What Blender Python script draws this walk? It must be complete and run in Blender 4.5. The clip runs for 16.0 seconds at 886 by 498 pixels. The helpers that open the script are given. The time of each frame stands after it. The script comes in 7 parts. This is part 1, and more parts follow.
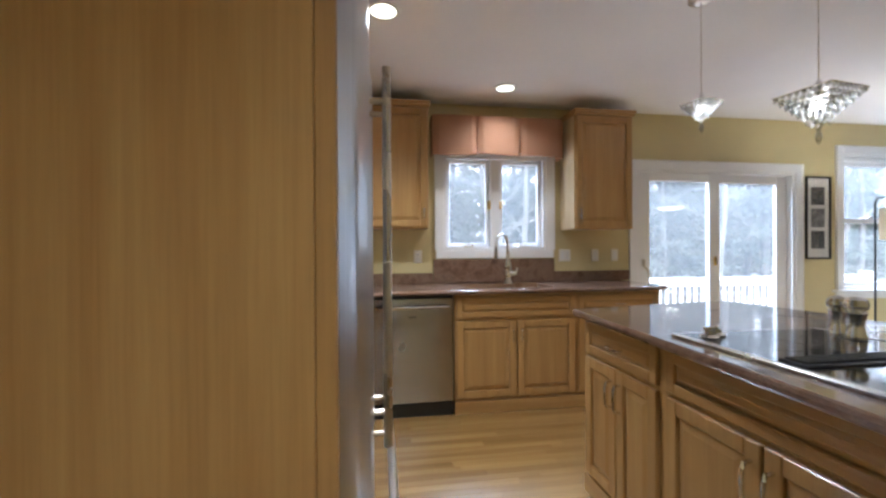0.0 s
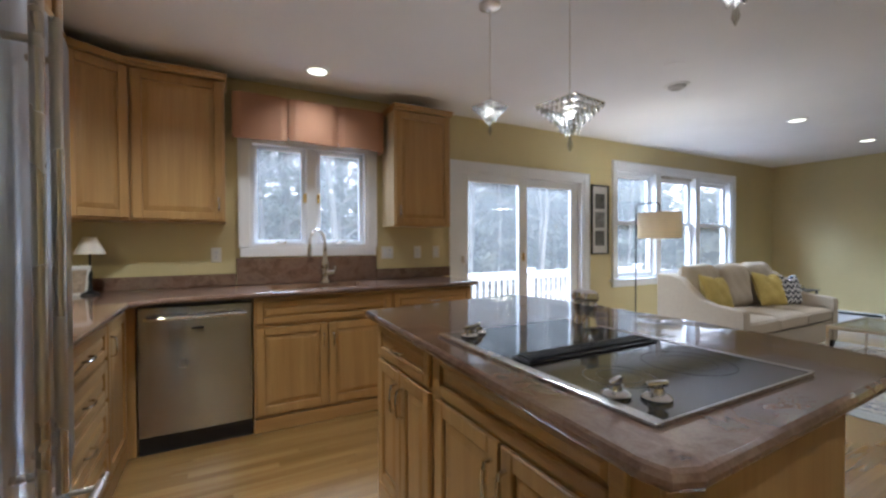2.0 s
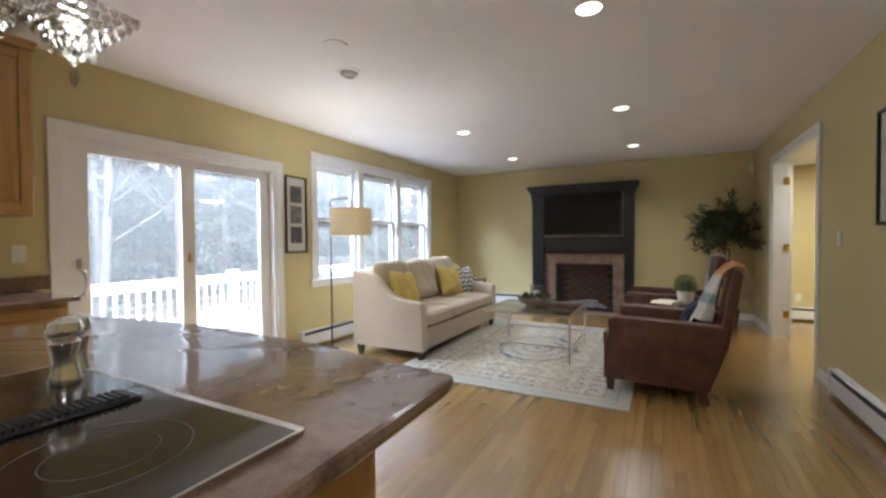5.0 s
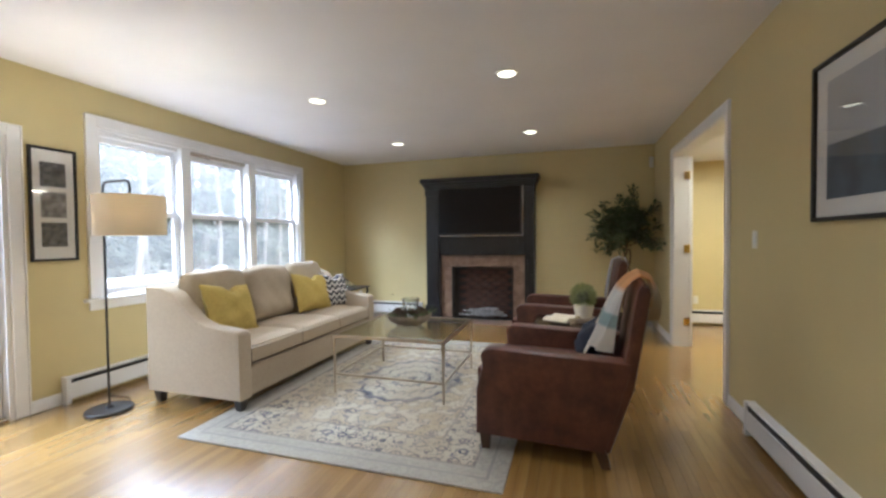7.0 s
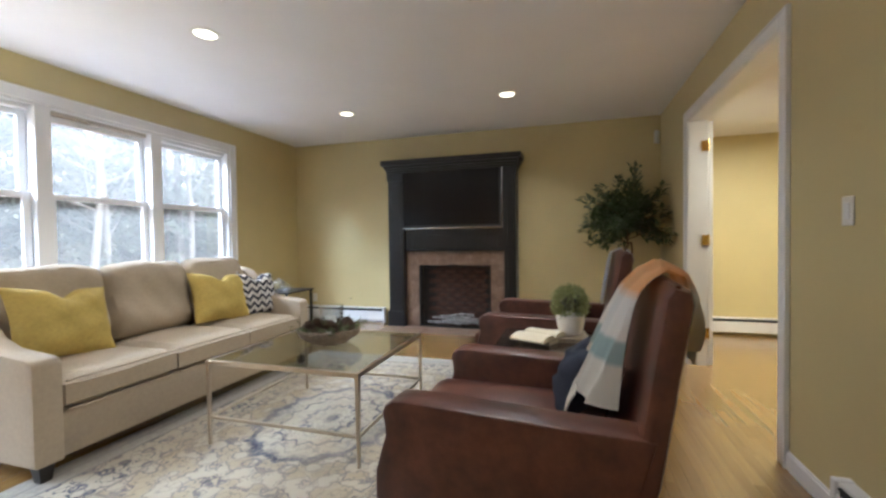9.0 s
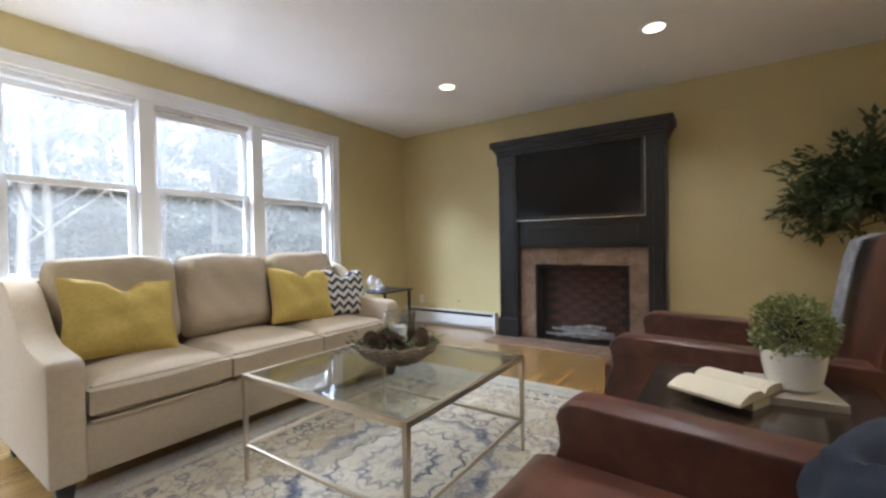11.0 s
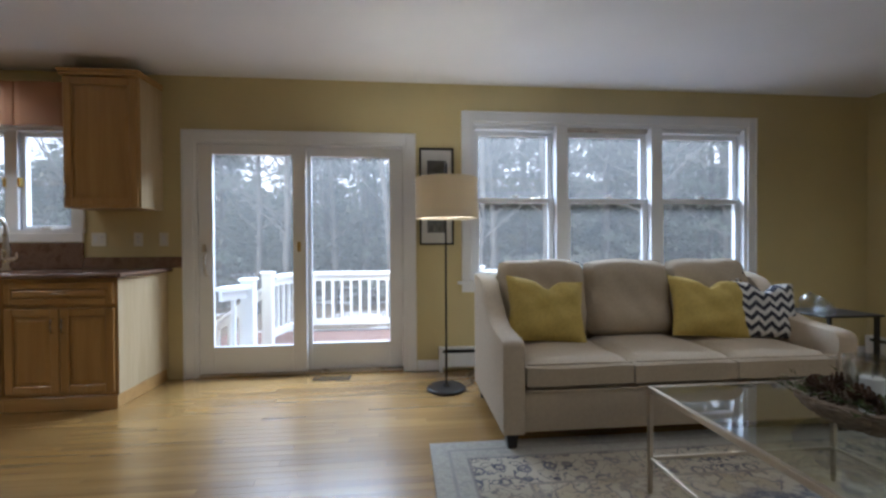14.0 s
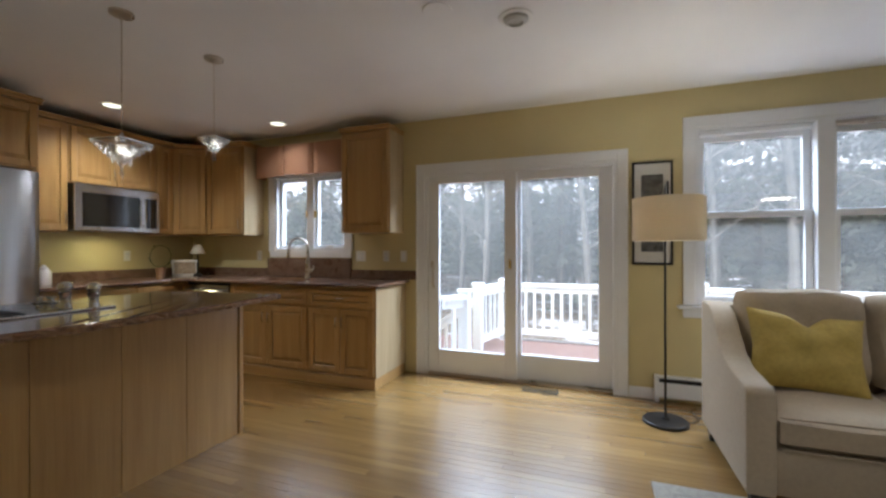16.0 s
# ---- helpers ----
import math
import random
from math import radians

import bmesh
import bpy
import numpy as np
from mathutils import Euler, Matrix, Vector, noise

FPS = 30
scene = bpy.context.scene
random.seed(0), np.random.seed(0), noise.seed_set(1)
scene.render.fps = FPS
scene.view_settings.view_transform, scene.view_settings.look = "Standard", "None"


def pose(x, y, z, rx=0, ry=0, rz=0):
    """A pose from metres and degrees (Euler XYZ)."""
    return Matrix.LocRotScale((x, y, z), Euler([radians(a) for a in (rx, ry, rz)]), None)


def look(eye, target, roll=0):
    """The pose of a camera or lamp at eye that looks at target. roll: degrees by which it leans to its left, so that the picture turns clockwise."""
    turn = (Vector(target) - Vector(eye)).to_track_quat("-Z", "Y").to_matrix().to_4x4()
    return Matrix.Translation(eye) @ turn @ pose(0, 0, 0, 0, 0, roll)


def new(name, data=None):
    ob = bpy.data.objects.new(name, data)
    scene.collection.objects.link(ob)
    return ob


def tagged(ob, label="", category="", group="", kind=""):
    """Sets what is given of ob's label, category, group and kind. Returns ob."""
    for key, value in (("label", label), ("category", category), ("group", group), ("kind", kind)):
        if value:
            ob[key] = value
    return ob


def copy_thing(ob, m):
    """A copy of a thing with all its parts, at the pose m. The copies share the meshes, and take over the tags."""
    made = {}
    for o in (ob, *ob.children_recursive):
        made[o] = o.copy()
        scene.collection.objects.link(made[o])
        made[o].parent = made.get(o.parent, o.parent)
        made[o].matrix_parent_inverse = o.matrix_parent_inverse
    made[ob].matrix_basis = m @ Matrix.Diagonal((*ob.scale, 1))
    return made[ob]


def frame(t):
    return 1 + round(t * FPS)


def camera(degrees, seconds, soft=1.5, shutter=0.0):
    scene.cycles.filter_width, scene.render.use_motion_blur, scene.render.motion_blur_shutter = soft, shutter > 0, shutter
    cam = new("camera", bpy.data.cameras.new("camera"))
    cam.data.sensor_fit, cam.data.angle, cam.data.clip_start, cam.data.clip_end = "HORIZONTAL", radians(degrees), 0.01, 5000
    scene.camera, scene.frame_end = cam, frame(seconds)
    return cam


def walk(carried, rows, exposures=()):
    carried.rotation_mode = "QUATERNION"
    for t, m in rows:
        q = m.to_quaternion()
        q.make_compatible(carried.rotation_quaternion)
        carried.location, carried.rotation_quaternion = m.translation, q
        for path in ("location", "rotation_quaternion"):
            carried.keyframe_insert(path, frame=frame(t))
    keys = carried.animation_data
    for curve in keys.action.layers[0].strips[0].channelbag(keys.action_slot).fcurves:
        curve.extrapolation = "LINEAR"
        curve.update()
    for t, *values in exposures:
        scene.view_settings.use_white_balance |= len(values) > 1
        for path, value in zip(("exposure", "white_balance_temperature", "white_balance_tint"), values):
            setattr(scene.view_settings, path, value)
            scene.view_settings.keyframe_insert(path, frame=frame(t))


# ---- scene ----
cam = camera(93.9, 16.0, soft=2.6)
PATH = [
    (0, (-0.076, 0.115, 1.221), (0.211, 1.972, 1.214), -0.3),
    (0.5, (0.070, 0.212, 1.227), (0.498, 2.043, 1.214), -0.1),
    (1, (0.204, 0.201, 1.225), (0.754, 1.999, 1.207), -0.1),
    (1.5, (0.261, 0.197, 1.222), (0.970, 1.938, 1.206), -0.3),
    (2, (0.280, 0.178, 1.224), (1.172, 1.833, 1.198), -0.2),
    (2.5, (0.301, 0.156, 1.227), (1.363, 1.707, 1.195), -0.3),
    (3, (0.369, 0.143, 1.219), (1.585, 1.576, 1.187), -0.4),
    (3.5, (0.477, 0.142, 1.222), (1.825, 1.452, 1.187), -0.5),
    (4, (0.614, 0.163, 1.230), (2.085, 1.333, 1.198), -0.5),
    (4.5, (0.793, 0.154, 1.225), (2.379, 1.164, 1.182), -0.5),
    (5, (1.047, 0.129, 1.208), (2.709, 1.008, 1.168), -0.5),
    (5.2, (1.120, 0.080, 1.230), (2.804, 0.915, 1.173), -0.4),
    (7.3, (2.385, 0.009, 1.215), (4.189, 0.536, 1.172), -0.9),
    (7.5, (2.469, 0.043, 1.196), (4.279, 0.554, 1.153), -1.0),
    (8, (2.772, -0.012, 1.177), (4.583, 0.491, 1.136), -0.8),
    (8.2, (2.883, -0.055, 1.158), (4.692, 0.450, 1.121), -0.8),
    (10.3, (3.915, -0.067, 1.060), (5.620, 0.725, 1.027), -0.5),
    (10.5, (3.979, -0.010, 1.049), (5.650, 0.850, 1.027), -0.5),
    (11, (4.099, 0.084, 1.016), (5.651, 1.144, 0.997), -0.9),
    (11.5, (4.159, 0.136, 1.035), (5.526, 1.426, 1.002), -0.5),
    (12, (4.179, 0.188, 1.040), (5.326, 1.678, 1.027), -0.5),
    (12.5, (4.136, 0.195, 1.041), (5.046, 1.841, 1.028), -0.4),
    (13, (4.074, 0.171, 1.092), (4.736, 1.930, 1.050), -0.3),
    (13.5, (4.042, 0.163, 1.089), (4.459, 1.996, 1.054), -0.1),
    (14, (4.025, 0.118, 1.093), (4.205, 1.990, 1.070), -0.3),
    (14.5, (3.959, 0.039, 1.137), (3.957, 1.919, 1.109), -0.1),
    (15, (3.972, 0.004, 1.159), (3.741, 1.870, 1.142), -0.1),
    (15.5, (3.935, -0.007, 1.182), (3.488, 1.819, 1.178), -0.1),
    (16, (3.904, -0.041, 1.216), (3.245, 1.719, 1.215), -0.1),
]
EXPOSURES = [(0, 2.2, 5050, 9), (1, 2.04, 5020, 9), (2.5, 1.77, 5120, 9), (3.5, 1.82, 5260, 9), (5, 2.2, 5380, 9), (8, 2.34, 5420, 9), (10.5, 2.46, 5470, 9), (11.2, 2.22, 5470, 9), (12, 1.8, 5380, 9), (12.6, 1.48, 5250, 9), (13.5, 1.14, 5200, 9), (14.5, 1.1, 5270, 9), (16, 1.3, 5500, 9)]
walk(cam, [(t, look(eye, target, roll)) for t, eye, target, roll in PATH], EXPOSURES)

# room box: x WEST..EAST, y SOUTH..NORTH, z 0..TOP
WEST, EAST, SOUTH, NORTH, TOP = -0.86, 9.0, -1.13, 3.92, 2.63

# ---- daylight: a bright overcast winter sky ----
world = bpy.data.worlds.new("overcast_sky")
scene.world = world
world.use_nodes = True
wn = world.node_tree.nodes
sky = wn.new("ShaderNodeTexSky")
sky.sky_type = "NISHITA"
sky.sun_disc = False
sky.sun_elevation = radians(48)
sky.sun_rotation = radians(200)
sky.dust_density = 6.0
wn["Background"].inputs["Strength"].default_value = 0.13
world.node_tree.links.new(sky.outputs["Color"], wn["Background"].inputs["Color"])

sun = new("sun", bpy.data.lights.new("sun", "SUN"))
sun.data.energy, sun.data.angle, sun.data.color = 1.7, radians(25), (1.0, 0.97, 0.92)
sun.matrix_world = look((-6, -22, 34), (4, 6, 0))


def area_lamp(name, x, y, z, aim, sx, sy, watts, color, shape="RECTANGLE"):
    lamp = new(name, bpy.data.lights.new(name, "AREA"))
    lamp.data.shape, lamp.data.size, lamp.data.size_y = shape, sx, sy
    lamp.data.energy, lamp.data.color = watts, color
    lamp.matrix_world = look((x, y, z), aim)
    return lamp


DAY = (0.84, 0.92, 1.0)
WARM = (1.0, 0.92, 0.80)
# added area lamps, unseen above the openings outside, stand in for sky light
area_lamp("sky_fill_triple_window", 6.28, 5.7, 3.95, (6.28, 2.4, 0.9), 3.2, 1.5, 215, DAY)
area_lamp("sky_fill_slider", 3.4, 5.7, 3.8, (3.4, 2.4, 0.5), 2.2, 1.5, 155, DAY)
area_lamp("sky_fill_sink_window", 1.0, 5.5, 3.7, (1.0, 2.8, 1.1), 1.2, 1.2, 95, DAY)
# added fill without a fixture, only to brighten the hall
area_lamp("hall_fill_lamp", 7.6, -2.2, 2.3, (7.6, -2.2, 0), 0.5, 0.5, 15, (1.0, 0.86, 0.6))
# the last can is made up, unseen, to light the refrigerator's side panel
CANS = [(0.97, 3.46), (-0.05, 2.47), (3.67, 0.515), (5.765, 0.51), (5.84, 2.335), (7.76, 2.33), (7.715, 0.505), (0.35, -0.5)]
CAN_WATTS = [12, 40, 20, 20, 11, 12, 22, 36]
for (cx, cy), watts in zip(CANS, CAN_WATTS):
    spot = new("can_lamp", bpy.data.lights.new("can_lamp", "SPOT"))
    spot.data.energy, spot.data.color, spot.data.spot_size, spot.data.spot_blend = watts, WARM, radians(138), 1.0
    spot.data.shadow_soft_size = 0.06
    spot.location = (cx, cy, TOP - 0.02)
PENDANTS = [(1.635, 2.11, 2.02, 0.14), (1.635, 1.51, 1.83, 0.205), (1.64, 0.86, 2.06, 0.16)]
for cx, cy, cz, size in PENDANTS:
    bulb = new("pendant_bulb", bpy.data.lights.new("pendant_bulb", "POINT"))
    bulb.data.energy, bulb.data.color, bulb.data.shadow_soft_size = 0.28, (1.0, 0.9, 0.75), 0.03
    bulb.location = (cx, cy, cz)
shade_bulb = new("floor_lamp_bulb", bpy.data.lights.new("floor_lamp_bulb", "POINT"))
shade_bulb.data.energy, shade_bulb.data.color, shade_bulb.data.shadow_soft_size = 3.2, WARM, 0.04
shade_bulb.location = (4.595, 3.095, 1.50)
area_lamp("cooktop_light", -0.55, 2.78, 1.44, (-0.55, 2.78, 0.9), 0.12, 0.12, 0.9, (1.0, 0.85, 0.4))


# ---- materials ----
def node_mat(name):
    m = bpy.data.materials.new(name)
    m.use_nodes = True
    return m, m.node_tree.nodes, m.node_tree.links, m.node_tree.nodes["Principled BSDF"]


def noise_node(n, l, vec, scale, detail=4.0, rough=0.55):
    k = n.new("ShaderNodeTexNoise")
    k.inputs["Scale"].default_value, k.inputs["Detail"].default_value, k.inputs["Roughness"].default_value = scale, detail, rough
    l.new(vec, k.inputs["Vector"])
    return k


def coords(n, l, scale=(1, 1, 1)):
    tc, mp = n.new("ShaderNodeTexCoord"), n.new("ShaderNodeMapping")
    mp.inputs["Scale"].default_value = scale
    l.new(tc.outputs["Object"], mp.inputs["Vector"])
    return mp.outputs["Vector"]


def ramp(n, l, fac, stops):
    r = n.new("ShaderNodeValToRGB")
    e = r.color_ramp.elements
    e[0].position, e[0].color = stops[0][0], (*stops[0][1], 1)
    e[1].position, e[1].color = stops[-1][0], (*stops[-1][1], 1)
    for p, c in stops[1:-1]:
        x = e.new(p)
        x.color = (*c, 1)
    l.new(fac, r.inputs["Fac"])
    return r.outputs["Color"]


def bump(n, l, b, height, strength, distance=0.002):
    k = n.new("ShaderNodeBump")
    k.inputs["Strength"].default_value, k.inputs["Distance"].default_value = strength, distance
    l.new(height, k.inputs["Height"])
    l.new(k.outputs["Normal"], b.inputs["Normal"])


def mix_rgb(n, l, a, b_, fac, mode="MULTIPLY"):
    k = n.new("ShaderNodeMix")
    k.data_type, k.blend_type = "RGBA", mode
    if isinstance(fac, float):
        k.inputs[0].default_value = fac
    else:
        l.new(fac, k.inputs[0])
    l.new(a, k.inputs[6])
    l.new(b_, k.inputs[7])
    return k.outputs[2]


def paint(name, c, rough=0.5, vary=0.06, grain=300.0, relief=0.15, metal=0.0, blotch=2.5, coat=0.0):
    """Paint, plastic, cloth or metal: a colour with blotches and a fine relief."""
    m, n, l, b = node_mat(name)
    v = coords(n, l)
    big, small = noise_node(n, l, v, blotch, 5), noise_node(n, l, v, grain, 2)
    lo, hi = tuple(x * (1 - vary) for x in c), tuple(min(1, x * (1 + vary)) for x in c)
    col = ramp(n, l, big.outputs["Fac"], [(0.3, lo), (0.7, hi)])
    l.new(col, b.inputs["Base Color"])
    r = n.new("ShaderNodeMapRange")
    r.inputs["To Min"].default_value, r.inputs["To Max"].default_value = max(0.02, rough - 0.08), min(1, rough + 0.08)
    l.new(big.outputs["Fac"], r.inputs["Value"])
    l.new(r.outputs["Result"], b.inputs["Roughness"])
    b.inputs["Metallic"].default_value = metal
    b.inputs["Coat Weight"].default_value = coat
    if relief:
        bump(n, l, b, small.outputs["Fac"], relief)
    return m


def wood(name, dark, light, axis=2, rough=0.35, rnd=0.25, coat=0.2, scale=1.0):
    """Wood with its grain along one axis and a tone of its own for each piece."""
    m, n, l, b = node_mat(name)
    s = [14 * scale] * 3
    s[axis] = 0.9 * scale
    s2 = [120 * scale] * 3
    s2[axis] = 3.0 * scale
    info = n.new("ShaderNodeObjectInfo")
    geo = n.new("ShaderNodeNewGeometry")
    addn = n.new("ShaderNodeMath")
    l.new(info.outputs["Random"], addn.inputs[0])
    l.new(geo.outputs["Random Per Island"], addn.inputs[1])
    tc = n.new("ShaderNodeTexCoord")
    shift = n.new("ShaderNodeVectorMath")
    shift.operation = "MULTIPLY_ADD"
    l.new(addn.outputs[0], shift.inputs[0])
    shift.inputs[1].default_value = (7.3, 5.1, 9.7)
    l.new(tc.outputs["Object"], shift.inputs[2])
    mp1, mp2 = n.new("ShaderNodeMapping"), n.new("ShaderNodeMapping")
    mp1.inputs["Scale"].default_value, mp2.inputs["Scale"].default_value = s, s2
    l.new(shift.outputs[0], mp1.inputs["Vector"])
    l.new(shift.outputs[0], mp2.inputs["Vector"])
    a = noise_node(n, l, mp1.outputs["Vector"], 1.0, 6, 0.6)
    f = noise_node(n, l, mp2.outputs["Vector"], 1.0, 3, 0.6)
    col = ramp(n, l, a.outputs["Fac"], [(0.25, dark), (0.5, tuple((p + q) / 2 for p, q in zip(dark, light))), (0.75, light)])
    fine = ramp(n, l, f.outputs["Fac"], [(0.3, (0.82, 0.80, 0.76)), (0.7, (1, 1, 1))])
    col = mix_rgb(n, l, col, fine, 0.7)
    frac = n.new("ShaderNodeMath")
    frac.operation = "FRACT"
    l.new(addn.outputs[0], frac.inputs[0])
    tone = ramp(n, l, frac.outputs[0], [(0.0, (1 - rnd, 1 - rnd * 1.15, 1 - rnd * 1.3)), (1.0, (1, 1, 1))])
    col = mix_rgb(n, l, col, tone, 1.0)
    l.new(col, b.inputs["Base Color"])
    b.inputs["Roughness"].default_value = rough
    b.inputs["Coat Weight"].default_value, b.inputs["Coat Roughness"].default_value = coat, 0.15
    bump(n, l, b, f.outputs["Fac"], 0.12, 0.001)
    return m


def stone(name, stops, rough=0.12, scale=9.0, relief=0.0):
    m, n, l, b = node_mat(name)
    v = coords(n, l)
    warp = noise_node(n, l, v, 3.0, 3)
    vm = n.new("ShaderNodeVectorMath")
    vm.operation = "MULTIPLY_ADD"
    l.new(warp.outputs["Color"], vm.inputs[0])
    vm.inputs[1].default_value = (0.35, 0.35, 0.35)
    l.new(v, vm.inputs[2])
    a = noise_node(n, l, vm.outputs[0], scale, 9, 0.68)
    s = noise_node(n, l, v, 160, 3, 0.7)
    col = ramp(n, l, a.outputs["Fac"], stops)
    sp = ramp(n, l, s.outputs["Fac"], [(0.35, (0.6, 0.58, 0.56)), (0.6, (1, 1, 1))])
    l.new(mix_rgb(n, l, col, sp, 0.4), b.inputs["Base Color"])
    b.inputs["Roughness"].default_value = rough
    b.inputs["IOR"].default_value = 1.5
    if rough < 0.2:
        b.inputs["Coat Weight"].default_value, b.inputs["Coat Roughness"].default_value, b.inputs["Coat IOR"].default_value = 0.4, 0.03, 1.5
    if relief:
        bump(n, l, b, a.outputs["Fac"], relief, 0.004)
    return m


def brushed(name, c, rough=0.28, axis=2):
    m, n, l, b = node_mat(name)
    s = [260.0] * 3
    s[axis] = 2.0
    a = noise_node(n, l, coords(n, l, s), 1.0, 2)
    big = noise_node(n, l, coords(n, l), 2.0, 3)
    col = ramp(n, l, a.outputs["Fac"], [(0.3, tuple(x * 0.9 for x in c)), (0.7, c)])
    l.new(col, b.inputs["Base Color"])
    b.inputs["Metallic"].default_value = 1.0
    r = n.new("ShaderNodeMapRange")
    r.inputs["To Min"].default_value, r.inputs["To Max"].default_value = rough - 0.05, rough + 0.07
    l.new(big.outputs["Fac"], r.inputs["Value"])
    l.new(r.outputs["Result"], b.inputs["Roughness"])
    tg = n.new("ShaderNodeCombineXYZ")
    tg.inputs["Z"].default_value = 1.0
    l.new(tg.outputs[0], b.inputs["Tangent"])
    b.inputs["Anisotropic"].default_value = 0.8
    bump(n, l, b, a.outputs["Fac"], 0.06, 0.0005)
    return m


def glow(name, c, strength):
    m, n, l, b = node_mat(name)
    b.inputs["Base Color"].default_value = (*c, 1)
    b.inputs["Emission Color"].default_value = (*c, 1)
    b.inputs["Emission Strength"].default_value = strength
    return m


def pane_glass(name, tint=(1, 1, 1), low=0.045, high=0.9, power=4.0, veil=0.0):
    """Thin clear glass: it lets light straight through and its gloss grows towards grazing views. veil mixes in a pale
    translucent share that imitates outdoor haze.
    """
    m, n, l, b = node_mat(name)
    n.remove(b)
    out = n["Material Output"]
    tr, gl, lw, mx = n.new("ShaderNodeBsdfTransparent"), n.new("ShaderNodeBsdfGlossy"), n.new("ShaderNodeLayerWeight"), n.new("ShaderNodeMixShader")
    tr.inputs["Color"].default_value = (*tint, 1)
    gl.inputs["Roughness"].default_value = 0.01
    lw.inputs["Blend"].default_value = 0.5
    pw = n.new("ShaderNodeMath")
    pw.operation = "POWER"
    pw.inputs[1].default_value = power
    l.new(lw.outputs["Facing"], pw.inputs[0])
    sc = n.new("ShaderNodeMapRange")
    sc.inputs["To Min"].default_value, sc.inputs["To Max"].default_value = low, high
    l.new(pw.outputs[0], sc.inputs["Value"])
    l.new(sc.outputs["Result"], mx.inputs[0])
    # milky haze of the view outside, put into the glass itself
    if veil:
        veil_bsdf, fm = n.new("ShaderNodeBsdfTranslucent"), n.new("ShaderNodeMixShader")
        veil_bsdf.inputs["Color"].default_value = (0.92, 0.9, 0.85, 1)
        fm.inputs[0].default_value = veil
        l.new(tr.outputs[0], fm.inputs[1])
        l.new(veil_bsdf.outputs[0], fm.inputs[2])
        l.new(fm.outputs[0], mx.inputs[1])
    else:
        l.new(tr.outputs[0], mx.inputs[1])
    l.new(gl.outputs[0], mx.inputs[2])
    l.new(mx.outputs[0], out.inputs["Surface"])
    return m


M_WALL = paint("yellow_wall_paint", (0.585, 0.495, 0.255), 0.5, 0.03, 220, 0.10)
M_CEIL = paint("ceiling_paint", (0.82, 0.81, 0.82), 0.8, 0.03, 150, 0.25, blotch=1.2)
M_TRIM = paint("white_trim_paint", (0.80, 0.80, 0.81), 0.35, 0.03, 200, 0.05)
M_MAPLE = wood("maple_upright_grain", (0.43, 0.24, 0.078), (0.57, 0.365, 0.132), 2, 0.33, 0.16)
M_MAPLE_PALE = wood("pale_maple_veneer", (0.50, 0.38, 0.21), (0.63, 0.51, 0.32), 2, 0.4, 0.08, 0.1)
M_MAPLE_X = wood("maple_flat_grain_x", (0.43, 0.24, 0.078), (0.57, 0.365, 0.132), 0, 0.33, 0.16)
M_MAPLE_Y = wood("maple_flat_grain_y", (0.43, 0.24, 0.078), (0.57, 0.365, 0.132), 1, 0.33, 0.16)
M_OAK = wood("oak_floor_strip", (0.295, 0.165, 0.046), (0.41, 0.255, 0.082), 0, 0.26, 0.24, 1.0)
M_OAK.node_tree.nodes["Principled BSDF"].inputs["Coat IOR"].default_value = 1.7
M_OAK.node_tree.nodes["Principled BSDF"].inputs["Coat Roughness"].default_value = 0.26
M_GAP = paint("dark_joint", (0.25, 0.15, 0.055), 0.7, 0.1)
M_GRANITE = stone("brown_granite", [(0.28, (0.075, 0.040, 0.029)), (0.43, (0.165, 0.094, 0.062)), (0.55, (0.225, 0.142, 0.098)), (0.64, (0.165, 0.10, 0.072)), (0.78, (0.29, 0.20, 0.145))], 0.10, 8.0)
M_ROCK_EDGE = stone("chipped_granite_edge", [(0.30, (0.07, 0.03, 0.015)), (0.5, (0.28, 0.15, 0.07)), (0.72, (0.40, 0.27, 0.14))], 0.4, 25.0, 0.8)
M_STEEL = brushed("brushed_steel", (0.60, 0.63, 0.69), 0.30, 2)
# dishwasher steel: dark reflections of floor and wood are put into its colour
M_STEEL_DARK = brushed("darkened_brushed_steel", (0.43, 0.42, 0.41), 0.24, 0)
M_STEEL_X = brushed("brushed_steel_flat", (0.72, 0.73, 0.76), 0.25, 0)
M_CHROME = paint("satin_chrome", (0.72, 0.71, 0.70), 0.16, 0.04, 100, 0.0, 1.0)
M_NICKEL = paint("brushed_nickel", (0.60, 0.55, 0.48), 0.28, 0.04, 100, 0.0, 1.0)
M_BLACK = paint("black_plastic", (0.015, 0.015, 0.017), 0.35, 0.1)
M_BLACKGLASS = paint("black_ceramic_glass", (0.014, 0.013, 0.013), 0.035, 0.05, 100, 0.0)
M_BLACKGLASS.node_tree.nodes["Principled BSDF"].inputs["IOR"].default_value = 1.75
# the panes carry a little added haze to soften the woods behind
M_GLASS = pane_glass("window_glass", veil=0.04)
M_OUTLET = paint("outlet_plastic", (0.74, 0.72, 0.66), 0.35, 0.02)
M_BRASS = paint("polished_brass", (0.75, 0.55, 0.20), 0.22, 0.05, 100, 0.0, 1.0)
M_HEAT = paint("heater_enamel", (0.74, 0.74, 0.74), 0.35, 0.03)


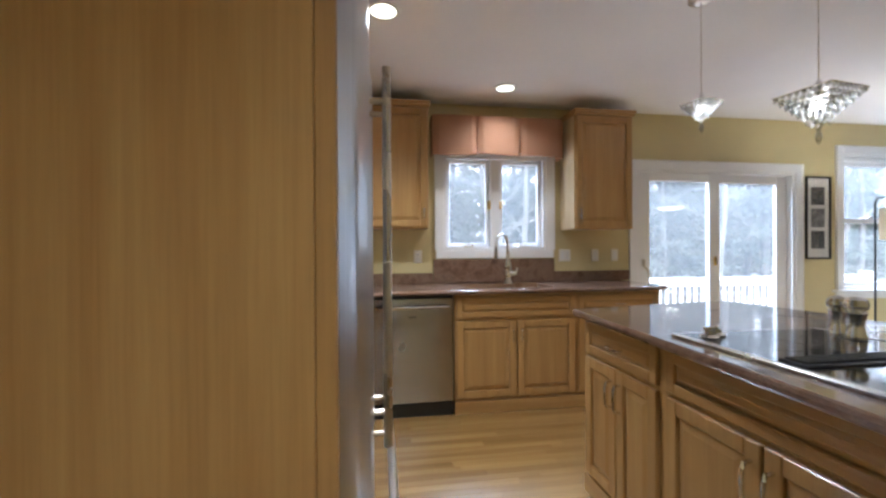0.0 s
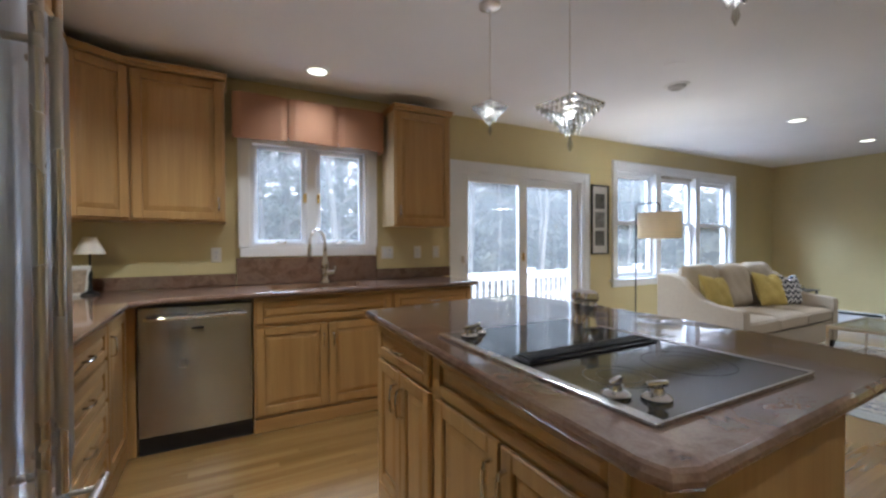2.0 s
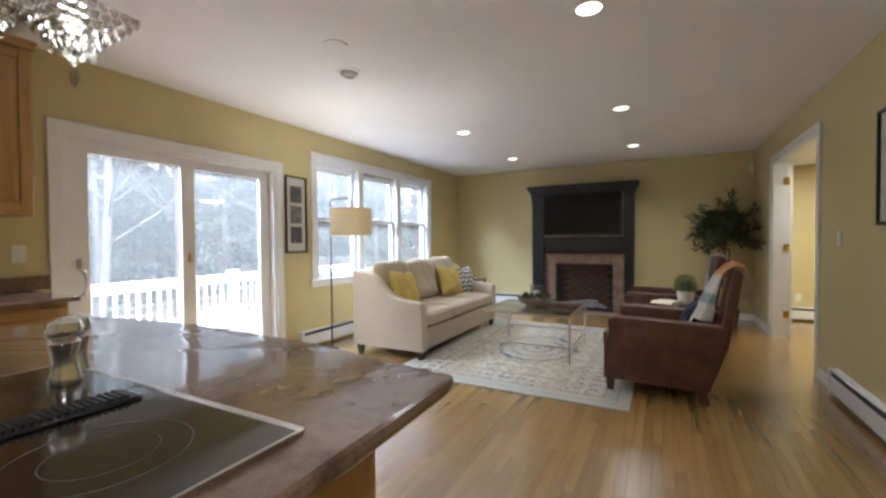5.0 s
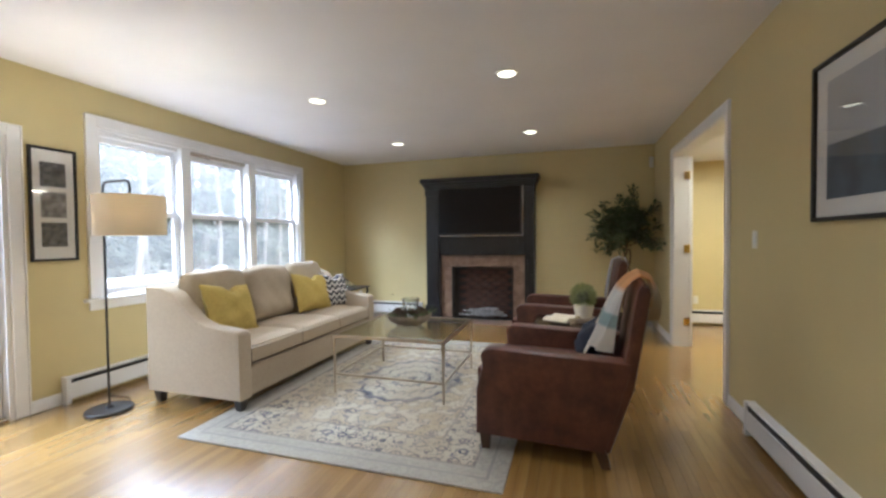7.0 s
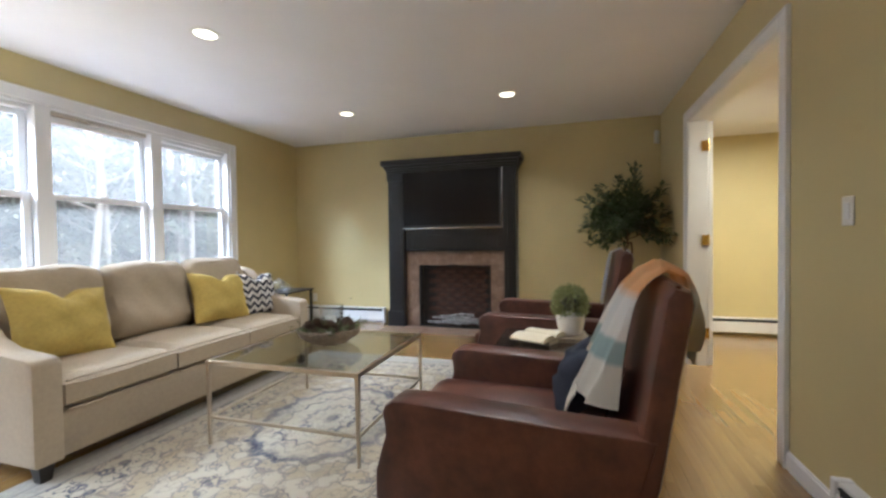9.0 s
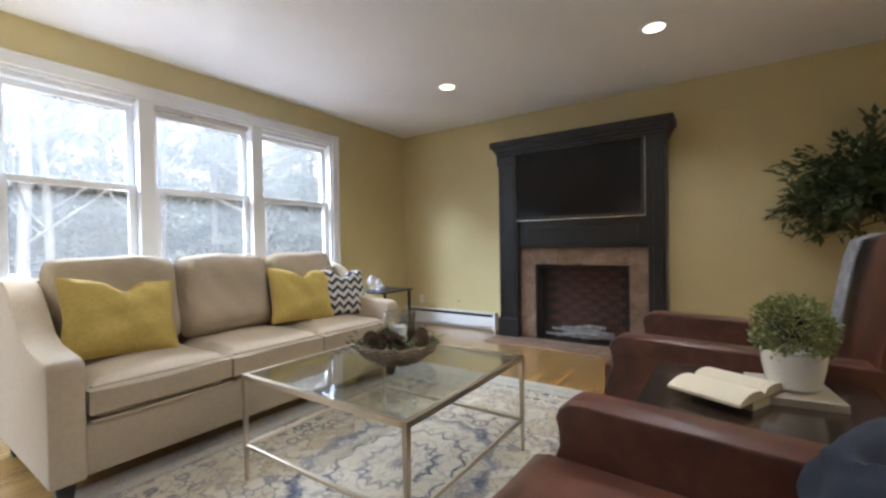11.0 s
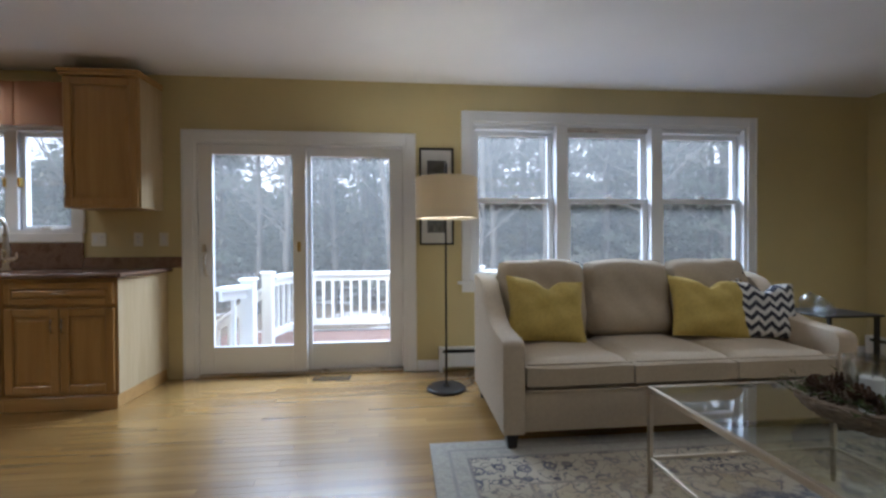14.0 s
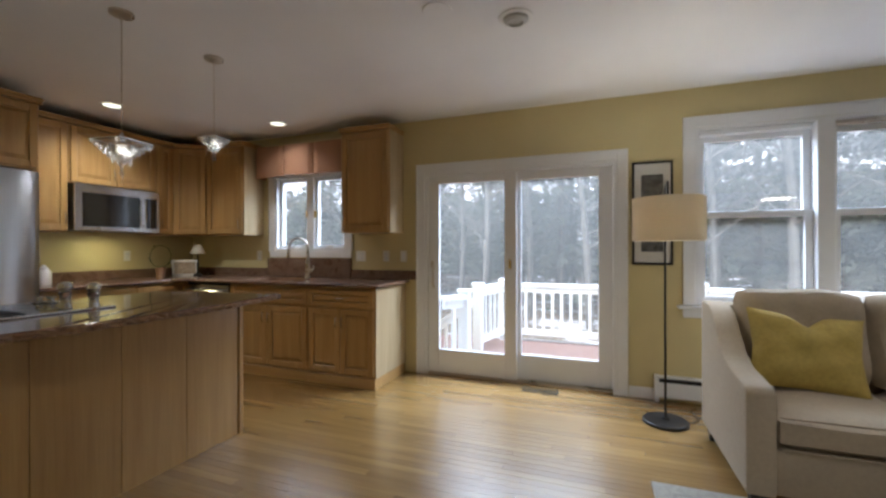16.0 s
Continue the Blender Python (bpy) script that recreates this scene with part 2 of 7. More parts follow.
# ---- mesh helpers ----
def box(bm, x0, x1, y0, y1, z0, z1, bevel=0.0, seg=1):
    made = bmesh.ops.create_cube(bm, size=1.0)["verts"]
    for v in made:
        v.co = Vector((x0 + (v.co.x + 0.5) * (x1 - x0), y0 + (v.co.y + 0.5) * (y1 - y0), z0 + (v.co.z + 0.5) * (z1 - z0)))
    if bevel:
        edges = list({e for v in made for e in v.link_edges})
        bmesh.ops.bevel(bm, geom=edges, offset=bevel, segments=seg, profile=0.5, affect="EDGES")
    return made


def rod(bm, a, b, r0, r1=None, seg=10, cap=True):
    a, b = Vector(a), Vector(b)
    r1 = r0 if r1 is None else r1
    d = b - a
    m = Matrix.Translation((a + b) / 2) @ d.to_track_quat("Z", "Y").to_matrix().to_4x4()
    return bmesh.ops.create_cone(bm, cap_ends=cap, segments=seg, radius1=r0, radius2=r1, depth=d.length, matrix=m)["verts"]


def lathe(bm, cx, cy, profile, seg=20):
    """A turned shape: profile is a list of (radius, z)."""
    rings = [[bm.verts.new((cx + r * math.cos(2 * math.pi * k / seg), cy + r * math.sin(2 * math.pi * k / seg), z)) for k in range(seg)] for r, z in profile]
    for a, b in zip(rings, rings[1:]):
        for k in range(seg):
            bm.faces.new((a[k], a[(k + 1) % seg], b[(k + 1) % seg], b[k]))
    bm.faces.new(list(reversed(rings[0])))
    bm.faces.new(rings[-1])


def tube(bm, pts, r, seg=8):
    """A bent tube through the points."""
    pts = [Vector(p) for p in pts]
    rings = []
    up = Vector((0.3, 0.2, 0.93))
    for i, p in enumerate(pts):
        d = (pts[min(i + 1, len(pts) - 1)] - pts[max(i - 1, 0)]).normalized()
        u = d.cross(up)
        u = u.normalized() if u.length > 1e-4 else Vector((1, 0, 0))
        w = d.cross(u)
        rr = r[i] if isinstance(r, (list, tuple)) else r
        rings.append([bm.verts.new(p + rr * (math.cos(2 * math.pi * k / seg) * u + math.sin(2 * math.pi * k / seg) * w)) for k in range(seg)])
    for a, b in zip(rings, rings[1:]):
        for k in range(seg):
            bm.faces.new((a[k], a[(k + 1) % seg], b[(k + 1) % seg], b[k]))
    bm.faces.new(rings[0])
    bm.faces.new(rings[-1])


def prism(bm, outline, z0, z1, bevel=0.0, axis=2):
    """A plate with the outline given in the plane across the axis."""
    def at(p, h):
        return {2: (p[0], p[1], h), 1: (p[0], h, p[1]), 0: (h, p[0], p[1])}[axis]
    lo = [bm.verts.new(at(p, z0)) for p in outline]
    hi = [bm.verts.new(at(p, z1)) for p in outline]
    faces = [bm.faces.new(lo), bm.faces.new(hi)]
    for k in range(len(outline)):
        j = (k + 1) % len(outline)
        faces.append(bm.faces.new((lo[k], lo[j], hi[j], hi[k])))
    bmesh.ops.recalc_face_normals(bm, faces=faces)
    if bevel:
        bmesh.ops.bevel(bm, geom=list(faces[0].edges) + list(faces[1].edges), offset=bevel, segments=2, profile=0.5, affect="EDGES")
    big_faces = [f for f in bm.faces if len(f.verts) > 4]
    if big_faces:
        bmesh.ops.triangulate(bm, faces=big_faces, ngon_method="EAR_CLIP")


def baked(bm, m):
    bmesh.ops.transform(bm, matrix=m, verts=bm.verts)
    return bm


def make(name, bm, material, smooth=False):
    bmesh.ops.recalc_face_normals(bm, faces=bm.faces)
    me = bpy.data.meshes.new(name)
    bm.to_mesh(me)
    bm.free()
    me.materials.append(material)
    if smooth:
        me.polygons.foreach_set("use_smooth", [True] * len(me.polygons))
        me.set_sharp_from_angle(angle=radians(35))
    return new(name, me)


def part(name, bm, material, parent, label="", smooth=False):
    ob = make(name, bm, material, smooth)
    ob.parent = parent
    return tagged(ob, label)


def thing(name, label, category, m=None, group=""):
    ob = new(name)
    ob.empty_display_size = 0.1
    if m is not None:
        ob.matrix_basis = m
    return tagged(ob, label, category, group)


def one_box(name, material, parent, *a, bevel=0.0, label="", seg=1):
    bm = bmesh.new()
    box(bm, *a, bevel=bevel, seg=seg)
    return part(name, bm, material, parent, label)


def structure(name, bm, material, label, category):
    return tagged(make(name, bm, material), label, category, kind="structure")
# ---- the room's shell ----
def wall_cells(bm, axis, u, z, holes, near, far):
    """A wall across axis ('x' or 'y') from near to far, in cells between the cuts u and z, less the holes (u0, u1, z0, z1)."""
    for a, b in zip(u, u[1:]):
        for c, d in zip(z, z[1:]):
            mu, mz = (a + b) / 2, (c + d) / 2
            if any(h[0] < mu < h[1] and h[2] < mz < h[3] for h in holes):
                continue
            if axis == "y":
                box(bm, a, b, near, far, c, d)
            else:
                box(bm, near, far, a, b, c, d)


SINK_W = (0.515, 1.51, 1.27, 2.16)
SLIDER = (2.47, 4.31, 0.0, 2.075)
TRIPLE = (4.91, 7.67, 0.82, 2.295)
HALL = (6.09, 7.82, -0.3, 2.235)
bm = bmesh.new()
wall_cells(bm, "y", [WEST - 0.2, 0.515, 1.51, 2.47, 4.31, 4.91, 7.67, EAST + 0.2], [-0.3, 0.0, 0.82, 1.27, 2.075, 2.16, 2.295, TOP + 0.2], [SINK_W, SLIDER, TRIPLE], NORTH, NORTH + 0.17)
structure("wall_north", bm, M_WALL, "yellow painted wall with windows and a sliding door", "wall")
bm = bmesh.new()
box(bm, EAST, EAST + 0.2, SOUTH - 0.15, NORTH, -0.3, TOP + 0.2)
structure("wall_east", bm, M_WALL, "yellow painted wall behind the fireplace", "wall")
bm = bmesh.new()
wall_cells(bm, "y", [WEST - 0.2, 6.09, 7.82, EAST], [-0.3, 2.235, TOP + 0.2], [HALL], SOUTH - 0.15, SOUTH)
structure("wall_south", bm, M_WALL, "yellow painted wall with a wide cased opening", "wall")
bm = bmesh.new()
box(bm, WEST - 0.2, WEST, SOUTH, NORTH, -0.3, TOP + 0.2)
structure("wall_west", bm, M_WALL, "yellow painted kitchen wall", "wall")
bm = bmesh.new()
box(bm, WEST, EAST, SOUTH, NORTH, TOP, TOP + 0.2)
structure("ceiling", bm, M_CEIL, "white flat painted plaster ceiling", "ceiling")
# the hall beyond the opening
bm = bmesh.new()
box(bm, 9.27, 9.45, -4.2, SOUTH - 0.15, -0.3, 2.6)
box(bm, 4.5, 9.27, -4.35, -4.2, -0.3, 2.6)
box(bm, 4.35, 4.5, -4.2, SOUTH - 0.15, -0.3, 2.6)
structure("wall_hall", bm, M_WALL, "yellow painted walls of the hall", "wall")
bm = bmesh.new()
box(bm, 4.5, 9.27, -4.2, SOUTH - 0.15, 2.38, 2.6)
structure("ceiling_hall", bm, M_CEIL, "white hall ceiling", "ceiling")

bm = bmesh.new()
box(bm, WEST - 0.2, 9.4, -4.3, NORTH, -0.3, -0.006)
FLOOR = structure("floor", bm, M_GAP, "golden oak strip floor with a satin finish", "floor")


# ---- casings, baseboards ----
def casing(name, u0, u1, z0, z1, w, y_face, out, label, bottom=False):
    """Flat boards round an opening in a wall across y, with an outer band."""
    bm = bmesh.new()
    y0, y1 = sorted((y_face, y_face + out))
    yb0, yb1 = sorted((y_face, y_face + out * 1.4))
    box(bm, u0 - w, u0, y0, y1, z0, z1 + w, 0.004)
    box(bm, u1, u1 + w, y0, y1, z0, z1 + w, 0.004)
    box(bm, u0, u1, y0, y1, z1, z1 + w, 0.004)
    box(bm, u0 - w - 0.012, u0 - w, yb0, yb1, z0, z1 + w + 0.012, 0.003)
    box(bm, u1 + w, u1 + w + 0.012, yb0, yb1, z0, z1 + w + 0.012, 0.003)
    box(bm, u0 - w, u1 + w, yb0, yb1, z1 + w, z1 + w + 0.012, 0.003)
    if bottom:
        box(bm, u0 - w, u1 + w, y0, y1, z0 - w, z0, 0.004)
    return structure(name, bm, M_TRIM, label, "trim")


casing("trim_sink_window", 0.515, 1.51, 1.27, 2.16, 0.075, NORTH, -0.018, "white window casing", True)
casing("trim_sliding_door", 2.47, 4.31, 0.0, 2.075, 0.078, NORTH, -0.02, "white sliding door casing")
casing("trim_triple_window", 4.91, 7.67, 0.82, 2.295, 0.078, NORTH, -0.02, "white triple window casing")
casing("trim_opening", 6.09, 7.82, 0.0, 2.235, 0.075, SOUTH, 0.018, "white casing of the hall opening")
bm = bmesh.new()
for a, b in ((6.07, 6.09), (7.82, 7.84)):
    box(bm, a + (0.006 if a < 7 else -0.006), b + (0.006 if a < 7 else -0.006), SOUTH - 0.152, SOUTH + 0.004, 0.0, 2.235)
box(bm, 6.096, 7.814, SOUTH - 0.152, SOUTH + 0.004, 2.229, 2.241)
structure("trim_opening_jamb", bm, M_TRIM, "white jamb lining of the hall opening", "trim")


def base_run(name, *spans):
    bm = bmesh.new()
    for x0, x1, y0, y1 in spans:
        box(bm, x0, x1, y0, y1, 0.0, 0.085, 0.004)
        box(bm, x0, x1, y0 + (0.003 if y1 - y0 < 0.03 else 0), y1 - (0.003 if y1 - y0 < 0.03 else 0), 0.085, 0.098, 0.003)
    return structure(name, bm, M_TRIM, "white painted baseboard", "baseboard")


base_run("baseboard_south", (5.535, 6.0, SOUTH, SOUTH + 0.016), (7.91, EAST, SOUTH, SOUTH + 0.016))
base_run("baseboard_north", (4.405, 4.60, NORTH - 0.016, NORTH), (8.0, EAST, NORTH - 0.016, NORTH))
base_run("baseboard_east", (EAST - 0.016, EAST, SOUTH + 0.02, 0.50), (EAST - 0.016, EAST, 2.45, NORTH - 0.02))


# ---- windows ----
def sash(parent, x0, x1, z0, z1, y0, y1, rail=0.045, name="sash"):
    bm = bmesh.new()
    box(bm, x0, x0 + rail, y0, y1, z0, z1, 0.003)
    box(bm, x1 - rail, x1, y0, y1, z0, z1, 0.003)
    box(bm, x0 + rail, x1 - rail, y0, y1, z0, z0 + rail, 0.003)
    box(bm, x0 + rail, x1 - rail, y0, y1, z1 - rail, z1, 0.003)
    s = part(name, bm, M_TRIM, parent)
    bm = bmesh.new()
    ym = (y0 + y1) / 2
    box(bm, x0 + rail - 0.004, x1 - rail + 0.004, ym - 0.002, ym + 0.002, z0 + rail - 0.004, z1 - rail + 0.004)
    p = part("pane", bm, M_GLASS, s)
    p.visible_shadow = False
    return s


w3 = tagged(new("window_1"), "white triple double-hung window behind the sofa", "window", kind="structure")
bm = bmesh.new()
box(bm, 4.91, 4.94, NORTH, NORTH + 0.15, 0.82, 2.295)
box(bm, 7.64, 7.67, NORTH, NORTH + 0.15, 0.82, 2.295)
box(bm, 4.94, 7.64, NORTH, NORTH + 0.15, 2.27, 2.295)
box(bm, 4.94, 7.64, NORTH, NORTH + 0.15, 0.82, 0.845)
for a, b in ((5.72, 5.83), (6.665, 6.778)):
    box(bm, a, b, NORTH - 0.015, NORTH + 0.15, 0.845, 2.27, 0.004)
part("window_frame", bm, M_TRIM, w3)
bm = bmesh.new()
box(bm, 4.78, 7.80, NORTH - 0.055, NORTH + 0.02, 0.79, 0.818, 0.006)
part("window_sill", bm, M_TRIM, w3)
bm = bmesh.new()
box(bm, 4.82, 7.76, NORTH - 0.018, NORTH, 0.715, 0.789, 0.004)
part("apron", bm, M_TRIM, w3)
for a, b in ((4.94, 5.72), (5.83, 6.665), (6.778, 7.64)):
    sash(w3, a + 0.004, b - 0.004, 1.55, 2.235, NORTH + 0.09, NORTH + 0.125, 0.05, "upper_sash")
    low = sash(w3, a + 0.004, b - 0.004, 0.846, 1.595, NORTH + 0.045, NORTH + 0.08, 0.05, "lower_sash")
    bm = bmesh.new()
    box(bm, (a + b) / 2 - 0.035, (a + b) / 2 + 0.035, NORTH + 0.03, NORTH + 0.06, 1.597, 1.61, 0.003)
    rod(bm, ((a + b) / 2, NORTH + 0.04, 1.61), ((a + b) / 2 + 0.03, NORTH + 0.035, 1.622), 0.007)
    part("sash_lock", bm, M_NICKEL, low, "metal sash lock")
    bm = bmesh.new()
    box(bm, a + 0.012, b - 0.012, NORTH + 0.03, NORTH + 0.085, 2.23, 2.267, 0.004)
    part("head_stop", bm, M_TRIM if a != 5.83 else M_NICKEL, w3, "" if a != 5.83 else "grey rolled shade housing")

w1 = tagged(new("window_2"), "white double casement window over the sink", "window", kind="structure")
bm = bmesh.new()
box(bm, 0.515, 0.54, NORTH - 0.005, NORTH + 0.15, 1.27, 2.16)
box(bm, 1.485, 1.51, NORTH - 0.005, NORTH + 0.15, 1.27, 2.16)
box(bm, 0.54, 1.485, NORTH - 0.005, NORTH + 0.15, 1.27, 1.30)
box(bm, 0.54, 1.485, NORTH - 0.005, NORTH + 0.15, 2.13, 2.16)
box(bm, 0.967, 1.057, NORTH + 0.02, NORTH + 0.15, 1.30, 2.13, 0.004)
part("window_frame", bm, M_TRIM, w1)
for a, b, side in ((0.54, 0.967, 1), (1.057, 1.485, -1)):
    s = sash(w1, a + 0.003, b - 0.003, 1.302, 2.128, NORTH + 0.05, NORTH + 0.09, 0.035, "casement_sash")
    xm = (a + b) / 2
    bm = bmesh.new()
    box(bm, xm - 0.045, xm + 0.045, NORTH + 0.012, NORTH + 0.045, 1.301, 1.314, 0.004)
    tube(bm, [(xm - 0.03, NORTH + 0.02, 1.314), (xm - 0.01, NORTH + 0.012, 1.328), (xm + 0.02, NORTH + 0.01, 1.326), (xm + 0.045, NORTH + 0.012, 1.318)], 0.006, 6)
    part("crank_handle", bm, M_NICKEL, s, "metal crank handle")
    xl = b - 0.012 if side > 0 else a + 0.012
    bm = bmesh.new()
    box(bm, xl - 0.012, xl + 0.012, NORTH + 0.012, NORTH + 0.05, 1.66, 1.74, 0.004)
    part("sash_latch", bm, M_BRASS, s, "bronze sash latch")

sd = tagged(new("door_1"), "white sliding glass patio door, closed", "door", kind="structure")
bm = bmesh.new()
box(bm, 2.47, 2.50, NORTH - 0.004, NORTH + 0.16, 0.0, 2.075)
box(bm, 4.28, 4.31, NORTH - 0.004, NORTH + 0.16, 0.0, 2.075)
box(bm, 2.50, 4.28, NORTH - 0.004, NORTH + 0.16, 2.05, 2.075)
part("door_frame", bm, M_TRIM, sd)
bm = bmesh.new()
box(bm, 2.50, 4.28, NORTH - 0.004, NORTH + 0.17, 0.0, 0.022, 0.004)
box(bm, 2.50, 4.28, NORTH + 0.035, NORTH + 0.045, 0.022, 0.032)
part("threshold", bm, M_NICKEL, sd, "grey metal threshold")


def slide_panel(name, x0, x1, y0, y1):
    bm = bmesh.new()
    box(bm, x0, x0 + 0.12, y0, y1, 0.026, 2.045, 0.004)
    box(bm, x1 - 0.12, x1, y0, y1, 0.026, 2.045, 0.004)
    box(bm, x0 + 0.12, x1 - 0.12, y0, y1, 0.026, 0.265, 0.004)
    box(bm, x0 + 0.12, x1 - 0.12, y0, y1, 1.96, 2.045, 0.004)
    s = part(name, bm, M_TRIM, sd)
    bm = bmesh.new()
    box(bm, x0 + 0.116, x1 - 0.116, y0 + 0.015, y0 + 0.02, 0.26, 1.965)
    p = part("pane", bm, M_GLASS, s)
    p.visible_shadow = False
    return s


wp = slide_panel("sliding_panel", 2.502, 3.42, NORTH + 0.012, NORTH + 0.052)
slide_panel("fixed_panel", 3.335, 4.278, NORTH + 0.066, NORTH + 0.106)
bm = bmesh.new()
tube(bm, [(2.565, NORTH + 0.012, 0.90), (2.57, NORTH - 0.03, 0.92), (2.575, NORTH - 0.04, 1.0), (2.57, NORTH - 0.03, 1.07), (2.565, NORTH + 0.012, 1.09)], 0.011)
part("pull_handle", bm, M_NICKEL, wp, "bronze pull handle")
bm = bmesh.new()
box(bm, 2.535, 2.565, NORTH - 0.004, NORTH + 0.014, 1.10, 1.17, 0.004)
part("thumb_latch", bm, M_NICKEL, wp)
bm = bmesh.new()
box(bm, 3.345, 3.37, NORTH - 0.006, NORTH + 0.014, 1.10, 1.19, 0.004)
part("stile_latch", bm, M_BRASS, wp, "bronze latch")
# ---- kitchen: cabinets ----
RISE, LIFT = 1.072, 0.04


def bent_pull(parent, a, b, out, r=0.0055, name="handle", material=None, m=Matrix()):
    """A bow handle between a and b that stands out along the vector."""
    a, b, out = Vector(a), Vector(b), Vector(out)
    bm = bmesh.new()
    d = (b - a)
    tube(bm, [a, a + out * 0.8 + d * 0.04, a + out + d * 0.15, a + out * 1.1 + d * 0.5, b + out - d * 0.15, b + out * 0.8 - d * 0.04, b], r, 8)
    baked(bm, m)
    return part(name, bm, material or M_CHROME, parent, "chrome bow handle", True)


def front(parent, name, x0, x1, z0, z1, grain, frame_w=0.055, t=0.02, m=Matrix()):
    """A raised-panel front in the plane y = 0 of a cabinet, facing -y."""
    bm = bmesh.new()
    f = min(frame_w, (x1 - x0) * 0.28, (z1 - z0) * 0.28)
    box(bm, x0, x0 + f, -t, 0, z0, z1, 0.004)
    box(bm, x1 - f, x1, -t, 0, z0, z1, 0.004)
    box(bm, x0 + f, x1 - f, -t, 0, z0, z0 + f, 0.004)
    box(bm, x0 + f, x1 - f, -t, 0, z1 - f, z1, 0.004)
    d = part(name, baked(bm, m), grain, parent)
    bm = bmesh.new()
    a0, a1, c0, c1 = x0 + f, x1 - f, z0 + f, z1 - f
    s = min(0.035, (c1 - c0) * 0.3, (a1 - a0) * 0.3)
    rings = []
    for k, yy in ((0.0, -0.004), (0.004, -0.007), (s, -0.0165), (s + 0.003, -0.0165)):
        rings.append([bm.verts.new(p) for p in ((a0 + k, yy, c0 + k), (a1 - k, yy, c0 + k), (a1 - k, yy, c1 - k), (a0 + k, yy, c1 - k))])
    for p, q in zip(rings, rings[1:]):
        for k in range(4):
            bm.faces.new((p[k], p[(k + 1) % 4], q[(k + 1) % 4], q[k]))
    bm.faces.new(rings[-1])
    part("raised_panel", baked(bm, m), grain, d)
    return d


def cabinet(name, label, m, w, depth, z0, z1, fronts, group, toe=0.0, crown=0.0, ends=""):
    """fronts: rows (kind, x0, x1, z0, z1, handle), handle one of '', 'h' (across), 'l', 'r' (upright at that side, low or high)."""
    c = thing(name, label, "cabinet", m, group)
    if toe:
        z1, fronts = z1 * RISE, [(k, p, q, a * RISE, b * RISE, h) for k, p, q, a, b, h in fronts]
    else:
        z0, z1, fronts = z0 + LIFT, z1 + LIFT, [(k, p, q, a + LIFT, b + LIFT, h) for k, p, q, a, b, h in fronts]
    bm = bmesh.new()
    box(bm, 0.0, w, 0.0, depth, z0 + toe, z1, 0.002)
    part("body", bm, M_MAPLE, c)
    if toe:
        bm = bmesh.new()
        box(bm, -0.002, w + 0.002, -0.012, depth - 0.02, z0, z0 + toe - 0.004, 0.003)
        part("plinth", bm, M_MAPLE_X, c)
    for side in ends:
        x0 = w + 0.0005 if side == "e" else -0.0045
        one_box("end_panel", M_MAPLE_PALE, c, x0, x0 + 0.004, 0.003, depth - 0.001, z0 + toe, z1 - 0.001, label="pale maple veneer end")
    if crown:
        bm = bmesh.new()
        box(bm, -0.012, w + 0.012, -0.034, depth, z1 + 0.001, z1 + crown * 0.5, 0.005)
        box(bm, -0.02, w + 0.02, -0.046, depth, z1 + crown * 0.5, z1 + crown, 0.006)
        part("crown_moulding", bm, M_MAPLE_X, c)
    for kind, x0, x1, a, b, h in fronts:
        d = front(c, kind, x0, x1, a, b, M_MAPLE if kind == "door" else M_MAPLE_X)
        if h == "h":
            xm = (x0 + x1) / 2
            bent_pull(d, (xm - 0.05, -0.02, (a + b) / 2), (xm + 0.05, -0.02, (a + b) / 2), (0, -0.026, 0))
        elif h:
            xh = x1 - 0.03 if h[0] == "r" else x0 + 0.03
            zz = b - 0.17 if h[1] == "t" else a + 0.06
            bent_pull(d, (xh, -0.02, zz), (xh, -0.02, zz + 0.10), (0, -0.026, 0))
    return c


N_FACE = 3.285
W_FACE = -0.215
cabinet("sink_cabinet", "maple sink base cabinet with raised panels under the granite counter", pose(0.495, N_FACE, 0), 1.005, NORTH - N_FACE - 0.004, 0.0, 0.868,
        [("drawer_front", 0.015, 0.99, 0.70, 0.845, ""), ("door", 0.015, 0.495, 0.115, 0.675, "rt"), ("door", 0.505, 0.99, 0.115, 0.675, "lt")], "base cabinets", 0.10)
cabinet("base_cabinet", "maple base cabinet with one drawer and two doors", pose(1.502, N_FACE, 0), 0.745, NORTH - N_FACE - 0.004, 0.0, 0.868,
        [("drawer_front", 0.015, 0.73, 0.70, 0.845, "h"), ("door", 0.015, 0.368, 0.115, 0.675, "rt"), ("door", 0.377, 0.73, 0.115, 0.675, "lt")], "base cabinets", 0.10, 0.0, "e")
west_m = lambda yy: pose(W_FACE, yy, 0, 0, 0, 90)
cabinet("drawer_cabinet", "maple base cabinet with four drawers beside the refrigerator", west_m(1.99), 0.783, 0.64, 0.0, 0.868,
        [("drawer_front", 0.01, 0.773, a, b, "h") for a, b in ((0.70, 0.845), (0.51, 0.685), (0.32, 0.495), (0.115, 0.305))], "base cabinets", 0.10)
cabinet("base_cabinet", "maple base cabinet with a single tall door near the corner", west_m(2.775), 0.47, 0.64, 0.0, 0.868,
        [("door", 0.012, 0.45, 0.115, 0.845, "lt")], "base cabinets", 0.10)
cabinet("corner_base_cabinet", "blind maple corner base cabinet beside the dishwasher", west_m(3.247), 0.667, 0.64, 0.0, 0.868, [], "base cabinets", 0.10)
bm = bmesh.new()
box(bm, W_FACE + 0.002, -0.16, N_FACE, N_FACE + 0.3, 0.0, 0.868 * RISE, 0.002)
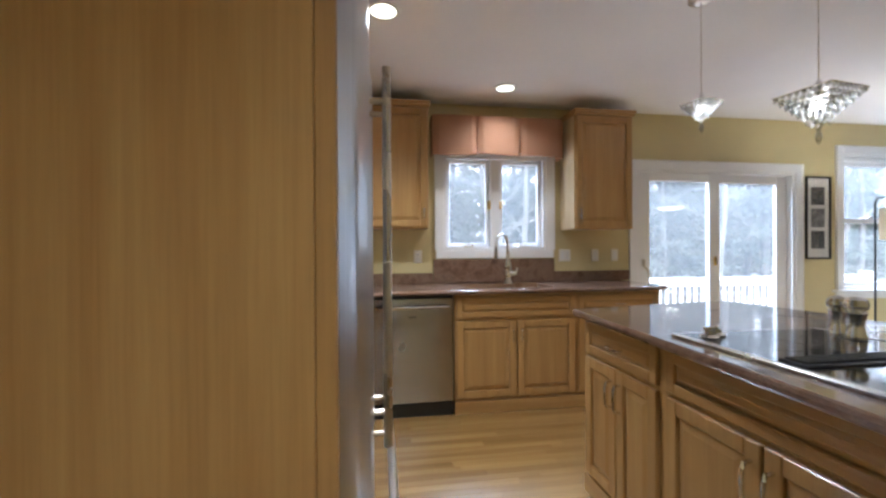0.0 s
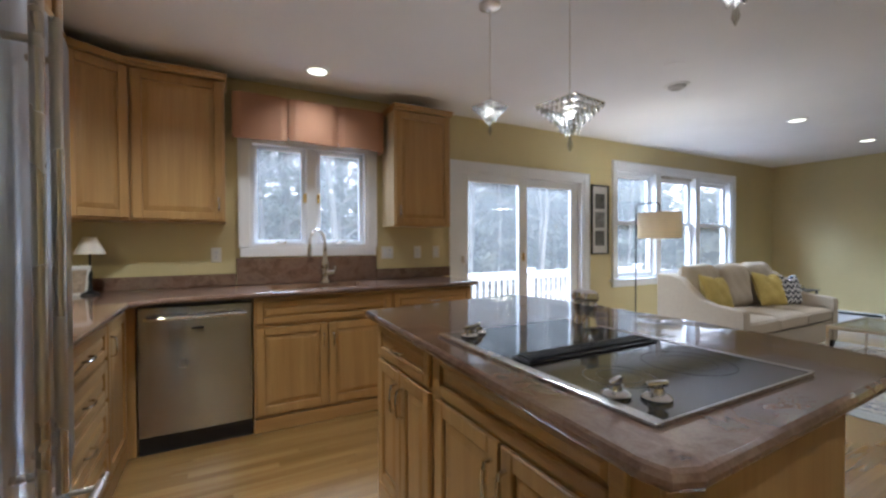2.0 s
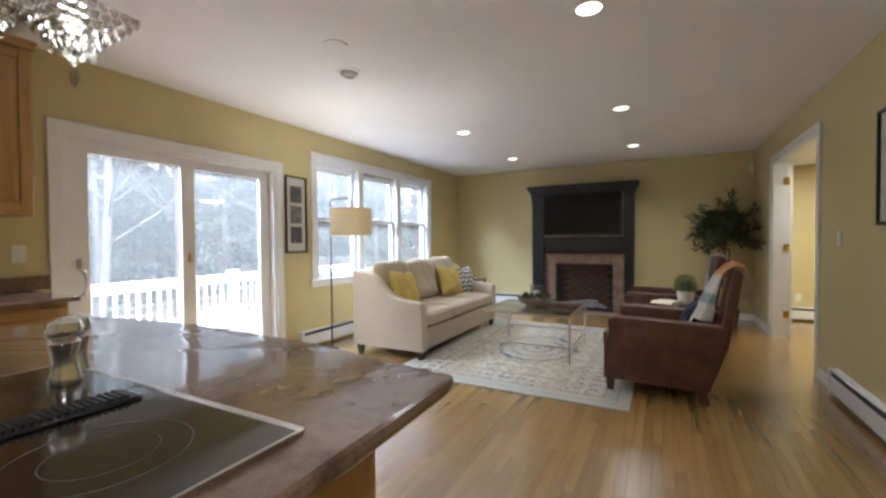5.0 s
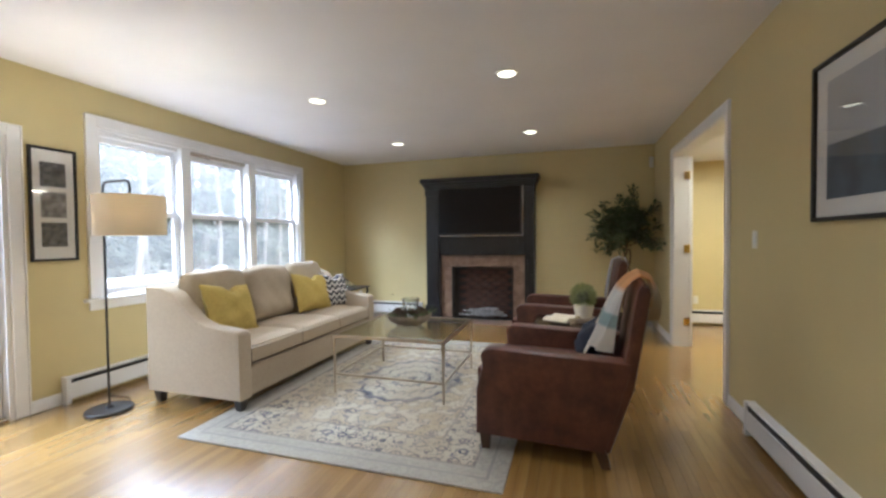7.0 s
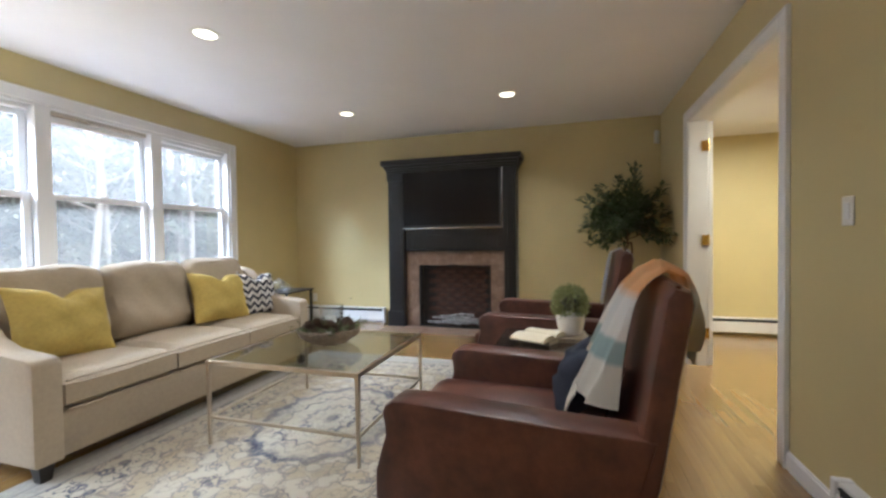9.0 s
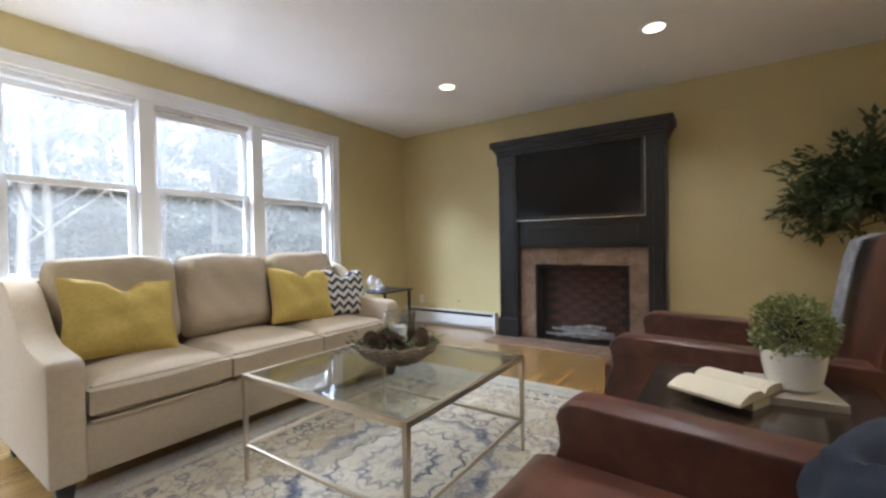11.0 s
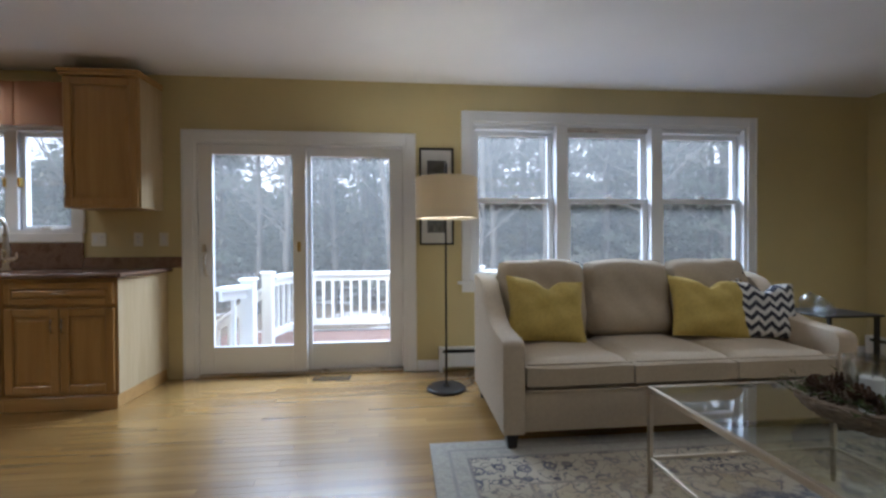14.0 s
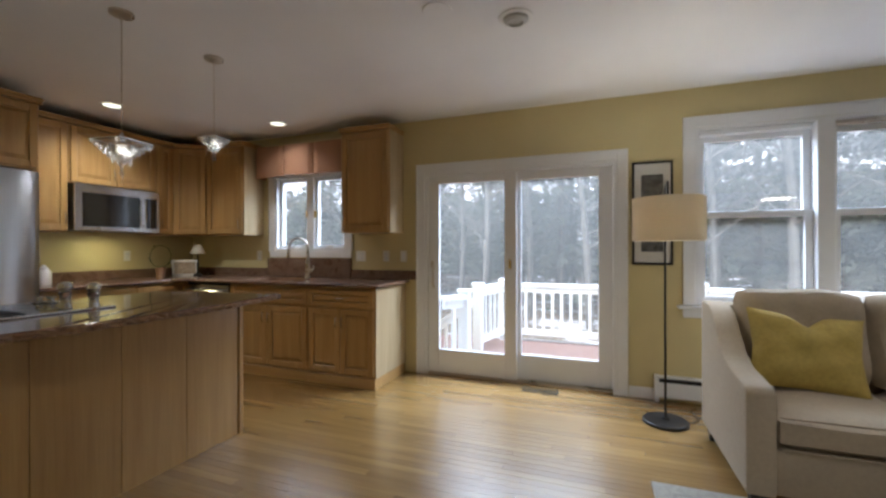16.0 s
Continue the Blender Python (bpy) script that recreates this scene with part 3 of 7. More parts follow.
tagged(make("filler_strip", bm, M_MAPLE), "plain maple filler strip beside the dishwasher", "cabinet trim")

# wall cabinets
U_FACE_N, U_FACE_W = 3.615, -0.53
up = [("door", 0.012, 0.548, 1.435, 2.43, "rb")]
cabinet("wall_cabinet", "maple wall cabinet with one raised-panel door beside the valance", pose(-0.225, U_FACE_N, 0), 0.56, NORTH - U_FACE_N - 0.003, 1.42, 2.445, up, "wall cabinets", 0, 0.05, "e")
cabinet("wall_cabinet", "maple wall cabinet with one raised-panel door near the patio door", pose(1.66, U_FACE_N, 0), 0.56, NORTH - U_FACE_N - 0.003, 1.42, 2.445,
        [("door", 0.012, 0.548, 1.435, 2.43, "lb")], "wall cabinets", 0, 0.05, "ew")
cabinet("microwave_cabinet", "maple wall cabinet with two doors over the microwave", pose(U_FACE_W, 2.375, 0, 0, 0, 90), 0.825, 0.325, 1.885, 2.445,
        [("door", 0.012, 0.408, 1.90, 2.43, "rb"), ("door", 0.417, 0.813, 1.90, 2.43, "lb")], "wall cabinets", 0, 0.05)
cabinet("wall_cabinet", "narrow maple wall cabinet between refrigerator and microwave", pose(U_FACE_W, 1.99, 0, 0, 0, 90), 0.382, 0.325, 1.42, 2.445,
        [("door", 0.01, 0.372, 1.435, 2.43, "rb")], "wall cabinets", 0, 0.05)
cabinet("wall_cabinet", "narrow maple wall cabinet beside the microwave", pose(U_FACE_W, 3.203, 0, 0, 0, 90), 0.20, 0.325, 1.42, 2.445,
        [("door", 0.008, 0.192, 1.435, 2.43, "lb")], "wall cabinets", 0, 0.05)
diag = thing("corner_wall_cabinet", "diagonal maple corner wall cabinet with one raised-panel door", "cabinet", None, "wall cabinets")
bm = bmesh.new()
outline = [(WEST + 0.003, 3.406), (U_FACE_W, 3.406), (-0.228, U_FACE_N), (-0.228, NORTH - 0.003), (WEST + 0.003, NORTH - 0.003)]
prism(bm, outline, 1.42 + LIFT, 2.445 + LIFT)
part("body", bm, M_MAPLE, diag)
bm = bmesh.new()
prism(bm, [(WEST + 0.003, 3.405), (-0.50, 3.395), (-0.215, 3.59), (-0.227, NORTH - 0.003), (WEST + 0.003, NORTH - 0.003)], 2.446 + LIFT, 2.495 + LIFT, 0.006)
part("crown_moulding", bm, M_MAPLE_X, diag)
ang = math.degrees(math.atan2(U_FACE_N - 3.406, -0.228 - U_FACE_W))
dlen = math.hypot(U_FACE_N - 3.406, -0.228 - U_FACE_W)
front(diag, "door", 0.015, dlen - 0.015, 1.435 + LIFT, 2.43 + LIFT, M_MAPLE, m=pose(U_FACE_W, 3.406, 0, 0, 0, ang))

# ---- refrigerator and its enclosure ----
bm = bmesh.new()
box(bm, WEST + 0.003, -0.19, 0.85, 0.88, 0.0, 2.535, 0.002)
side_panel = thing("refrigerator_side_panel", "tall maple end panel beside the refrigerator", "cabinet panel")
part("panel", bm, M_MAPLE, side_panel)
one_box("front_stile", M_MAPLE, side_panel, -0.189, -0.152, 0.848, 0.882, 0.0, 2.535, bevel=0.003)
cabinet("refrigerator_cabinet", "maple cabinet with two doors above the refrigerator", pose(-0.165, 0.885, 0, 0, 0, 90), 1.10, 0.69, 1.905, 2.445,
        [("door", 0.012, 0.545, 1.92, 2.43, "rb"), ("door", 0.555, 1.088, 1.92, 2.43, "lb")], "wall cabinets", 0, 0.05)
fridge = thing("refrigerator", "large stainless steel built-in refrigerator with bowed doors", "refrigerator")
bm = bmesh.new()
box(bm, WEST + 0.01, -0.235, 0.89, 1.985, 0.0, 1.935, 0.004)
part("body", bm, M_STEEL, fridge)


def bowed_door(name, y0, y1, z0, z1, bow):
    bm = bmesh.new()
    n = 14
    outer, inner = [], []
    for k in range(n + 1):
        u = k / n
        yy = y0 + (y1 - y0) * u
        edge = 0.018 * (1 - min(1, min(u, 1 - u) * 14)) ** 2
        outer.append((-0.135 + bow * (1 - (2 * u - 1) ** 2) - edge, yy))
    pts = [(-0.228, y0), *outer, (-0.228, y1)]
    prism(bm, pts, z0, z1, 0.003)
    return part(name, bm, M_STEEL, fridge, "", True)


def bar_handle(parent, x, y0, z0, y1, z1, stand):
    bm = bmesh.new()
    rod(bm, (x, y0, z0), (x, y1, z1), 0.0135, None, 14)
    h = part("handle", bm, M_NICKEL, parent, "round steel bar handle", True)
    for u in (0.09, 0.91):
        bm = bmesh.new()
        p = Vector((x, y0 + (y1 - y0) * u, z0 + (z1 - z0) * u))
        rod(bm, p, p - Vector((stand, 0, 0)), 0.009, None, 10)
        part("handle_post", bm, M_NICKEL, h, "", True)


dl = bowed_door("door", 0.895, 1.484, 0.64, 1.925, 0.032)
dr = bowed_door("door", 1.490, 1.98, 0.64, 1.925, 0.032)
fz = bowed_door("freezer_drawer", 0.895, 1.98, 0.09, 0.63, 0.034)
bar_handle(dl, -0.055, 1.425, 0.68, 1.425, 1.86, 0.055)
bar_handle(dr, -0.055, 1.55, 0.68, 1.55, 1.86, 0.055)
bar_handle(fz, -0.04, 1.06, 0.545, 1.90, 0.545, 0.07)
bm = bmesh.new()
box(bm, -0.42, -0.21, 0.90, 1.97, 0.0, 0.08, 0.003)
part("kick_plate", bm, M_BLACK, fridge)

# ---- microwave ----
mw = thing("microwave", "stainless steel over-range microwave with a dark window", "microwave")
bm = bmesh.new()
box(bm, WEST + 0.004, -0.455, 2.38, 3.18, 1.477, 1.922, 0.004)
part("body", bm, M_BLACK, mw)
bm = bmesh.new()
for a in ((2.38, 3.18, 1.842, 1.922), (2.38, 3.18, 1.477, 1.517), (2.38, 2.44, 1.517, 1.842), (2.97, 3.03, 1.517, 1.842), (3.15, 3.18, 1.517, 1.842)):
    box(bm, -0.455, -0.435, a[0], a[1], a[2], a[3], 0.002)
part("front_frame", bm, M_STEEL_X, mw)
one_box("door_window", M_BLACKGLASS, mw, -0.455, -0.440, 2.44, 2.97, 1.517, 1.842)
one_box("control_panel", M_BLACKGLASS, mw, -0.455, -0.438, 3.03, 3.15, 1.517, 1.842)
bm = bmesh.new()
tube(bm, [(-0.435, 3.0, 1.542), (-0.40, 3.0, 1.552), (-0.395, 3.0, 1.682), (-0.40, 3.0, 1.812), (-0.435, 3.0, 1.822)], 0.009)
part("door_handle", bm, M_CHROME, mw, "", True)
for k in range(8):
    one_box("vent_slat", M_STEEL_X, mw, -0.435, -0.431, 2.42 + k * 0.09, 2.50 + k * 0.09, 1.887, 1.897)

# ---- dishwasher ----
dw = thing("dishwasher", "stainless steel dishwasher with a bar handle", "dishwasher")
one_box("tub", M_BLACK, dw, -0.15, 0.485, 3.30, NORTH - 0.02, 0.0, 0.93)
bm = bmesh.new()
bow = [(-0.148 + 0.631 * k / 24, 3.268 - 0.012 * (1 - (k / 12 - 1) ** 2)) for k in range(25)]
prism(bm, [(-0.148, 3.298), *bow, (0.483, 3.298)], 0.118, 0.908)
part("door", bm, M_STEEL_DARK, dw)
one_box("toe_kick", M_BLACK, dw, -0.145, 0.48, 3.29, 3.31, 0.0, 0.108)
bm = bmesh.new()
tube(bm, [(-0.10, 3.262, 0.845), (-0.10, 3.225, 0.845), (-0.085, 3.214, 0.846), (0.167, 3.208, 0.847), (0.42, 3.214, 0.846), (0.435, 3.225, 0.845), (0.435, 3.262, 0.845)], 0.014, 10)
part("handle", bm, M_CHROME, dw, "", True)
one_box("badge", M_BLACK, dw, 0.135, 0.20, 3.2525, 3.258, 0.765, 0.775)

# ---- counters ----
CT = 0.97
bm = bmesh.new()
for a in ((-0.85, 0.62, 3.245, NORTH - 0.004), (0.62, 1.34, 3.245, 3.33), (0.62, 1.34, 3.72, NORTH - 0.004), (1.34, 2.28, 3.245, NORTH - 0.004)):
    box(bm, a[0], a[1], a[2], a[3], CT - 0.035, CT)
box(bm, -0.855, -0.175, 1.99, 3.245, CT - 0.035, CT)
prism(bm, [(-0.175, 3.10), (-0.03, 3.245), (-0.175, 3.245)], CT - 0.035, CT)
counter = tagged(make("countertop", bm, M_GRANITE), "polished brown granite counter along two kitchen walls", "countertop")
bm = bmesh.new()
rod(bm, (-0.03, 3.245, CT - 0.0175), (2.28, 3.245, CT - 0.0175), 0.0172, None, 12)
rod(bm, (-0.175, 1.99, CT - 0.0175), (-0.175, 3.10, CT - 0.0175), 0.0172, None, 12)
rod(bm, (2.28, 3.245, CT - 0.0175), (2.28, NORTH - 0.004, CT - 0.0175), 0.0172, None, 12)
rod(bm, (-0.175, 3.10, CT - 0.0175), (-0.03, 3.245, CT - 0.0175), 0.0172, None, 12)
part("rounded_edge", bm, M_GRANITE, counter, "", True)
bs = tagged(new("backsplash"), "brown granite backsplash strip behind the counter", "backsplash")
one_box("splash_slab", M_GRANITE, bs, -0.84, 0.41, NORTH - 0.024, NORTH - 0.003, CT + 0.001, 1.065, bevel=0.002)
one_box("splash_slab", M_GRANITE, bs, 0.413, 1.587, NORTH - 0.024, NORTH - 0.003, CT + 0.001, 1.188, bevel=0.002)
one_box("splash_slab", M_GRANITE, bs, 1.59, 2.375, NORTH - 0.024, NORTH - 0.003, CT + 0.001, 1.065, bevel=0.002)
one_box("splash_slab", M_GRANITE, bs, WEST + 0.002, WEST + 0.022, 1.99, NORTH - 0.026, CT + 0.001, 1.065, bevel=0.002)
sink = thing("sink", "undermount stainless steel kitchen sink", "sink")
bm = bmesh.new()
for a in ((0.60, 0.62, 3.32, 3.73), (1.34, 1.36, 3.32, 3.73), (0.62, 1.34, 3.31, 3.33), (0.62, 1.34, 3.72, 3.74)):
    box(bm, *a, 0.73, 0.934)
box(bm, 0.60, 1.36, 3.31, 3.74, 0.72, 0.732)
part("basin", bm, M_STEEL_X, sink)
fa = thing("faucet", "brushed nickel gooseneck kitchen faucet with a side lever", "faucet", pose(1.09, 3.79, CT))
bm = bmesh.new()
lathe(bm, 0, 0, [(0.034, 0), (0.034, 0.012), (0.024, 0.03), (0.022, 0.10), (0.028, 0.14), (0.026, 0.17), (0.018, 0.22), (0.0145, 0.30)], 18)
part("base", bm, M_NICKEL, fa, "", True)
bm = bmesh.new()
arc = [(0, 0, 0.29)] + [(-0.075 * (1 - math.cos(a)), -0.065 * (1 - math.cos(a)), 0.34 + 0.105 * math.sin(a)) for a in [math.pi * k / 10 for k in range(11)]] + [(-0.152, -0.132, 0.29)]
tube(bm, arc, 0.0135, 10)
part("spout", bm, M_NICKEL, fa, "", True)
bm = bmesh.new()
rod(bm, (-0.152, -0.132, 0.30), (-0.155, -0.135, 0.225), 0.0155, 0.021, 12)
part("spray_head", bm, M_NICKEL, fa, "", True)
bm = bmesh.new()
rod(bm, (0.015, 0, 0.085), (0.075, 0, 0.085), 0.02, 0.018, 12)
rod(bm, (0.075, 0, 0.085), (0.085, -0.01, 0.14), 0.008, 0.006, 8)
part("lever", bm, M_NICKEL, fa, "", True)

# ---- outlets and switches ----
def wall_plate(label, m, w, h, kind):
    p = thing("wall_outlet" if kind == "outlet" else "light_switch", label, "outlet" if kind == "outlet" else "switch", m)
    one_box("plate", M_OUTLET, p, -w / 2, w / 2, -0.007, -0.0015, -h / 2, h / 2, bevel=0.002)
    n = max(1, round(w / 0.06)) if w > 0.1 else 1
    for k in range(n):
        cx = (k - (n - 1) / 2) * 0.046
        if kind == "outlet" and k == n - 1:
            for dz in (-0.02, 0.02):
                one_box("socket", M_HEAT, p, cx - 0.013, cx + 0.013, -0.009, -0.007, dz - 0.012, dz + 0.012, bevel=0.001)
                one_box("slot", M_BLACK, p, cx - 0.006, cx - 0.003, -0.0095, -0.009, dz - 0.004, dz + 0.005)
                one_box("slot", M_BLACK, p, cx + 0.003, cx + 0.006, -0.0095, -0.009, dz - 0.004, dz + 0.005)
        else:
            one_box("toggle", M_HEAT, p, cx - 0.016, cx + 0.016, -0.010, -0.007, -0.033, 0.033, bevel=0.001)
    return p


for px_, wide, kd in ((0.272, 0.072, "outlet"), (1.702, 0.118, "outlet"), (2.018, 0.072, "outlet"), (2.225, 0.072, "switch")):
    wall_plate("cream plastic wall plate above the granite backsplash", pose(px_, NORTH, 1.216), wide, 0.115, kd)
for yy in (2.28, 3.1):
    wall_plate("cream plastic wall outlet under the wall cabinets", pose(WEST, yy, 1.22, 0, 0, 90), 0.072, 0.115, "outlet")
wall_plate("white light switch beside the hall opening", pose(5.555, SOUTH, 1.27, 0, 0, 180), 0.072, 0.115, "switch")
wall_plate("white wall outlet low on the yellow wall", pose(EAST, 3.63, 0.33, 0, 0, -90), 0.072, 0.115, "outlet")
wall_plate("white wall outlet low on the hall wall", pose(9.27, -1.72, 0.36, 0, 0, -90), 0.072, 0.115, "outlet")

# ---- valance ----
M_VAL = paint("terracotta_cloth", (0.37, 0.19, 0.105), 0.85, 0.05, 500, 0.3)
val = thing("valance", "terracotta box-pleated cloth valance over the sink window", "valance")
for k, (a, b, dz) in enumerate(((0.395, 0.79, 0.0), (0.80, 1.195, 0.015), (1.205, 1.605, 0.0))):
    bm = bmesh.new()
    n = 8
    pts = []
    for i in range(n + 1):
        u = i / n
        pts.append((a + (b - a) * u, 3.735 - 0.012 * math.sin(math.pi * u) + 0.01 * (u in (0, 1))))
    back = [(x, yy + 0.012) for x, yy in reversed(pts)]
    prism(bm, pts + back, 2.125 + dz * 0.6, 2.475)
    for v in bm.verts:
        if v.co.z < 2.33:
            v.co.z += 0.008 * math.sin(9 * v.co.x + k)
    part("pleat_panel", bm, M_VAL, val)
one_box("pleat_backing", M_VAL, val, 0.40, 1.60, 3.758, 3.766, 2.16, 2.47)
one_box("side_return", M_VAL, val, 0.389, 0.397, 3.75, NORTH - 0.02, 2.12, 2.475)
one_box("side_return", M_VAL, val, 1.603, 1.611, 3.75, NORTH - 0.02, 2.12, 2.475)
one_box("board", M_MAPLE_X, val, 0.40, 1.60, 3.768, NORTH - 0.002, 2.43, 2.47)

# ---- island ----
TOPZ = 0.968
isl = thing("kitchen_island", "maple island cabinet with raised-panel fronts", "island")
IX, IX1, IY0, IY1, IZ = 1.01, 1.775, 0.667, 2.185, TOPZ - 0.038
one_box("body", M_MAPLE, isl, IX, IX1, IY0, IY1, 0.105, IZ)
one_box("plinth", M_MAPLE_Y, isl, IX - 0.012, IX1 - 0.002, IY0 - 0.008, IY1 + 0.006, 0.0, 0.10, bevel=0.003)
edges_y = [IY0 - 0.012, 1.03, 1.41, 1.78, IY1 - 0.02]
for a, b in zip(edges_y, edges_y[1:]):
    one_box("back_panel", M_MAPLE, isl, IX1 + 0.001, IX1 + 0.017, a + 0.001, b - 0.001, 0.0, IZ, bevel=0.002)
one_box("corner_post", M_MAPLE, isl, IX1 - 0.012, IX1 + 0.028, IY1 - 0.018, IY1 + 0.018, 0.0, IZ, bevel=0.003)
one_box("south_panel", M_MAPLE, isl, IX + 0.05, IX1, IY0 - 0.012, IY0 - 0.001, 0.102, IZ - 0.001, bevel=0.002)
one_box("corner_post", M_MAPLE, isl, IX - 0.002, IX + 0.048, IY0 - 0.014, IY0 - 0.001, 0.102, IZ - 0.001, bevel=0.002)
face_m = pose(IX, IY1, 0, 0, 0, -90)
L = IY1 - IY0
for kind, x0, x1, a, b, h in (("drawer_front", 0.02, 0.585, 0.75, 0.905, "h"), ("door", 0.02, 0.298, 0.12, 0.73, "r"), ("door", 0.307, 0.585, 0.12, 0.73, "l"),
                              ("drawer_front", 0.64, L - 0.06, 0.75, 0.905, ""), ("door", 0.64, 1.035, 0.12, 0.73, "r"), ("door", 1.045, L - 0.06, 0.12, 0.73, "l")):
    d = front(isl, kind, x0, x1, a, b, M_MAPLE if kind == "door" else M_MAPLE_Y, m=face_m)
    if h == "h":
        bent_pull(d, ((x0 + x1) / 2 - 0.05, -0.02, 0.827), ((x0 + x1) / 2 + 0.05, -0.02, 0.827), (0, -0.026, 0), m=face_m)
    elif h:
        xh = x1 - 0.03 if h == "r" else x0 + 0.03
        bent_pull(d, (xh, -0.02, 0.545), (xh, -0.02, 0.67), (0, -0.03, 0), 0.007, m=face_m)

# granite top with a chipped rock edge on its east and south-east sides
rng_i = random.Random(3)
edge_pts = []
corners = [(0.86, 0.60), (0.872, 0.555), (0.92, 0.535), (1.94, 0.56), (1.985, 0.565), (2.075, 1.12), (2.085, 1.80), (1.995, 2.36), (1.45, 2.285), (0.935, 2.195)]
for k, p in enumerate(corners):
    q = corners[(k + 1) % len(corners)]
    n = max(2, int(math.dist(p, q) / 0.025))
    rough_edge = k in (4, 5, 6)
    for i in range(n):
        u = i / n
        x, yv = p[0] + (q[0] - p[0]) * u, p[1] + (q[1] - p[1]) * u
        edge_pts.append((x, yv, rough_edge))
it = thing("island_top", "polished brown granite island slab with a chipped edge", "countertop")
cxm, cym = 1.4, 1.3


def ring(bm, z, inset, jag):
    out = []
    for x, yv, rg in edge_pts:
        d = Vector((cxm - x, cym - yv, 0)).normalized()
        k = inset + (rng_i.uniform(0, jag) if rg else 0)
        out.append(bm.verts.new((x + d.x * k, yv + d.y * k, z + (rng_i.uniform(-0.002, 0.002) if rg and jag else 0))))
    return out


bm = bmesh.new()
levels = [(TOPZ, 0.014, 0.004), (TOPZ - 0.004, 0.005, 0.010), (TOPZ - 0.015, 0.0, 0.016), (TOPZ - 0.026, 0.002, 0.02), (TOPZ - 0.034, 0.008, 0.02), (TOPZ - 0.036, 0.018, 0.0)]
rs = [ring(bm, *lv) for lv in levels]
bm.faces.new(rs[0])
bm.faces.new(list(reversed(rs[-1])))
rock = bmesh.new()
for ai, (a, b) in enumerate(zip(rs, rs[1:])):
    for k in range(len(a)):
        j = (k + 1) % len(a)
        if edge_pts[k][2] and edge_pts[j][2] and ai > 0:
            rock.faces.new([rock.verts.new(v.co) for v in (a[k], a[j], b[j], b[k])])
        else:
            bm.faces.new((a[k], a[j], b[j], b[k]))
bmesh.ops.remove_doubles(rock, verts=rock.verts, dist=0.0001)
part("slab", bm, M_GRANITE, it)
part("chipped_edge", rock, M_ROCK_EDGE, it, "rough chipped granite edge")

# ---- cooktop ----
ck = thing("cooktop", "black glass electric cooktop with a centre downdraft vent", "cooktop")
CX0, CX1, CY0, CY1 = 0.98, 1.605, 0.655, 1.50
one_box("glass", M_BLACKGLASS, ck, CX0 + 0.012, CX1 - 0.012, CY0 + 0.006, CY1 - 0.006, TOPZ + 0.001, TOPZ + 0.009, bevel=0.002)
for a in ((CX0, CX0 + 0.026), (CX1 - 0.014, CX1)):
    one_box("steel_trim", M_STEEL_X, ck, a[0], a[1], CY0, CY1, TOPZ + 0.001, TOPZ + 0.012, bevel=0.003)
for a in ((CY0, CY0 + 0.006), (CY1 - 0.006, CY1)):
    one_box("steel_trim", M_STEEL_X, ck, CX0 + 0.014, CX1 - 0.014, a[0], a[1], TOPZ + 0.001, TOPZ + 0.010, bevel=0.001)
one_box("glass_seam", M_STEEL_X, ck, CX1 - 0.09, CX1 - 0.014, 1.135, 1.141, TOPZ + 0.009, TOPZ + 0.0105)
vent = one_box("vent_frame", M_BLACK, ck, CX0 + 0.04, CX1 - 0.05, 1.045, 1.125, TOPZ + 0.009, TOPZ + 0.016, bevel=0.003)
for k in range(44):
    one_box("vent_fin", M_BLACK, vent, CX0 + 0.055 + k * 0.0115, CX0 + 0.060 + k * 0.0115, 1.055, 1.115, TOPZ + 0.016, TOPZ + 0.022)
M_RING = paint("burner_ring_print", (0.10, 0.10, 0.105), 0.15, 0.05)
for bx, by, br in ((1.15, 0.87, 0.085), (1.41, 0.86, 0.115), (1.19, 1.30, 0.10), (1.44, 1.31, 0.085)):
    bm = bmesh.new()
    for r0, r1 in ((br - 0.003, br), (br * 0.62 - 0.002, br * 0.62)):
        ri = [[bm.verts.new((bx + r * math.cos(2 * math.pi * k / 48), by + r * math.sin(2 * math.pi * k / 48), TOPZ + 0.0094)) for k in range(48)] for r in (r0, r1)]
        for k in range(48):
            bm.faces.new((ri[0][k], ri[0][(k + 1) % 48], ri[1][(k + 1) % 48], ri[1][k]))
    part("burner_ring", bm, M_RING, ck)
for kx, ky, tw in ((1.035, 0.785, 20), (1.09, 0.73, -15), (1.06, 1.41, 10), (1.115, 1.44, 40)):
    kb = new("knob")
    kb.parent = ck
    kb.matrix_basis = pose(kx, ky, TOPZ + 0.009, 0, 0, tw)
    bm = bmesh.new()
    lathe(bm, 0, 0, [(0.030, 0.0), (0.031, 0.006), (0.025, 0.011), (0.016, 0.014), (0.015, 0.026)], 18)
    part("knob_base", bm, M_CHROME, kb, "", True)
    bm = bmesh.new()
    box(bm, -0.026, 0.026, -0.007, 0.007, 0.026, 0.040, 0.005, 2)
    part("knob_grip", bm, M_CHROME, kb, "", True)

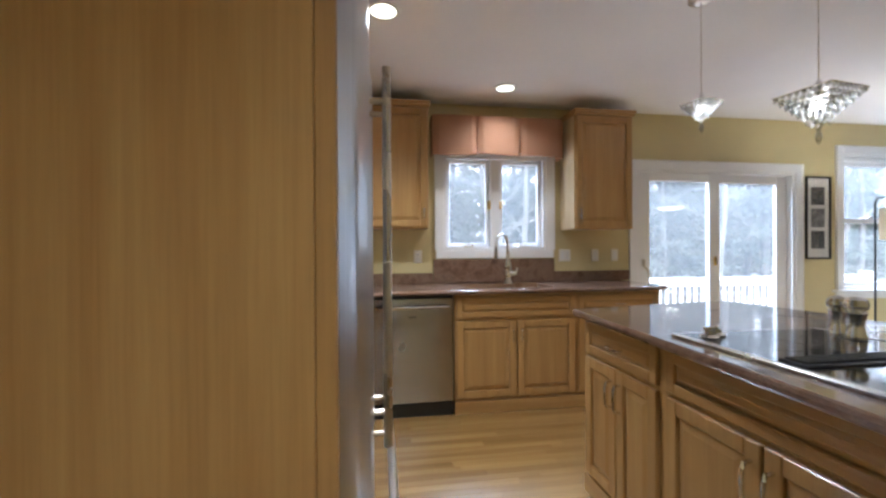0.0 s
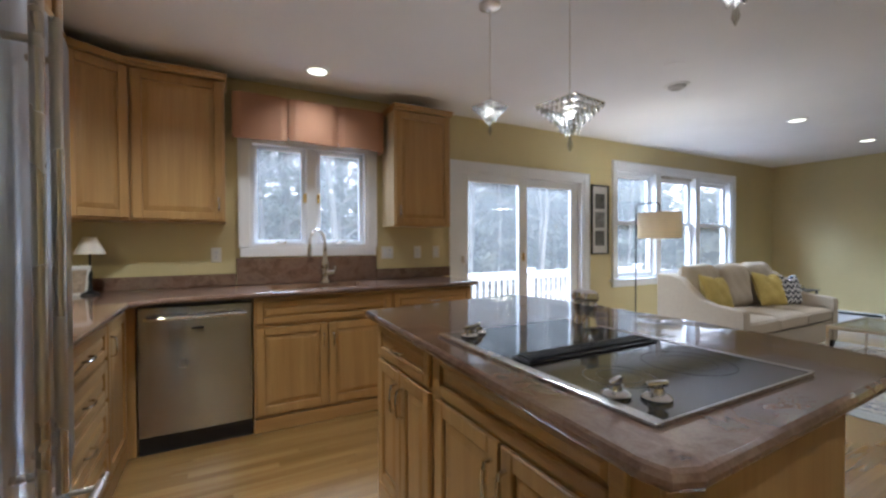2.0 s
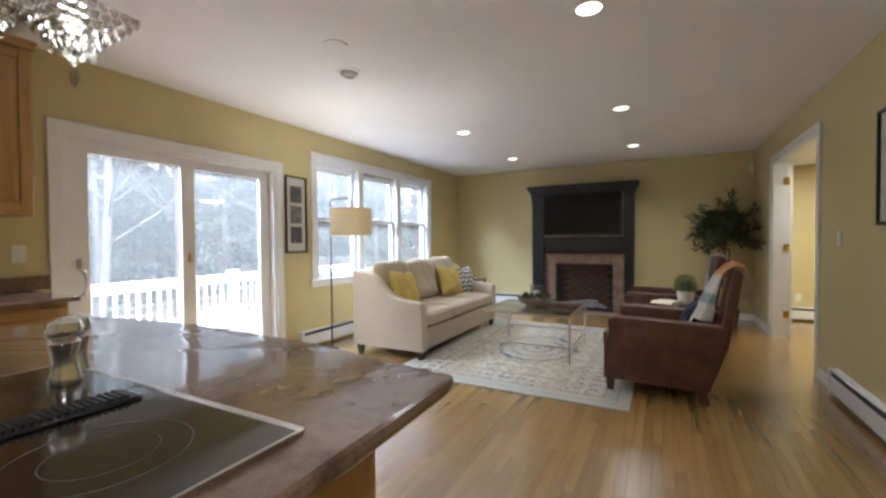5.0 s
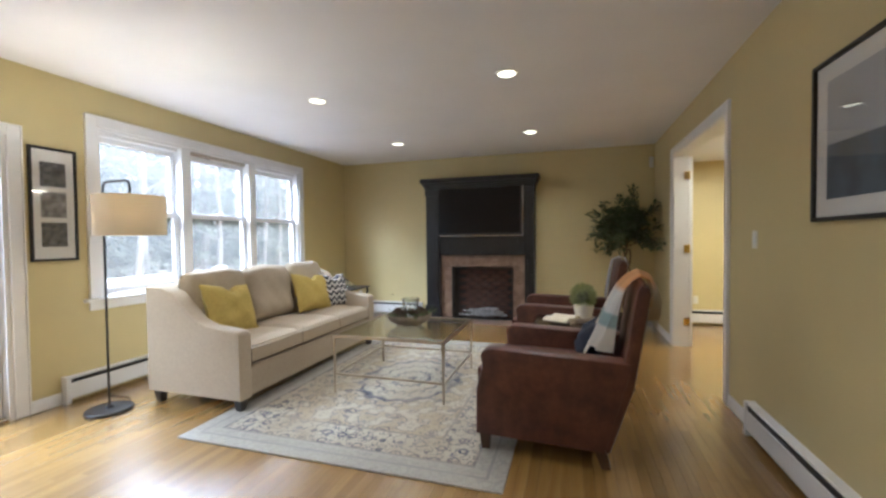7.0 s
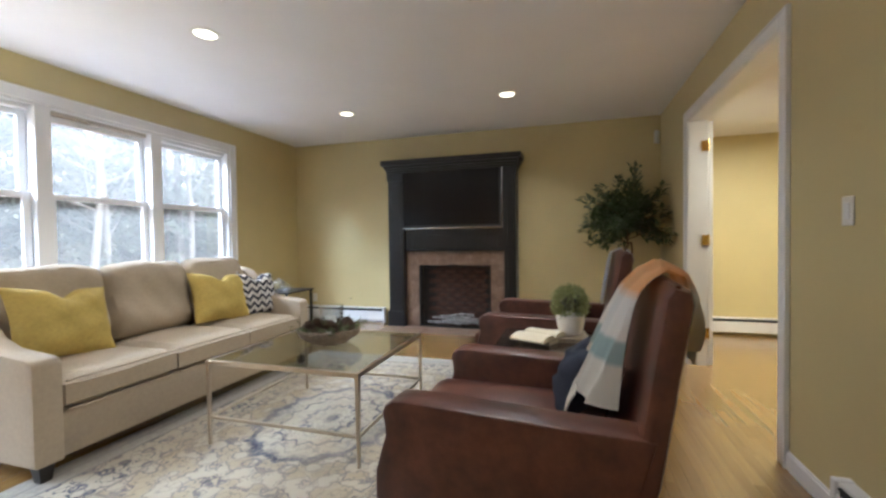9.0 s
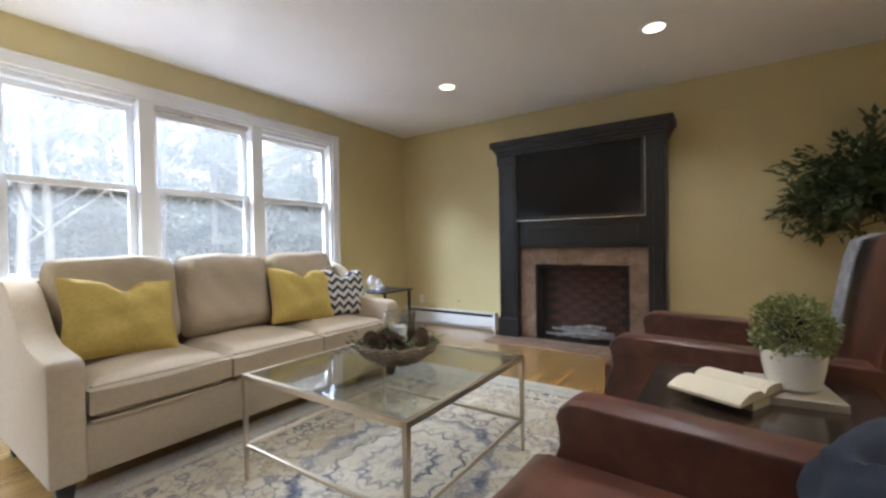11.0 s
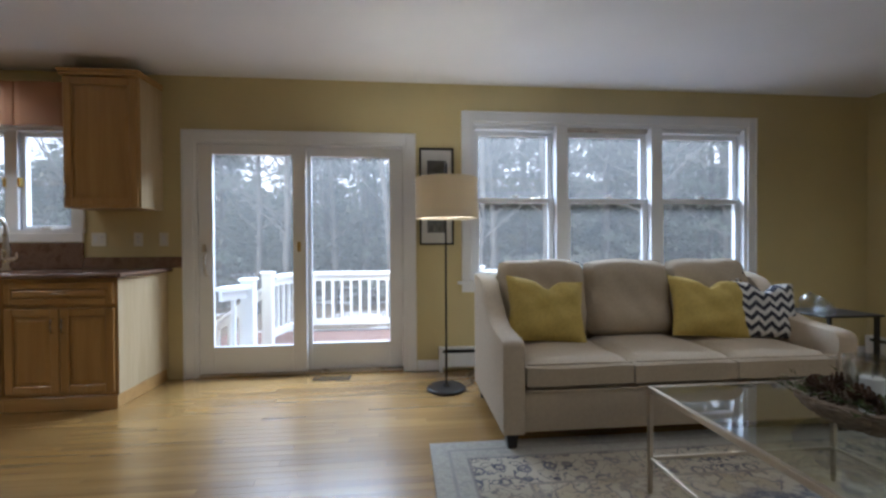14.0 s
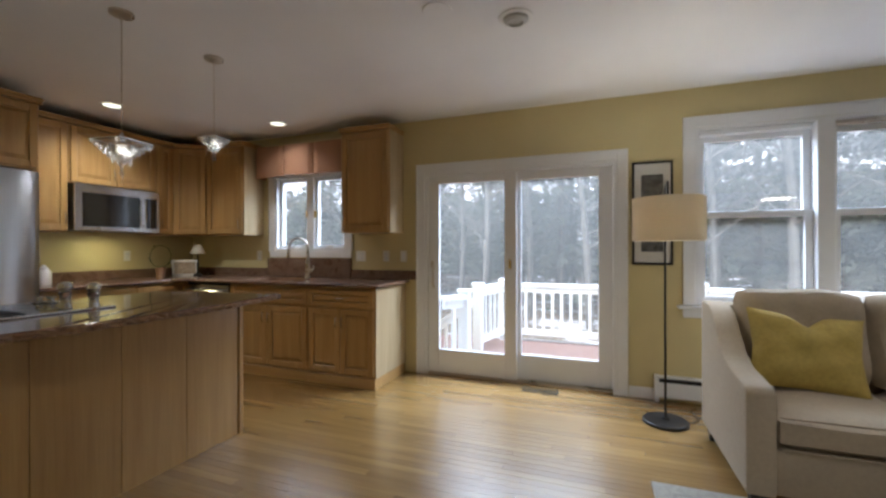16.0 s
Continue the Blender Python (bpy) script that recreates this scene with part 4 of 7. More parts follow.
# ---- shakers ----
for sx, sy, what in ((1.525, 1.30, "salt_shaker"), (1.58, 1.40, "pepper_mill")):
    sh = thing(what, "shiny turned metal " + what.replace("_", " ") + " on the island", "shaker", pose(sx, sy, TOPZ + (0.009 if sx < 1.55 else 0.0)) @ Matrix.Scale(1.12, 4))
    bm = bmesh.new()
    lathe(bm, 0, 0, [(0.026, 0), (0.028, 0.008), (0.024, 0.02), (0.019, 0.045), (0.024, 0.075), (0.026, 0.082), (0.020, 0.088)], 18)
    part("body", bm, M_CHROME, sh, "", True)
    bm = bmesh.new()
    lathe(bm, 0, 0, [(0.020, 0.089), (0.028, 0.096), (0.030, 0.108), (0.026, 0.122), (0.012, 0.130), (0.003, 0.132)], 18)
    part("cap", bm, M_CHROME, sh, "", True)

# ---- on the corner of the counter ----
M_POT = paint("terracotta_pot", (0.36, 0.20, 0.12), 0.7, 0.1)
M_WHITE = paint("white_ceramic", (0.78, 0.77, 0.75), 0.25, 0.02)
M_SHADE_S = paint("small_lamp_shade", (0.66, 0.60, 0.50), 0.8, 0.04, 400, 0.2)
tl = thing("table_lamp", "small table lamp with a pale cone shade on the counter", "lamp", pose(-0.45, 3.66, CT))
bm = bmesh.new()
lathe(bm, 0, 0, [(0.05, 0), (0.05, 0.012), (0.015, 0.03), (0.009, 0.08), (0.014, 0.14), (0.007, 0.20), (0.007, 0.28)], 16)
part("stand", bm, M_BLACK, tl, "", True)
bm = bmesh.new()
lathe(bm, 0, 0, [(0.085, 0.27), (0.035, 0.38), (0.032, 0.38), (0.080, 0.272)], 24)
part("shade", bm, M_SHADE_S, tl, "", True)
fr = thing("recipe_picture", "small framed picture leaning on the counter", "picture", pose(-0.58, 3.60, CT, 12, 0, 38))
one_box("frame", M_WHITE, fr, -0.14, 0.14, -0.01, 0.01, 0.002, 0.20, bevel=0.003)
one_box("print", paint("recipe_print", (0.42, 0.33, 0.24), 0.5, 0.35, 60, 0.0, blotch=30), fr, -0.115, 0.115, -0.0125, -0.0102, 0.025, 0.175)
kp = thing("potted_topiary", "small terracotta pot with a wire hoop of thin greenery", "plant", pose(-0.62, 3.32, CT))
bm = bmesh.new()
lathe(bm, 0, 0, [(0.04, 0), (0.055, 0.09), (0.06, 0.092), (0.06, 0.11), (0.05, 0.11), (0.048, 0.095)], 18)
part("pot", bm, M_POT, kp, "", True)
bm = bmesh.new()
tube(bm, [(0, 0.14 * math.sin(a) * 0.9, 0.11 + 0.13 - 0.13 * math.cos(a)) for a in [2 * math.pi * k / 18 for k in range(19)]], 0.003, 5)
rl = random.Random(5)
for k in range(60):
    a = 2 * math.pi * rl.random()
    p = Vector((rl.uniform(-0.012, 0.012), 0.126 * math.sin(a), 0.24 - 0.13 * math.cos(a)))
    q = p + Vector((rl.uniform(-0.02, 0.02), rl.uniform(-0.02, 0.02), rl.uniform(-0.02, 0.02)))
    v = [bm.verts.new(c) for c in (p, p + Vector((0.006, 0.006, 0.004)), q, p - Vector((0.006, 0.006, 0.004)))]
    bm.faces.new(v)
part("greenery", bm, paint("topiary_leaf", (0.07, 0.10, 0.035), 0.6, 0.3), kp)
sj = thing("soap_jar", "white ceramic jar on the counter by the refrigerator", "jar", pose(-0.55, 2.2, CT))
bm = bmesh.new()
lathe(bm, 0, 0, [(0.05, 0), (0.055, 0.01), (0.055, 0.11), (0.045, 0.135), (0.03, 0.14)], 20)
part("jar_body", bm, M_WHITE, sj, "", True)
bm = bmesh.new()
lathe(bm, 0, 0, [(0.032, 0.141), (0.034, 0.155), (0.02, 0.165), (0.012, 0.185)], 16)
part("lid", bm, M_WHITE, sj, "", True)

# ---- ceiling fittings ----
M_CANGLOW = glow("can_glow", (1.0, 0.92, 0.66), 0.65)
M_CANRIM = paint("can_trim", (0.78, 0.77, 0.74), 0.4, 0.02)
can0 = None
# the last position belongs to the added can behind the camera's start
for k, (cx, cy) in enumerate(CANS):
    if can0 is None:
        can0 = thing("recessed_light", "white recessed ceiling light, lit", "ceiling light", pose(cx, cy, TOP), "recessed lights")
        bm = bmesh.new()
        lathe(bm, 0, 0, [(0.098, -0.001), (0.095, -0.006), (0.074, -0.008), (0.072, -0.001)], 32)
        part("trim_ring", bm, M_CANRIM, can0, "", True)
        bm = bmesh.new()
        lathe(bm, 0, 0, [(0.071, -0.0015), (0.068, -0.0095), (0.03, -0.011)], 28)
        part("lens", bm, M_CANGLOW, can0, "glowing lens")
    else:
        copy_thing(can0, pose(cx, cy, TOP))
gc = thing("gimbal_light", "unlit recessed eyeball light in a white ring", "ceiling light", pose(3.71, 2.345, TOP))
bm = bmesh.new()
lathe(bm, 0, 0, [(0.10, -0.001), (0.097, -0.008), (0.075, -0.012), (0.072, -0.001)], 32)
part("trim_ring", bm, M_CANRIM, gc, "", True)
bm = bmesh.new()
lathe(bm, 0, 0, [(0.071, -0.001), (0.066, -0.022), (0.045, -0.032), (0.04, -0.02), (0.01, -0.012)], 24)
part("eyeball", bm, paint("eyeball_grey", (0.45, 0.44, 0.42), 0.4, 0.05), gc, "", True)
bm = bmesh.new()
lathe(bm, 3.31, 2.12, [(0.085, TOP - 0.001), (0.083, TOP - 0.006), (0.03, TOP - 0.007)], 28)
tagged(make("ceiling_cover_plate", bm, M_CEIL, True), "flat round painted cover plate on the ceiling", "cover plate")

# ---- crystal pendants ----
M_CRYSTAL = pane_glass("crystal", (0.80, 0.80, 0.78), 0.13, 0.8, 2.2)
M_CRYGLOW = glow("pendant_core", (1.0, 0.88, 0.66), 0.22)


def pendant(cx, cy, cz, size):
    p = thing("crystal_pendant", "inverted pyramid crystal pendant lamp, lit, on a thin wire", "pendant lamp", pose(cx, cy, TOP, 0, 0, 8), "pendants over the island")
    h = size * 0.62
    z1 = cz - TOP + h * 0.55
    bm = bmesh.new()
    lathe(bm, 0, 0, [(0.062, -0.001), (0.060, -0.014), (0.045, -0.022), (0.012, -0.026)], 24)
    part("canopy", bm, M_NICKEL, p, "", True)
    bm = bmesh.new()
    rod(bm, (0, 0, -0.02), (0, 0, z1), 0.0022, None, 6)
    part("wire", bm, M_NICKEL, p)
    bm = bmesh.new()
    rod(bm, (0, 0, z1 + 0.05), (0, 0, z1), 0.008, 0.014, 10)
    rod(bm, (-size / 2, 0, z1), (size / 2, 0, z1), 0.002, None, 5)
    rod(bm, (0, -size / 2, z1), (0, size / 2, z1), 0.002, None, 5)
    for k in range(4):
        a, b = [(-1, -1), (1, -1), (1, 1), (-1, 1)][k], [(1, -1), (1, 1), (-1, 1), (-1, -1)][k]
        rod(bm, (a[0] * size / 2, a[1] * size / 2, z1), (b[0] * size / 2, b[1] * size / 2, z1), 0.003, None, 5)
    fr_ = part("frame", bm, M_CHROME, p)
    tiers = 7
    for t_ in range(tiers):
        u = t_ / tiers
        s = size / 2 * (1 - u) ** 0.9
        z = z1 - h * u
        n = max(1, int(round(s * 2 / 0.026)))
        bm = bmesh.new()
        for k in range(4):
            a = Vector([(-1, -1, 0), (1, -1, 0), (1, 1, 0), (-1, 1, 0)][k]) * s
            b = Vector([(1, -1, 0), (1, 1, 0), (-1, 1, 0), (-1, -1, 0)][k]) * s
            for i in range(n + 1 if n == 1 else n):
                c = a + (b - a) * ((i + 0.5) / n) + Vector((0, 0, z - 0.012))
                m = bmesh.ops.create_cone(bm, cap_ends=True, segments=6, radius1=0.004, radius2=0.011, depth=0.018, matrix=Matrix.Translation(c))["verts"]
        part("crystal_tier", bm, M_CRYSTAL, fr_, "row of clear cut crystals")
    bm = bmesh.new()
    bmesh.ops.create_icosphere(bm, subdivisions=2, radius=0.022, matrix=Matrix.Translation((0, 0, z1 - h * 0.3)))
    part("bulb", bm, M_CRYGLOW, p, "glowing bulb", True)
    bm = bmesh.new()
    lathe(bm, 0, 0, [(0.002, z1 - h), (0.010, z1 - h - 0.012), (0.006, z1 - h - 0.02), (0.013, z1 - h - 0.05), (0.003, z1 - h - 0.075)], 8)
    part("drop_crystal", bm, M_CRYSTAL, p)


for row in PENDANTS:
    pendant(*row)
# ---- living room materials ----
M_LINEN = paint("beige_linen", (0.44, 0.365, 0.268), 0.9, 0.055, 300, 0.7, blotch=48)
M_YELLOW = paint("yellow_pillow_cloth", (0.50, 0.375, 0.095), 0.85, 0.10, 320, 0.7, blotch=40)
M_NAVY = paint("navy_cloth", (0.014, 0.018, 0.034), 0.9, 0.15, 300, 0.4)
M_FOOT = paint("black_stained_foot", (0.018, 0.014, 0.012), 0.35, 0.1)
M_CHAMP = paint("champagne_metal", (0.50, 0.43, 0.33), 0.32, 0.08, 80, 0.05, 1.0, blotch=9)
M_IRON = paint("dark_bronze", (0.035, 0.032, 0.030), 0.4, 0.15, 200, 0.1, 0.6)
M_CLEAR = pane_glass("table_glass", (0.95, 0.98, 0.965), 0.05, 0.9, 3.6)
M_MANTEL = paint("black_mantel_paint", (0.014, 0.014, 0.016), 0.32, 0.12, 120, 0.08)
M_TILE = stone("tan_slate_tile", [(0.3, (0.15, 0.09, 0.06)), (0.5, (0.25, 0.165, 0.115)), (0.7, (0.34, 0.25, 0.18))], 0.35, 7.0, 0.25)
M_GROUT = paint("tile_grout", (0.16, 0.11, 0.08), 0.8, 0.1)


def leather_mat():
    m, n, l, b = node_mat("oxblood_leather")
    v = coords(n, l)
    big, fine = noise_node(n, l, v, 7.0, 6, 0.65), noise_node(n, l, v, 240, 3)
    col = ramp(n, l, big.outputs["Fac"], [(0.28, (0.034, 0.013, 0.010)), (0.5, (0.080, 0.028, 0.018)), (0.72, (0.14, 0.052, 0.030))])
    l.new(col, b.inputs["Base Color"])
    r = n.new("ShaderNodeMapRange")
    r.inputs["To Min"].default_value, r.inputs["To Max"].default_value = 0.28, 0.48
    l.new(big.outputs["Fac"], r.inputs["Value"])
    l.new(r.outputs["Result"], b.inputs["Roughness"])
    bump(n, l, b, fine.outputs["Fac"], 0.25, 0.001)
    return m


M_LEATHER = leather_mat()


def rug_mat():
    """A faded oriental rug: mirrored vines, a scalloped medallion, a rosette border and a pale rim, worn in patches."""
    m, n, l, b = node_mat("faded_rug_pile")
    tc = n.new("ShaderNodeTexCoord")
    sep = n.new("ShaderNodeSeparateXYZ")
    l.new(tc.outputs["Object"], sep.inputs[0])

    def mth(op, p, q=None, c=None):
        k = n.new("ShaderNodeMath")
        k.operation = op
        for i, v in enumerate((p, q, c)):
            if v is None:
                continue
            if isinstance(v, (int, float)):
                k.inputs[i].default_value = v
            else:
                l.new(v, k.inputs[i])
        return k.outputs[0]

    def step(v, lo, hi):
        k = n.new("ShaderNodeMapRange")
        k.inputs["From Min"].default_value, k.inputs["From Max"].default_value = lo, hi
        l.new(v, k.inputs["Value"])
        return k.outputs["Result"]

    def line(v, at_, half):
        return step(mth("ABSOLUTE", mth("SUBTRACT", v, at_)), half, half * 0.45)

    X, Y = mth("ABSOLUTE", sep.outputs["X"]), mth("ABSOLUTE", sep.outputs["Y"])
    mir = n.new("ShaderNodeCombineXYZ")
    l.new(X, mir.inputs[0])
    l.new(Y, mir.inputs[1])
    mv = mir.outputs[0]
    edge = mth("MINIMUM", mth("SUBTRACT", 1.48, X), mth("SUBTRACT", 1.076, Y))
    rad = mth("SQRT", mth("ADD", mth("POWER", mth("MULTIPLY", X, 0.8), 2.0), mth("POWER", Y, 2.0)))
    ang_ = mth("ARCTAN2", Y, mth("MULTIPLY", X, 0.8))
    wob = noise_node(n, l, mv, 6.0, 3)
    v1, v2 = noise_node(n, l, mv, 7.5, 2, 0.45), noise_node(n, l, mv, 15.0, 2, 0.5)
    scal = mth("ADD", rad, mth("MULTIPLY", mth("ABSOLUTE", mth("SINE", mth("MULTIPLY", ang_, 8.0))), 0.04))
    scal = mth("ADD", scal, mth("MULTIPLY", v2.outputs["Fac"], 0.10))
    # vines and blossoms of the field
    vines = mth("MAXIMUM", line(v1.outputs["Fac"], 0.5, 0.022), mth("MULTIPLY", line(v2.outputs["Fac"], 0.47, 0.03), 0.75))
    vor = n.new("ShaderNodeTexVoronoi")
    vor.inputs["Scale"].default_value, vor.inputs["Randomness"].default_value = 5.5, 0.75
    l.new(mv, vor.inputs["Vector"])
    petals = mth("ADD", vor.outputs["Distance"], mth("MULTIPLY", v2.outputs["Fac"], 0.22))
    bloom = mth("MAXIMUM", line(petals, 0.36, 0.06), step(petals, 0.23, 0.18))
    in_field = step(edge, 0.44, 0.47)
    field = mth("MULTIPLY", mth("MAXIMUM", vines, bloom), in_field)
    # medallion
    med_in = step(scal, 0.50, 0.48)
    med = mth("MAXIMUM", mth("MAXIMUM", line(scal, 0.50, 0.035), line(scal, 0.36, 0.016)), mth("MAXIMUM", line(scal, 0.235, 0.022), step(scal, 0.12, 0.105)))
    field = mth("MULTIPLY", field, mth("MULTIPLY_ADD", med_in, -0.3, 0.8))
    # border with rosettes
    in_bord = mth("MULTIPLY", step(edge, 0.19, 0.20), step(edge, 0.45, 0.44))
    ros = n.new("ShaderNodeTexVoronoi")
    ros.inputs["Scale"].default_value, ros.inputs["Randomness"].default_value = 8.0, 0.3
    l.new(mv, ros.inputs["Vector"])
    rosette = mth("MAXIMUM", line(mth("ADD", ros.outputs["Distance"], mth("MULTIPLY", v2.outputs["Fac"], 0.15)), 0.34, 0.07), line(v2.outputs["Fac"], 0.52, 0.03))
    bord = mth("MULTIPLY", rosette, in_bord)
    rules = mth("MAXIMUM", mth("MAXIMUM", mth("MULTIPLY", line(edge, 0.195, 0.012), 0.6), mth("MULTIPLY", line(edge, 0.455, 0.012), 0.6)), mth("MULTIPLY", line(edge, 0.10, 0.012), 0.4))
    rim = mth("MULTIPLY", mth("MULTIPLY", line(v2.outputs["Fac"], 0.5, 0.05), step(edge, 0.19, 0.17)), 0.22)
    pat = mth("MAXIMUM", mth("MAXIMUM", field, med), mth("MAXIMUM", mth("MAXIMUM", bord, rules), rim))
    # wear that follows no drawing
    v = tc.outputs["Object"]
    worn, fine = noise_node(n, l, v, 2.2, 4, 0.6), noise_node(n, l, v, 60.0, 3, 0.7)
    keep = mth("MULTIPLY", step(worn.outputs["Fac"], 0.30, 0.62), step(fine.outputs["Fac"], 0.25, 0.55))
    pat = mth("MULTIPLY", pat, mth("MULTIPLY_ADD", keep, 0.80, 0.28))
    cream = ramp(n, l, worn.outputs["Fac"], [(0.35, (0.38, 0.325, 0.24)), (0.65, (0.46, 0.415, 0.335))])
    tan = ramp(n, l, v1.outputs["Fac"], [(0.42, (0.40, 0.335, 0.235)), (0.58, (0.45, 0.395, 0.31))])
    pale = ramp(n, l, fine.outputs["Fac"], [(0.3, (0.335, 0.312, 0.265)), (0.7, (0.41, 0.385, 0.335))])
    ground = mix_rgb(n, l, tan, cream, med_in, "MIX")
    ground = mix_rgb(n, l, cream, ground, in_field, "MIX")
    ground = mix_rgb(n, l, pale, ground, step(edge, 0.185, 0.20), "MIX")
    blue = ramp(n, l, wob.outputs["Fac"], [(0.40, (0.04, 0.045, 0.082)), (0.62, (0.105, 0.115, 0.155))])
    l.new(mix_rgb(n, l, ground, blue, pat, "MIX"), b.inputs["Base Color"])
    b.inputs["Roughness"].default_value = 0.95
    pile = noise_node(n, l, v, 500, 2)
    bump(n, l, b, pile.outputs["Fac"], 0.5, 0.003)
    return m


# ---- rug ----
rug = thing("area_rug", "faded cream and blue oriental rug under the coffee table", "rug", pose(5.907, 1.424, 0.0))
bm = bmesh.new()
box(bm, -1.48, 1.48, -1.076, 1.076, 0.001, 0.011, 0.003)
part("rug_field", bm, rug_mat(), rug)


# ---- cushions ----
def cushion(bm, x0, x1, y0, y1, z0, z1, puff=0.02, n=10, seed=0, round_=0.035):
    """A soft block: rounded edges, a crowned top and slight sags."""
    r = random.Random(seed)
    ph = [r.uniform(0, 6.3) for _ in range(6)]
    made = bmesh.ops.create_grid(bm, x_segments=n, y_segments=n, size=0.5)["verts"]
    bot = bmesh.ops.create_grid(bm, x_segments=n, y_segments=n, size=0.5)["verts"]
    w, d, h = x1 - x0, y1 - y0, z1 - z0
    for group, sgn in ((made, 1), (bot, -1)):
        for v in group:
            u, t = v.co.x * 2, v.co.y * 2
            e = max(abs(u), abs(t))
            k = max(0.0, (e - 0.82) / 0.18)
            crown = puff * (1 - u * u) * (1 - t * t)
            wob = 0.006 * math.sin(3.1 * u + ph[0]) * math.sin(2.7 * t + ph[1])
            zz = sgn * (h / 2 - round_ * k * k + (crown + wob if sgn > 0 else 0))
            shrink = 1 - 0.012 * (k if sgn else 0)
            v.co = Vector(((x0 + x1) / 2 + u * w / 2 * shrink, (y0 + y1) / 2 + t * d / 2 * shrink, (z0 + z1) / 2 + zz))
    top_e = [e for e in {e for v in made for e in v.link_edges} if e.is_boundary]
    bot_e = [e for e in {e for v in bot for e in v.link_edges} if e.is_boundary]
    bmesh.ops.bridge_loops(bm, edges=top_e + bot_e)


def throw_pillow(name, label, material, m, w=0.48, h=0.44, thick=0.15, seed=1):
    p = thing(name, label, "pillow", m)
    r = random.Random(seed)
    ph = [r.uniform(0, 6.3) for _ in range(4)]
    bm = bmesh.new()
    n = 18
    sides = []
    for sgn in (1, -1):
        g = bmesh.ops.create_grid(bm, x_segments=n, y_segments=n, size=0.5)["verts"]
        for v in g:
            u, t = v.co.x * 2, v.co.y * 2
            body = max(0.0, (1 - abs(u) ** 2.6) * (1 - abs(t) ** 2.6)) ** 0.55
            pinch = 1 - 0.10 * (1 - abs(u)) * abs(t) ** 2 * 0.9
            pinch2 = 1 - 0.09 * (1 - abs(t)) * abs(u) ** 2
            fold = 0.012 * math.sin(7 * u + 4 * t + ph[0]) * body + 0.010 * math.sin(9 * t - 3 * u + ph[1]) * body + 0.014 * abs(math.sin(5 * (u - t) + ph[2])) ** 6 * abs(u * t) + 0.012 * abs(math.sin(6 * (u + t) + ph[3])) ** 8 * body
            dent = -0.07 * math.exp(-((u) ** 2) / 0.05) * max(0, t) ** 3
            v.co = Vector((u * w / 2 * pinch2, sgn * (thick / 2 * body + fold * 0.5), h / 2 + t * h / 2 * pinch + dent))
    bmesh.ops.remove_doubles(bm, verts=bm.verts, dist=0.0008)
    part("cover", bm, material, p, "", True)
    return p


# ---- sofa ----
sofa = thing("sofa", "beige linen three-seat sofa with sloping arms and black feet", "sofa")
SX0, SX1, SY0, SY1 = 4.825, 7.01, 2.36, 3.28
bm = bmesh.new()
box(bm, SX0 + 0.12, SX1 - 0.12, SY0 + 0.02, SY1 - 0.08, 0.10, 0.325, 0.012, 2)
part("base", bm, M_LINEN, sofa, "", True)
for x0 in (SX0, SX1 - 0.13):
    bm = bmesh.new()
    prof = [(SY0, 0.10), (SY0, 0.58), (SY0 + 0.012, 0.605), (SY0 + 0.04, 0.62), (SY0 + 0.30, 0.645), (SY0 + 0.42, 0.69), (SY0 + 0.54, 0.80), (SY0 + 0.64, 0.895), (SY0 + 0.76, 0.93), (SY1, 0.935), (SY1, 0.10)]
    prism(bm, prof, x0, x0 + 0.13, 0.014, 0)
    part("arm", bm, M_LINEN, sofa, "", True)
bm = bmesh.new()
prism(bm, [(SY1 - 0.20, 0.33), (SY1 - 0.13, 0.92), (SY1 - 0.001, 0.93), (SY1 - 0.001, 0.10), (SY1 - 0.2, 0.10)], SX0 + 0.131, SX1 - 0.131, 0.012, 0)
part("back", bm, M_LINEN, sofa, "", True)
cw = (SX1 - SX0 - 0.27) / 3
for k in range(3):
    a = SX0 + 0.135 + k * cw
    bm = bmesh.new()
    cushion(bm, a + 0.003, a + cw - 0.003, SY0 + 0.005, SY1 - 0.22, 0.328, 0.495, 0.018, 12, k)
    sc = part("seat_cushion", bm, M_LINEN, sofa, "", True)
    bm = bmesh.new()
    for zz in (0.486, 0.336):
        tube(bm, [(a + 0.01, SY0 + 0.012, zz), (a + 0.014, SY0 + 0.004, zz), (a + cw / 2, SY0 + 0.002, zz), (a + cw - 0.014, SY0 + 0.004, zz), (a + cw - 0.01, SY0 + 0.012, zz)], 0.0055, 6)
    part("piping", bm, M_LINEN, sc)
    bp = pose(a + cw / 2, SY1 - 0.30, 0.497, -11, 0, 0)
    bm = bmesh.new()
    n = 20
    for sgn in (1, -1):
        g = bmesh.ops.create_grid(bm, x_segments=n, y_segments=n, size=0.5)["verts"]
        for v in g:
            u, t = v.co.x * 2, v.co.y * 2
            body = max(0.0, (1 - abs(u) ** 4) * (1 - abs(t) ** 4)) ** 0.45
            sag = 0.014 * math.sin(4 * u + 2 * k) * body + 0.012 * math.sin(5 * t + k * 1.7 + u) + 0.005 * math.sin(11 * (u + t * 0.6) + 3 * k) * body
            v.co = Vector((u * (cw / 2 + 0.004) * (1 - 0.06 * abs(t) ** 7), sgn * 0.115 * body + 0.8 * sag * (sgn < 0), 0.272 + t * 0.272 * (1 - 0.07 * abs(u) ** 7) + (0.012 * (1 - u * u) + 0.005 * math.sin(5 * u + k * 2.1)) * (t > 0.5)))
    bmesh.ops.remove_doubles(bm, verts=bm.verts, dist=0.0008)
    part("back_cushion", baked(bm, bp), M_LINEN, sofa, "", True)
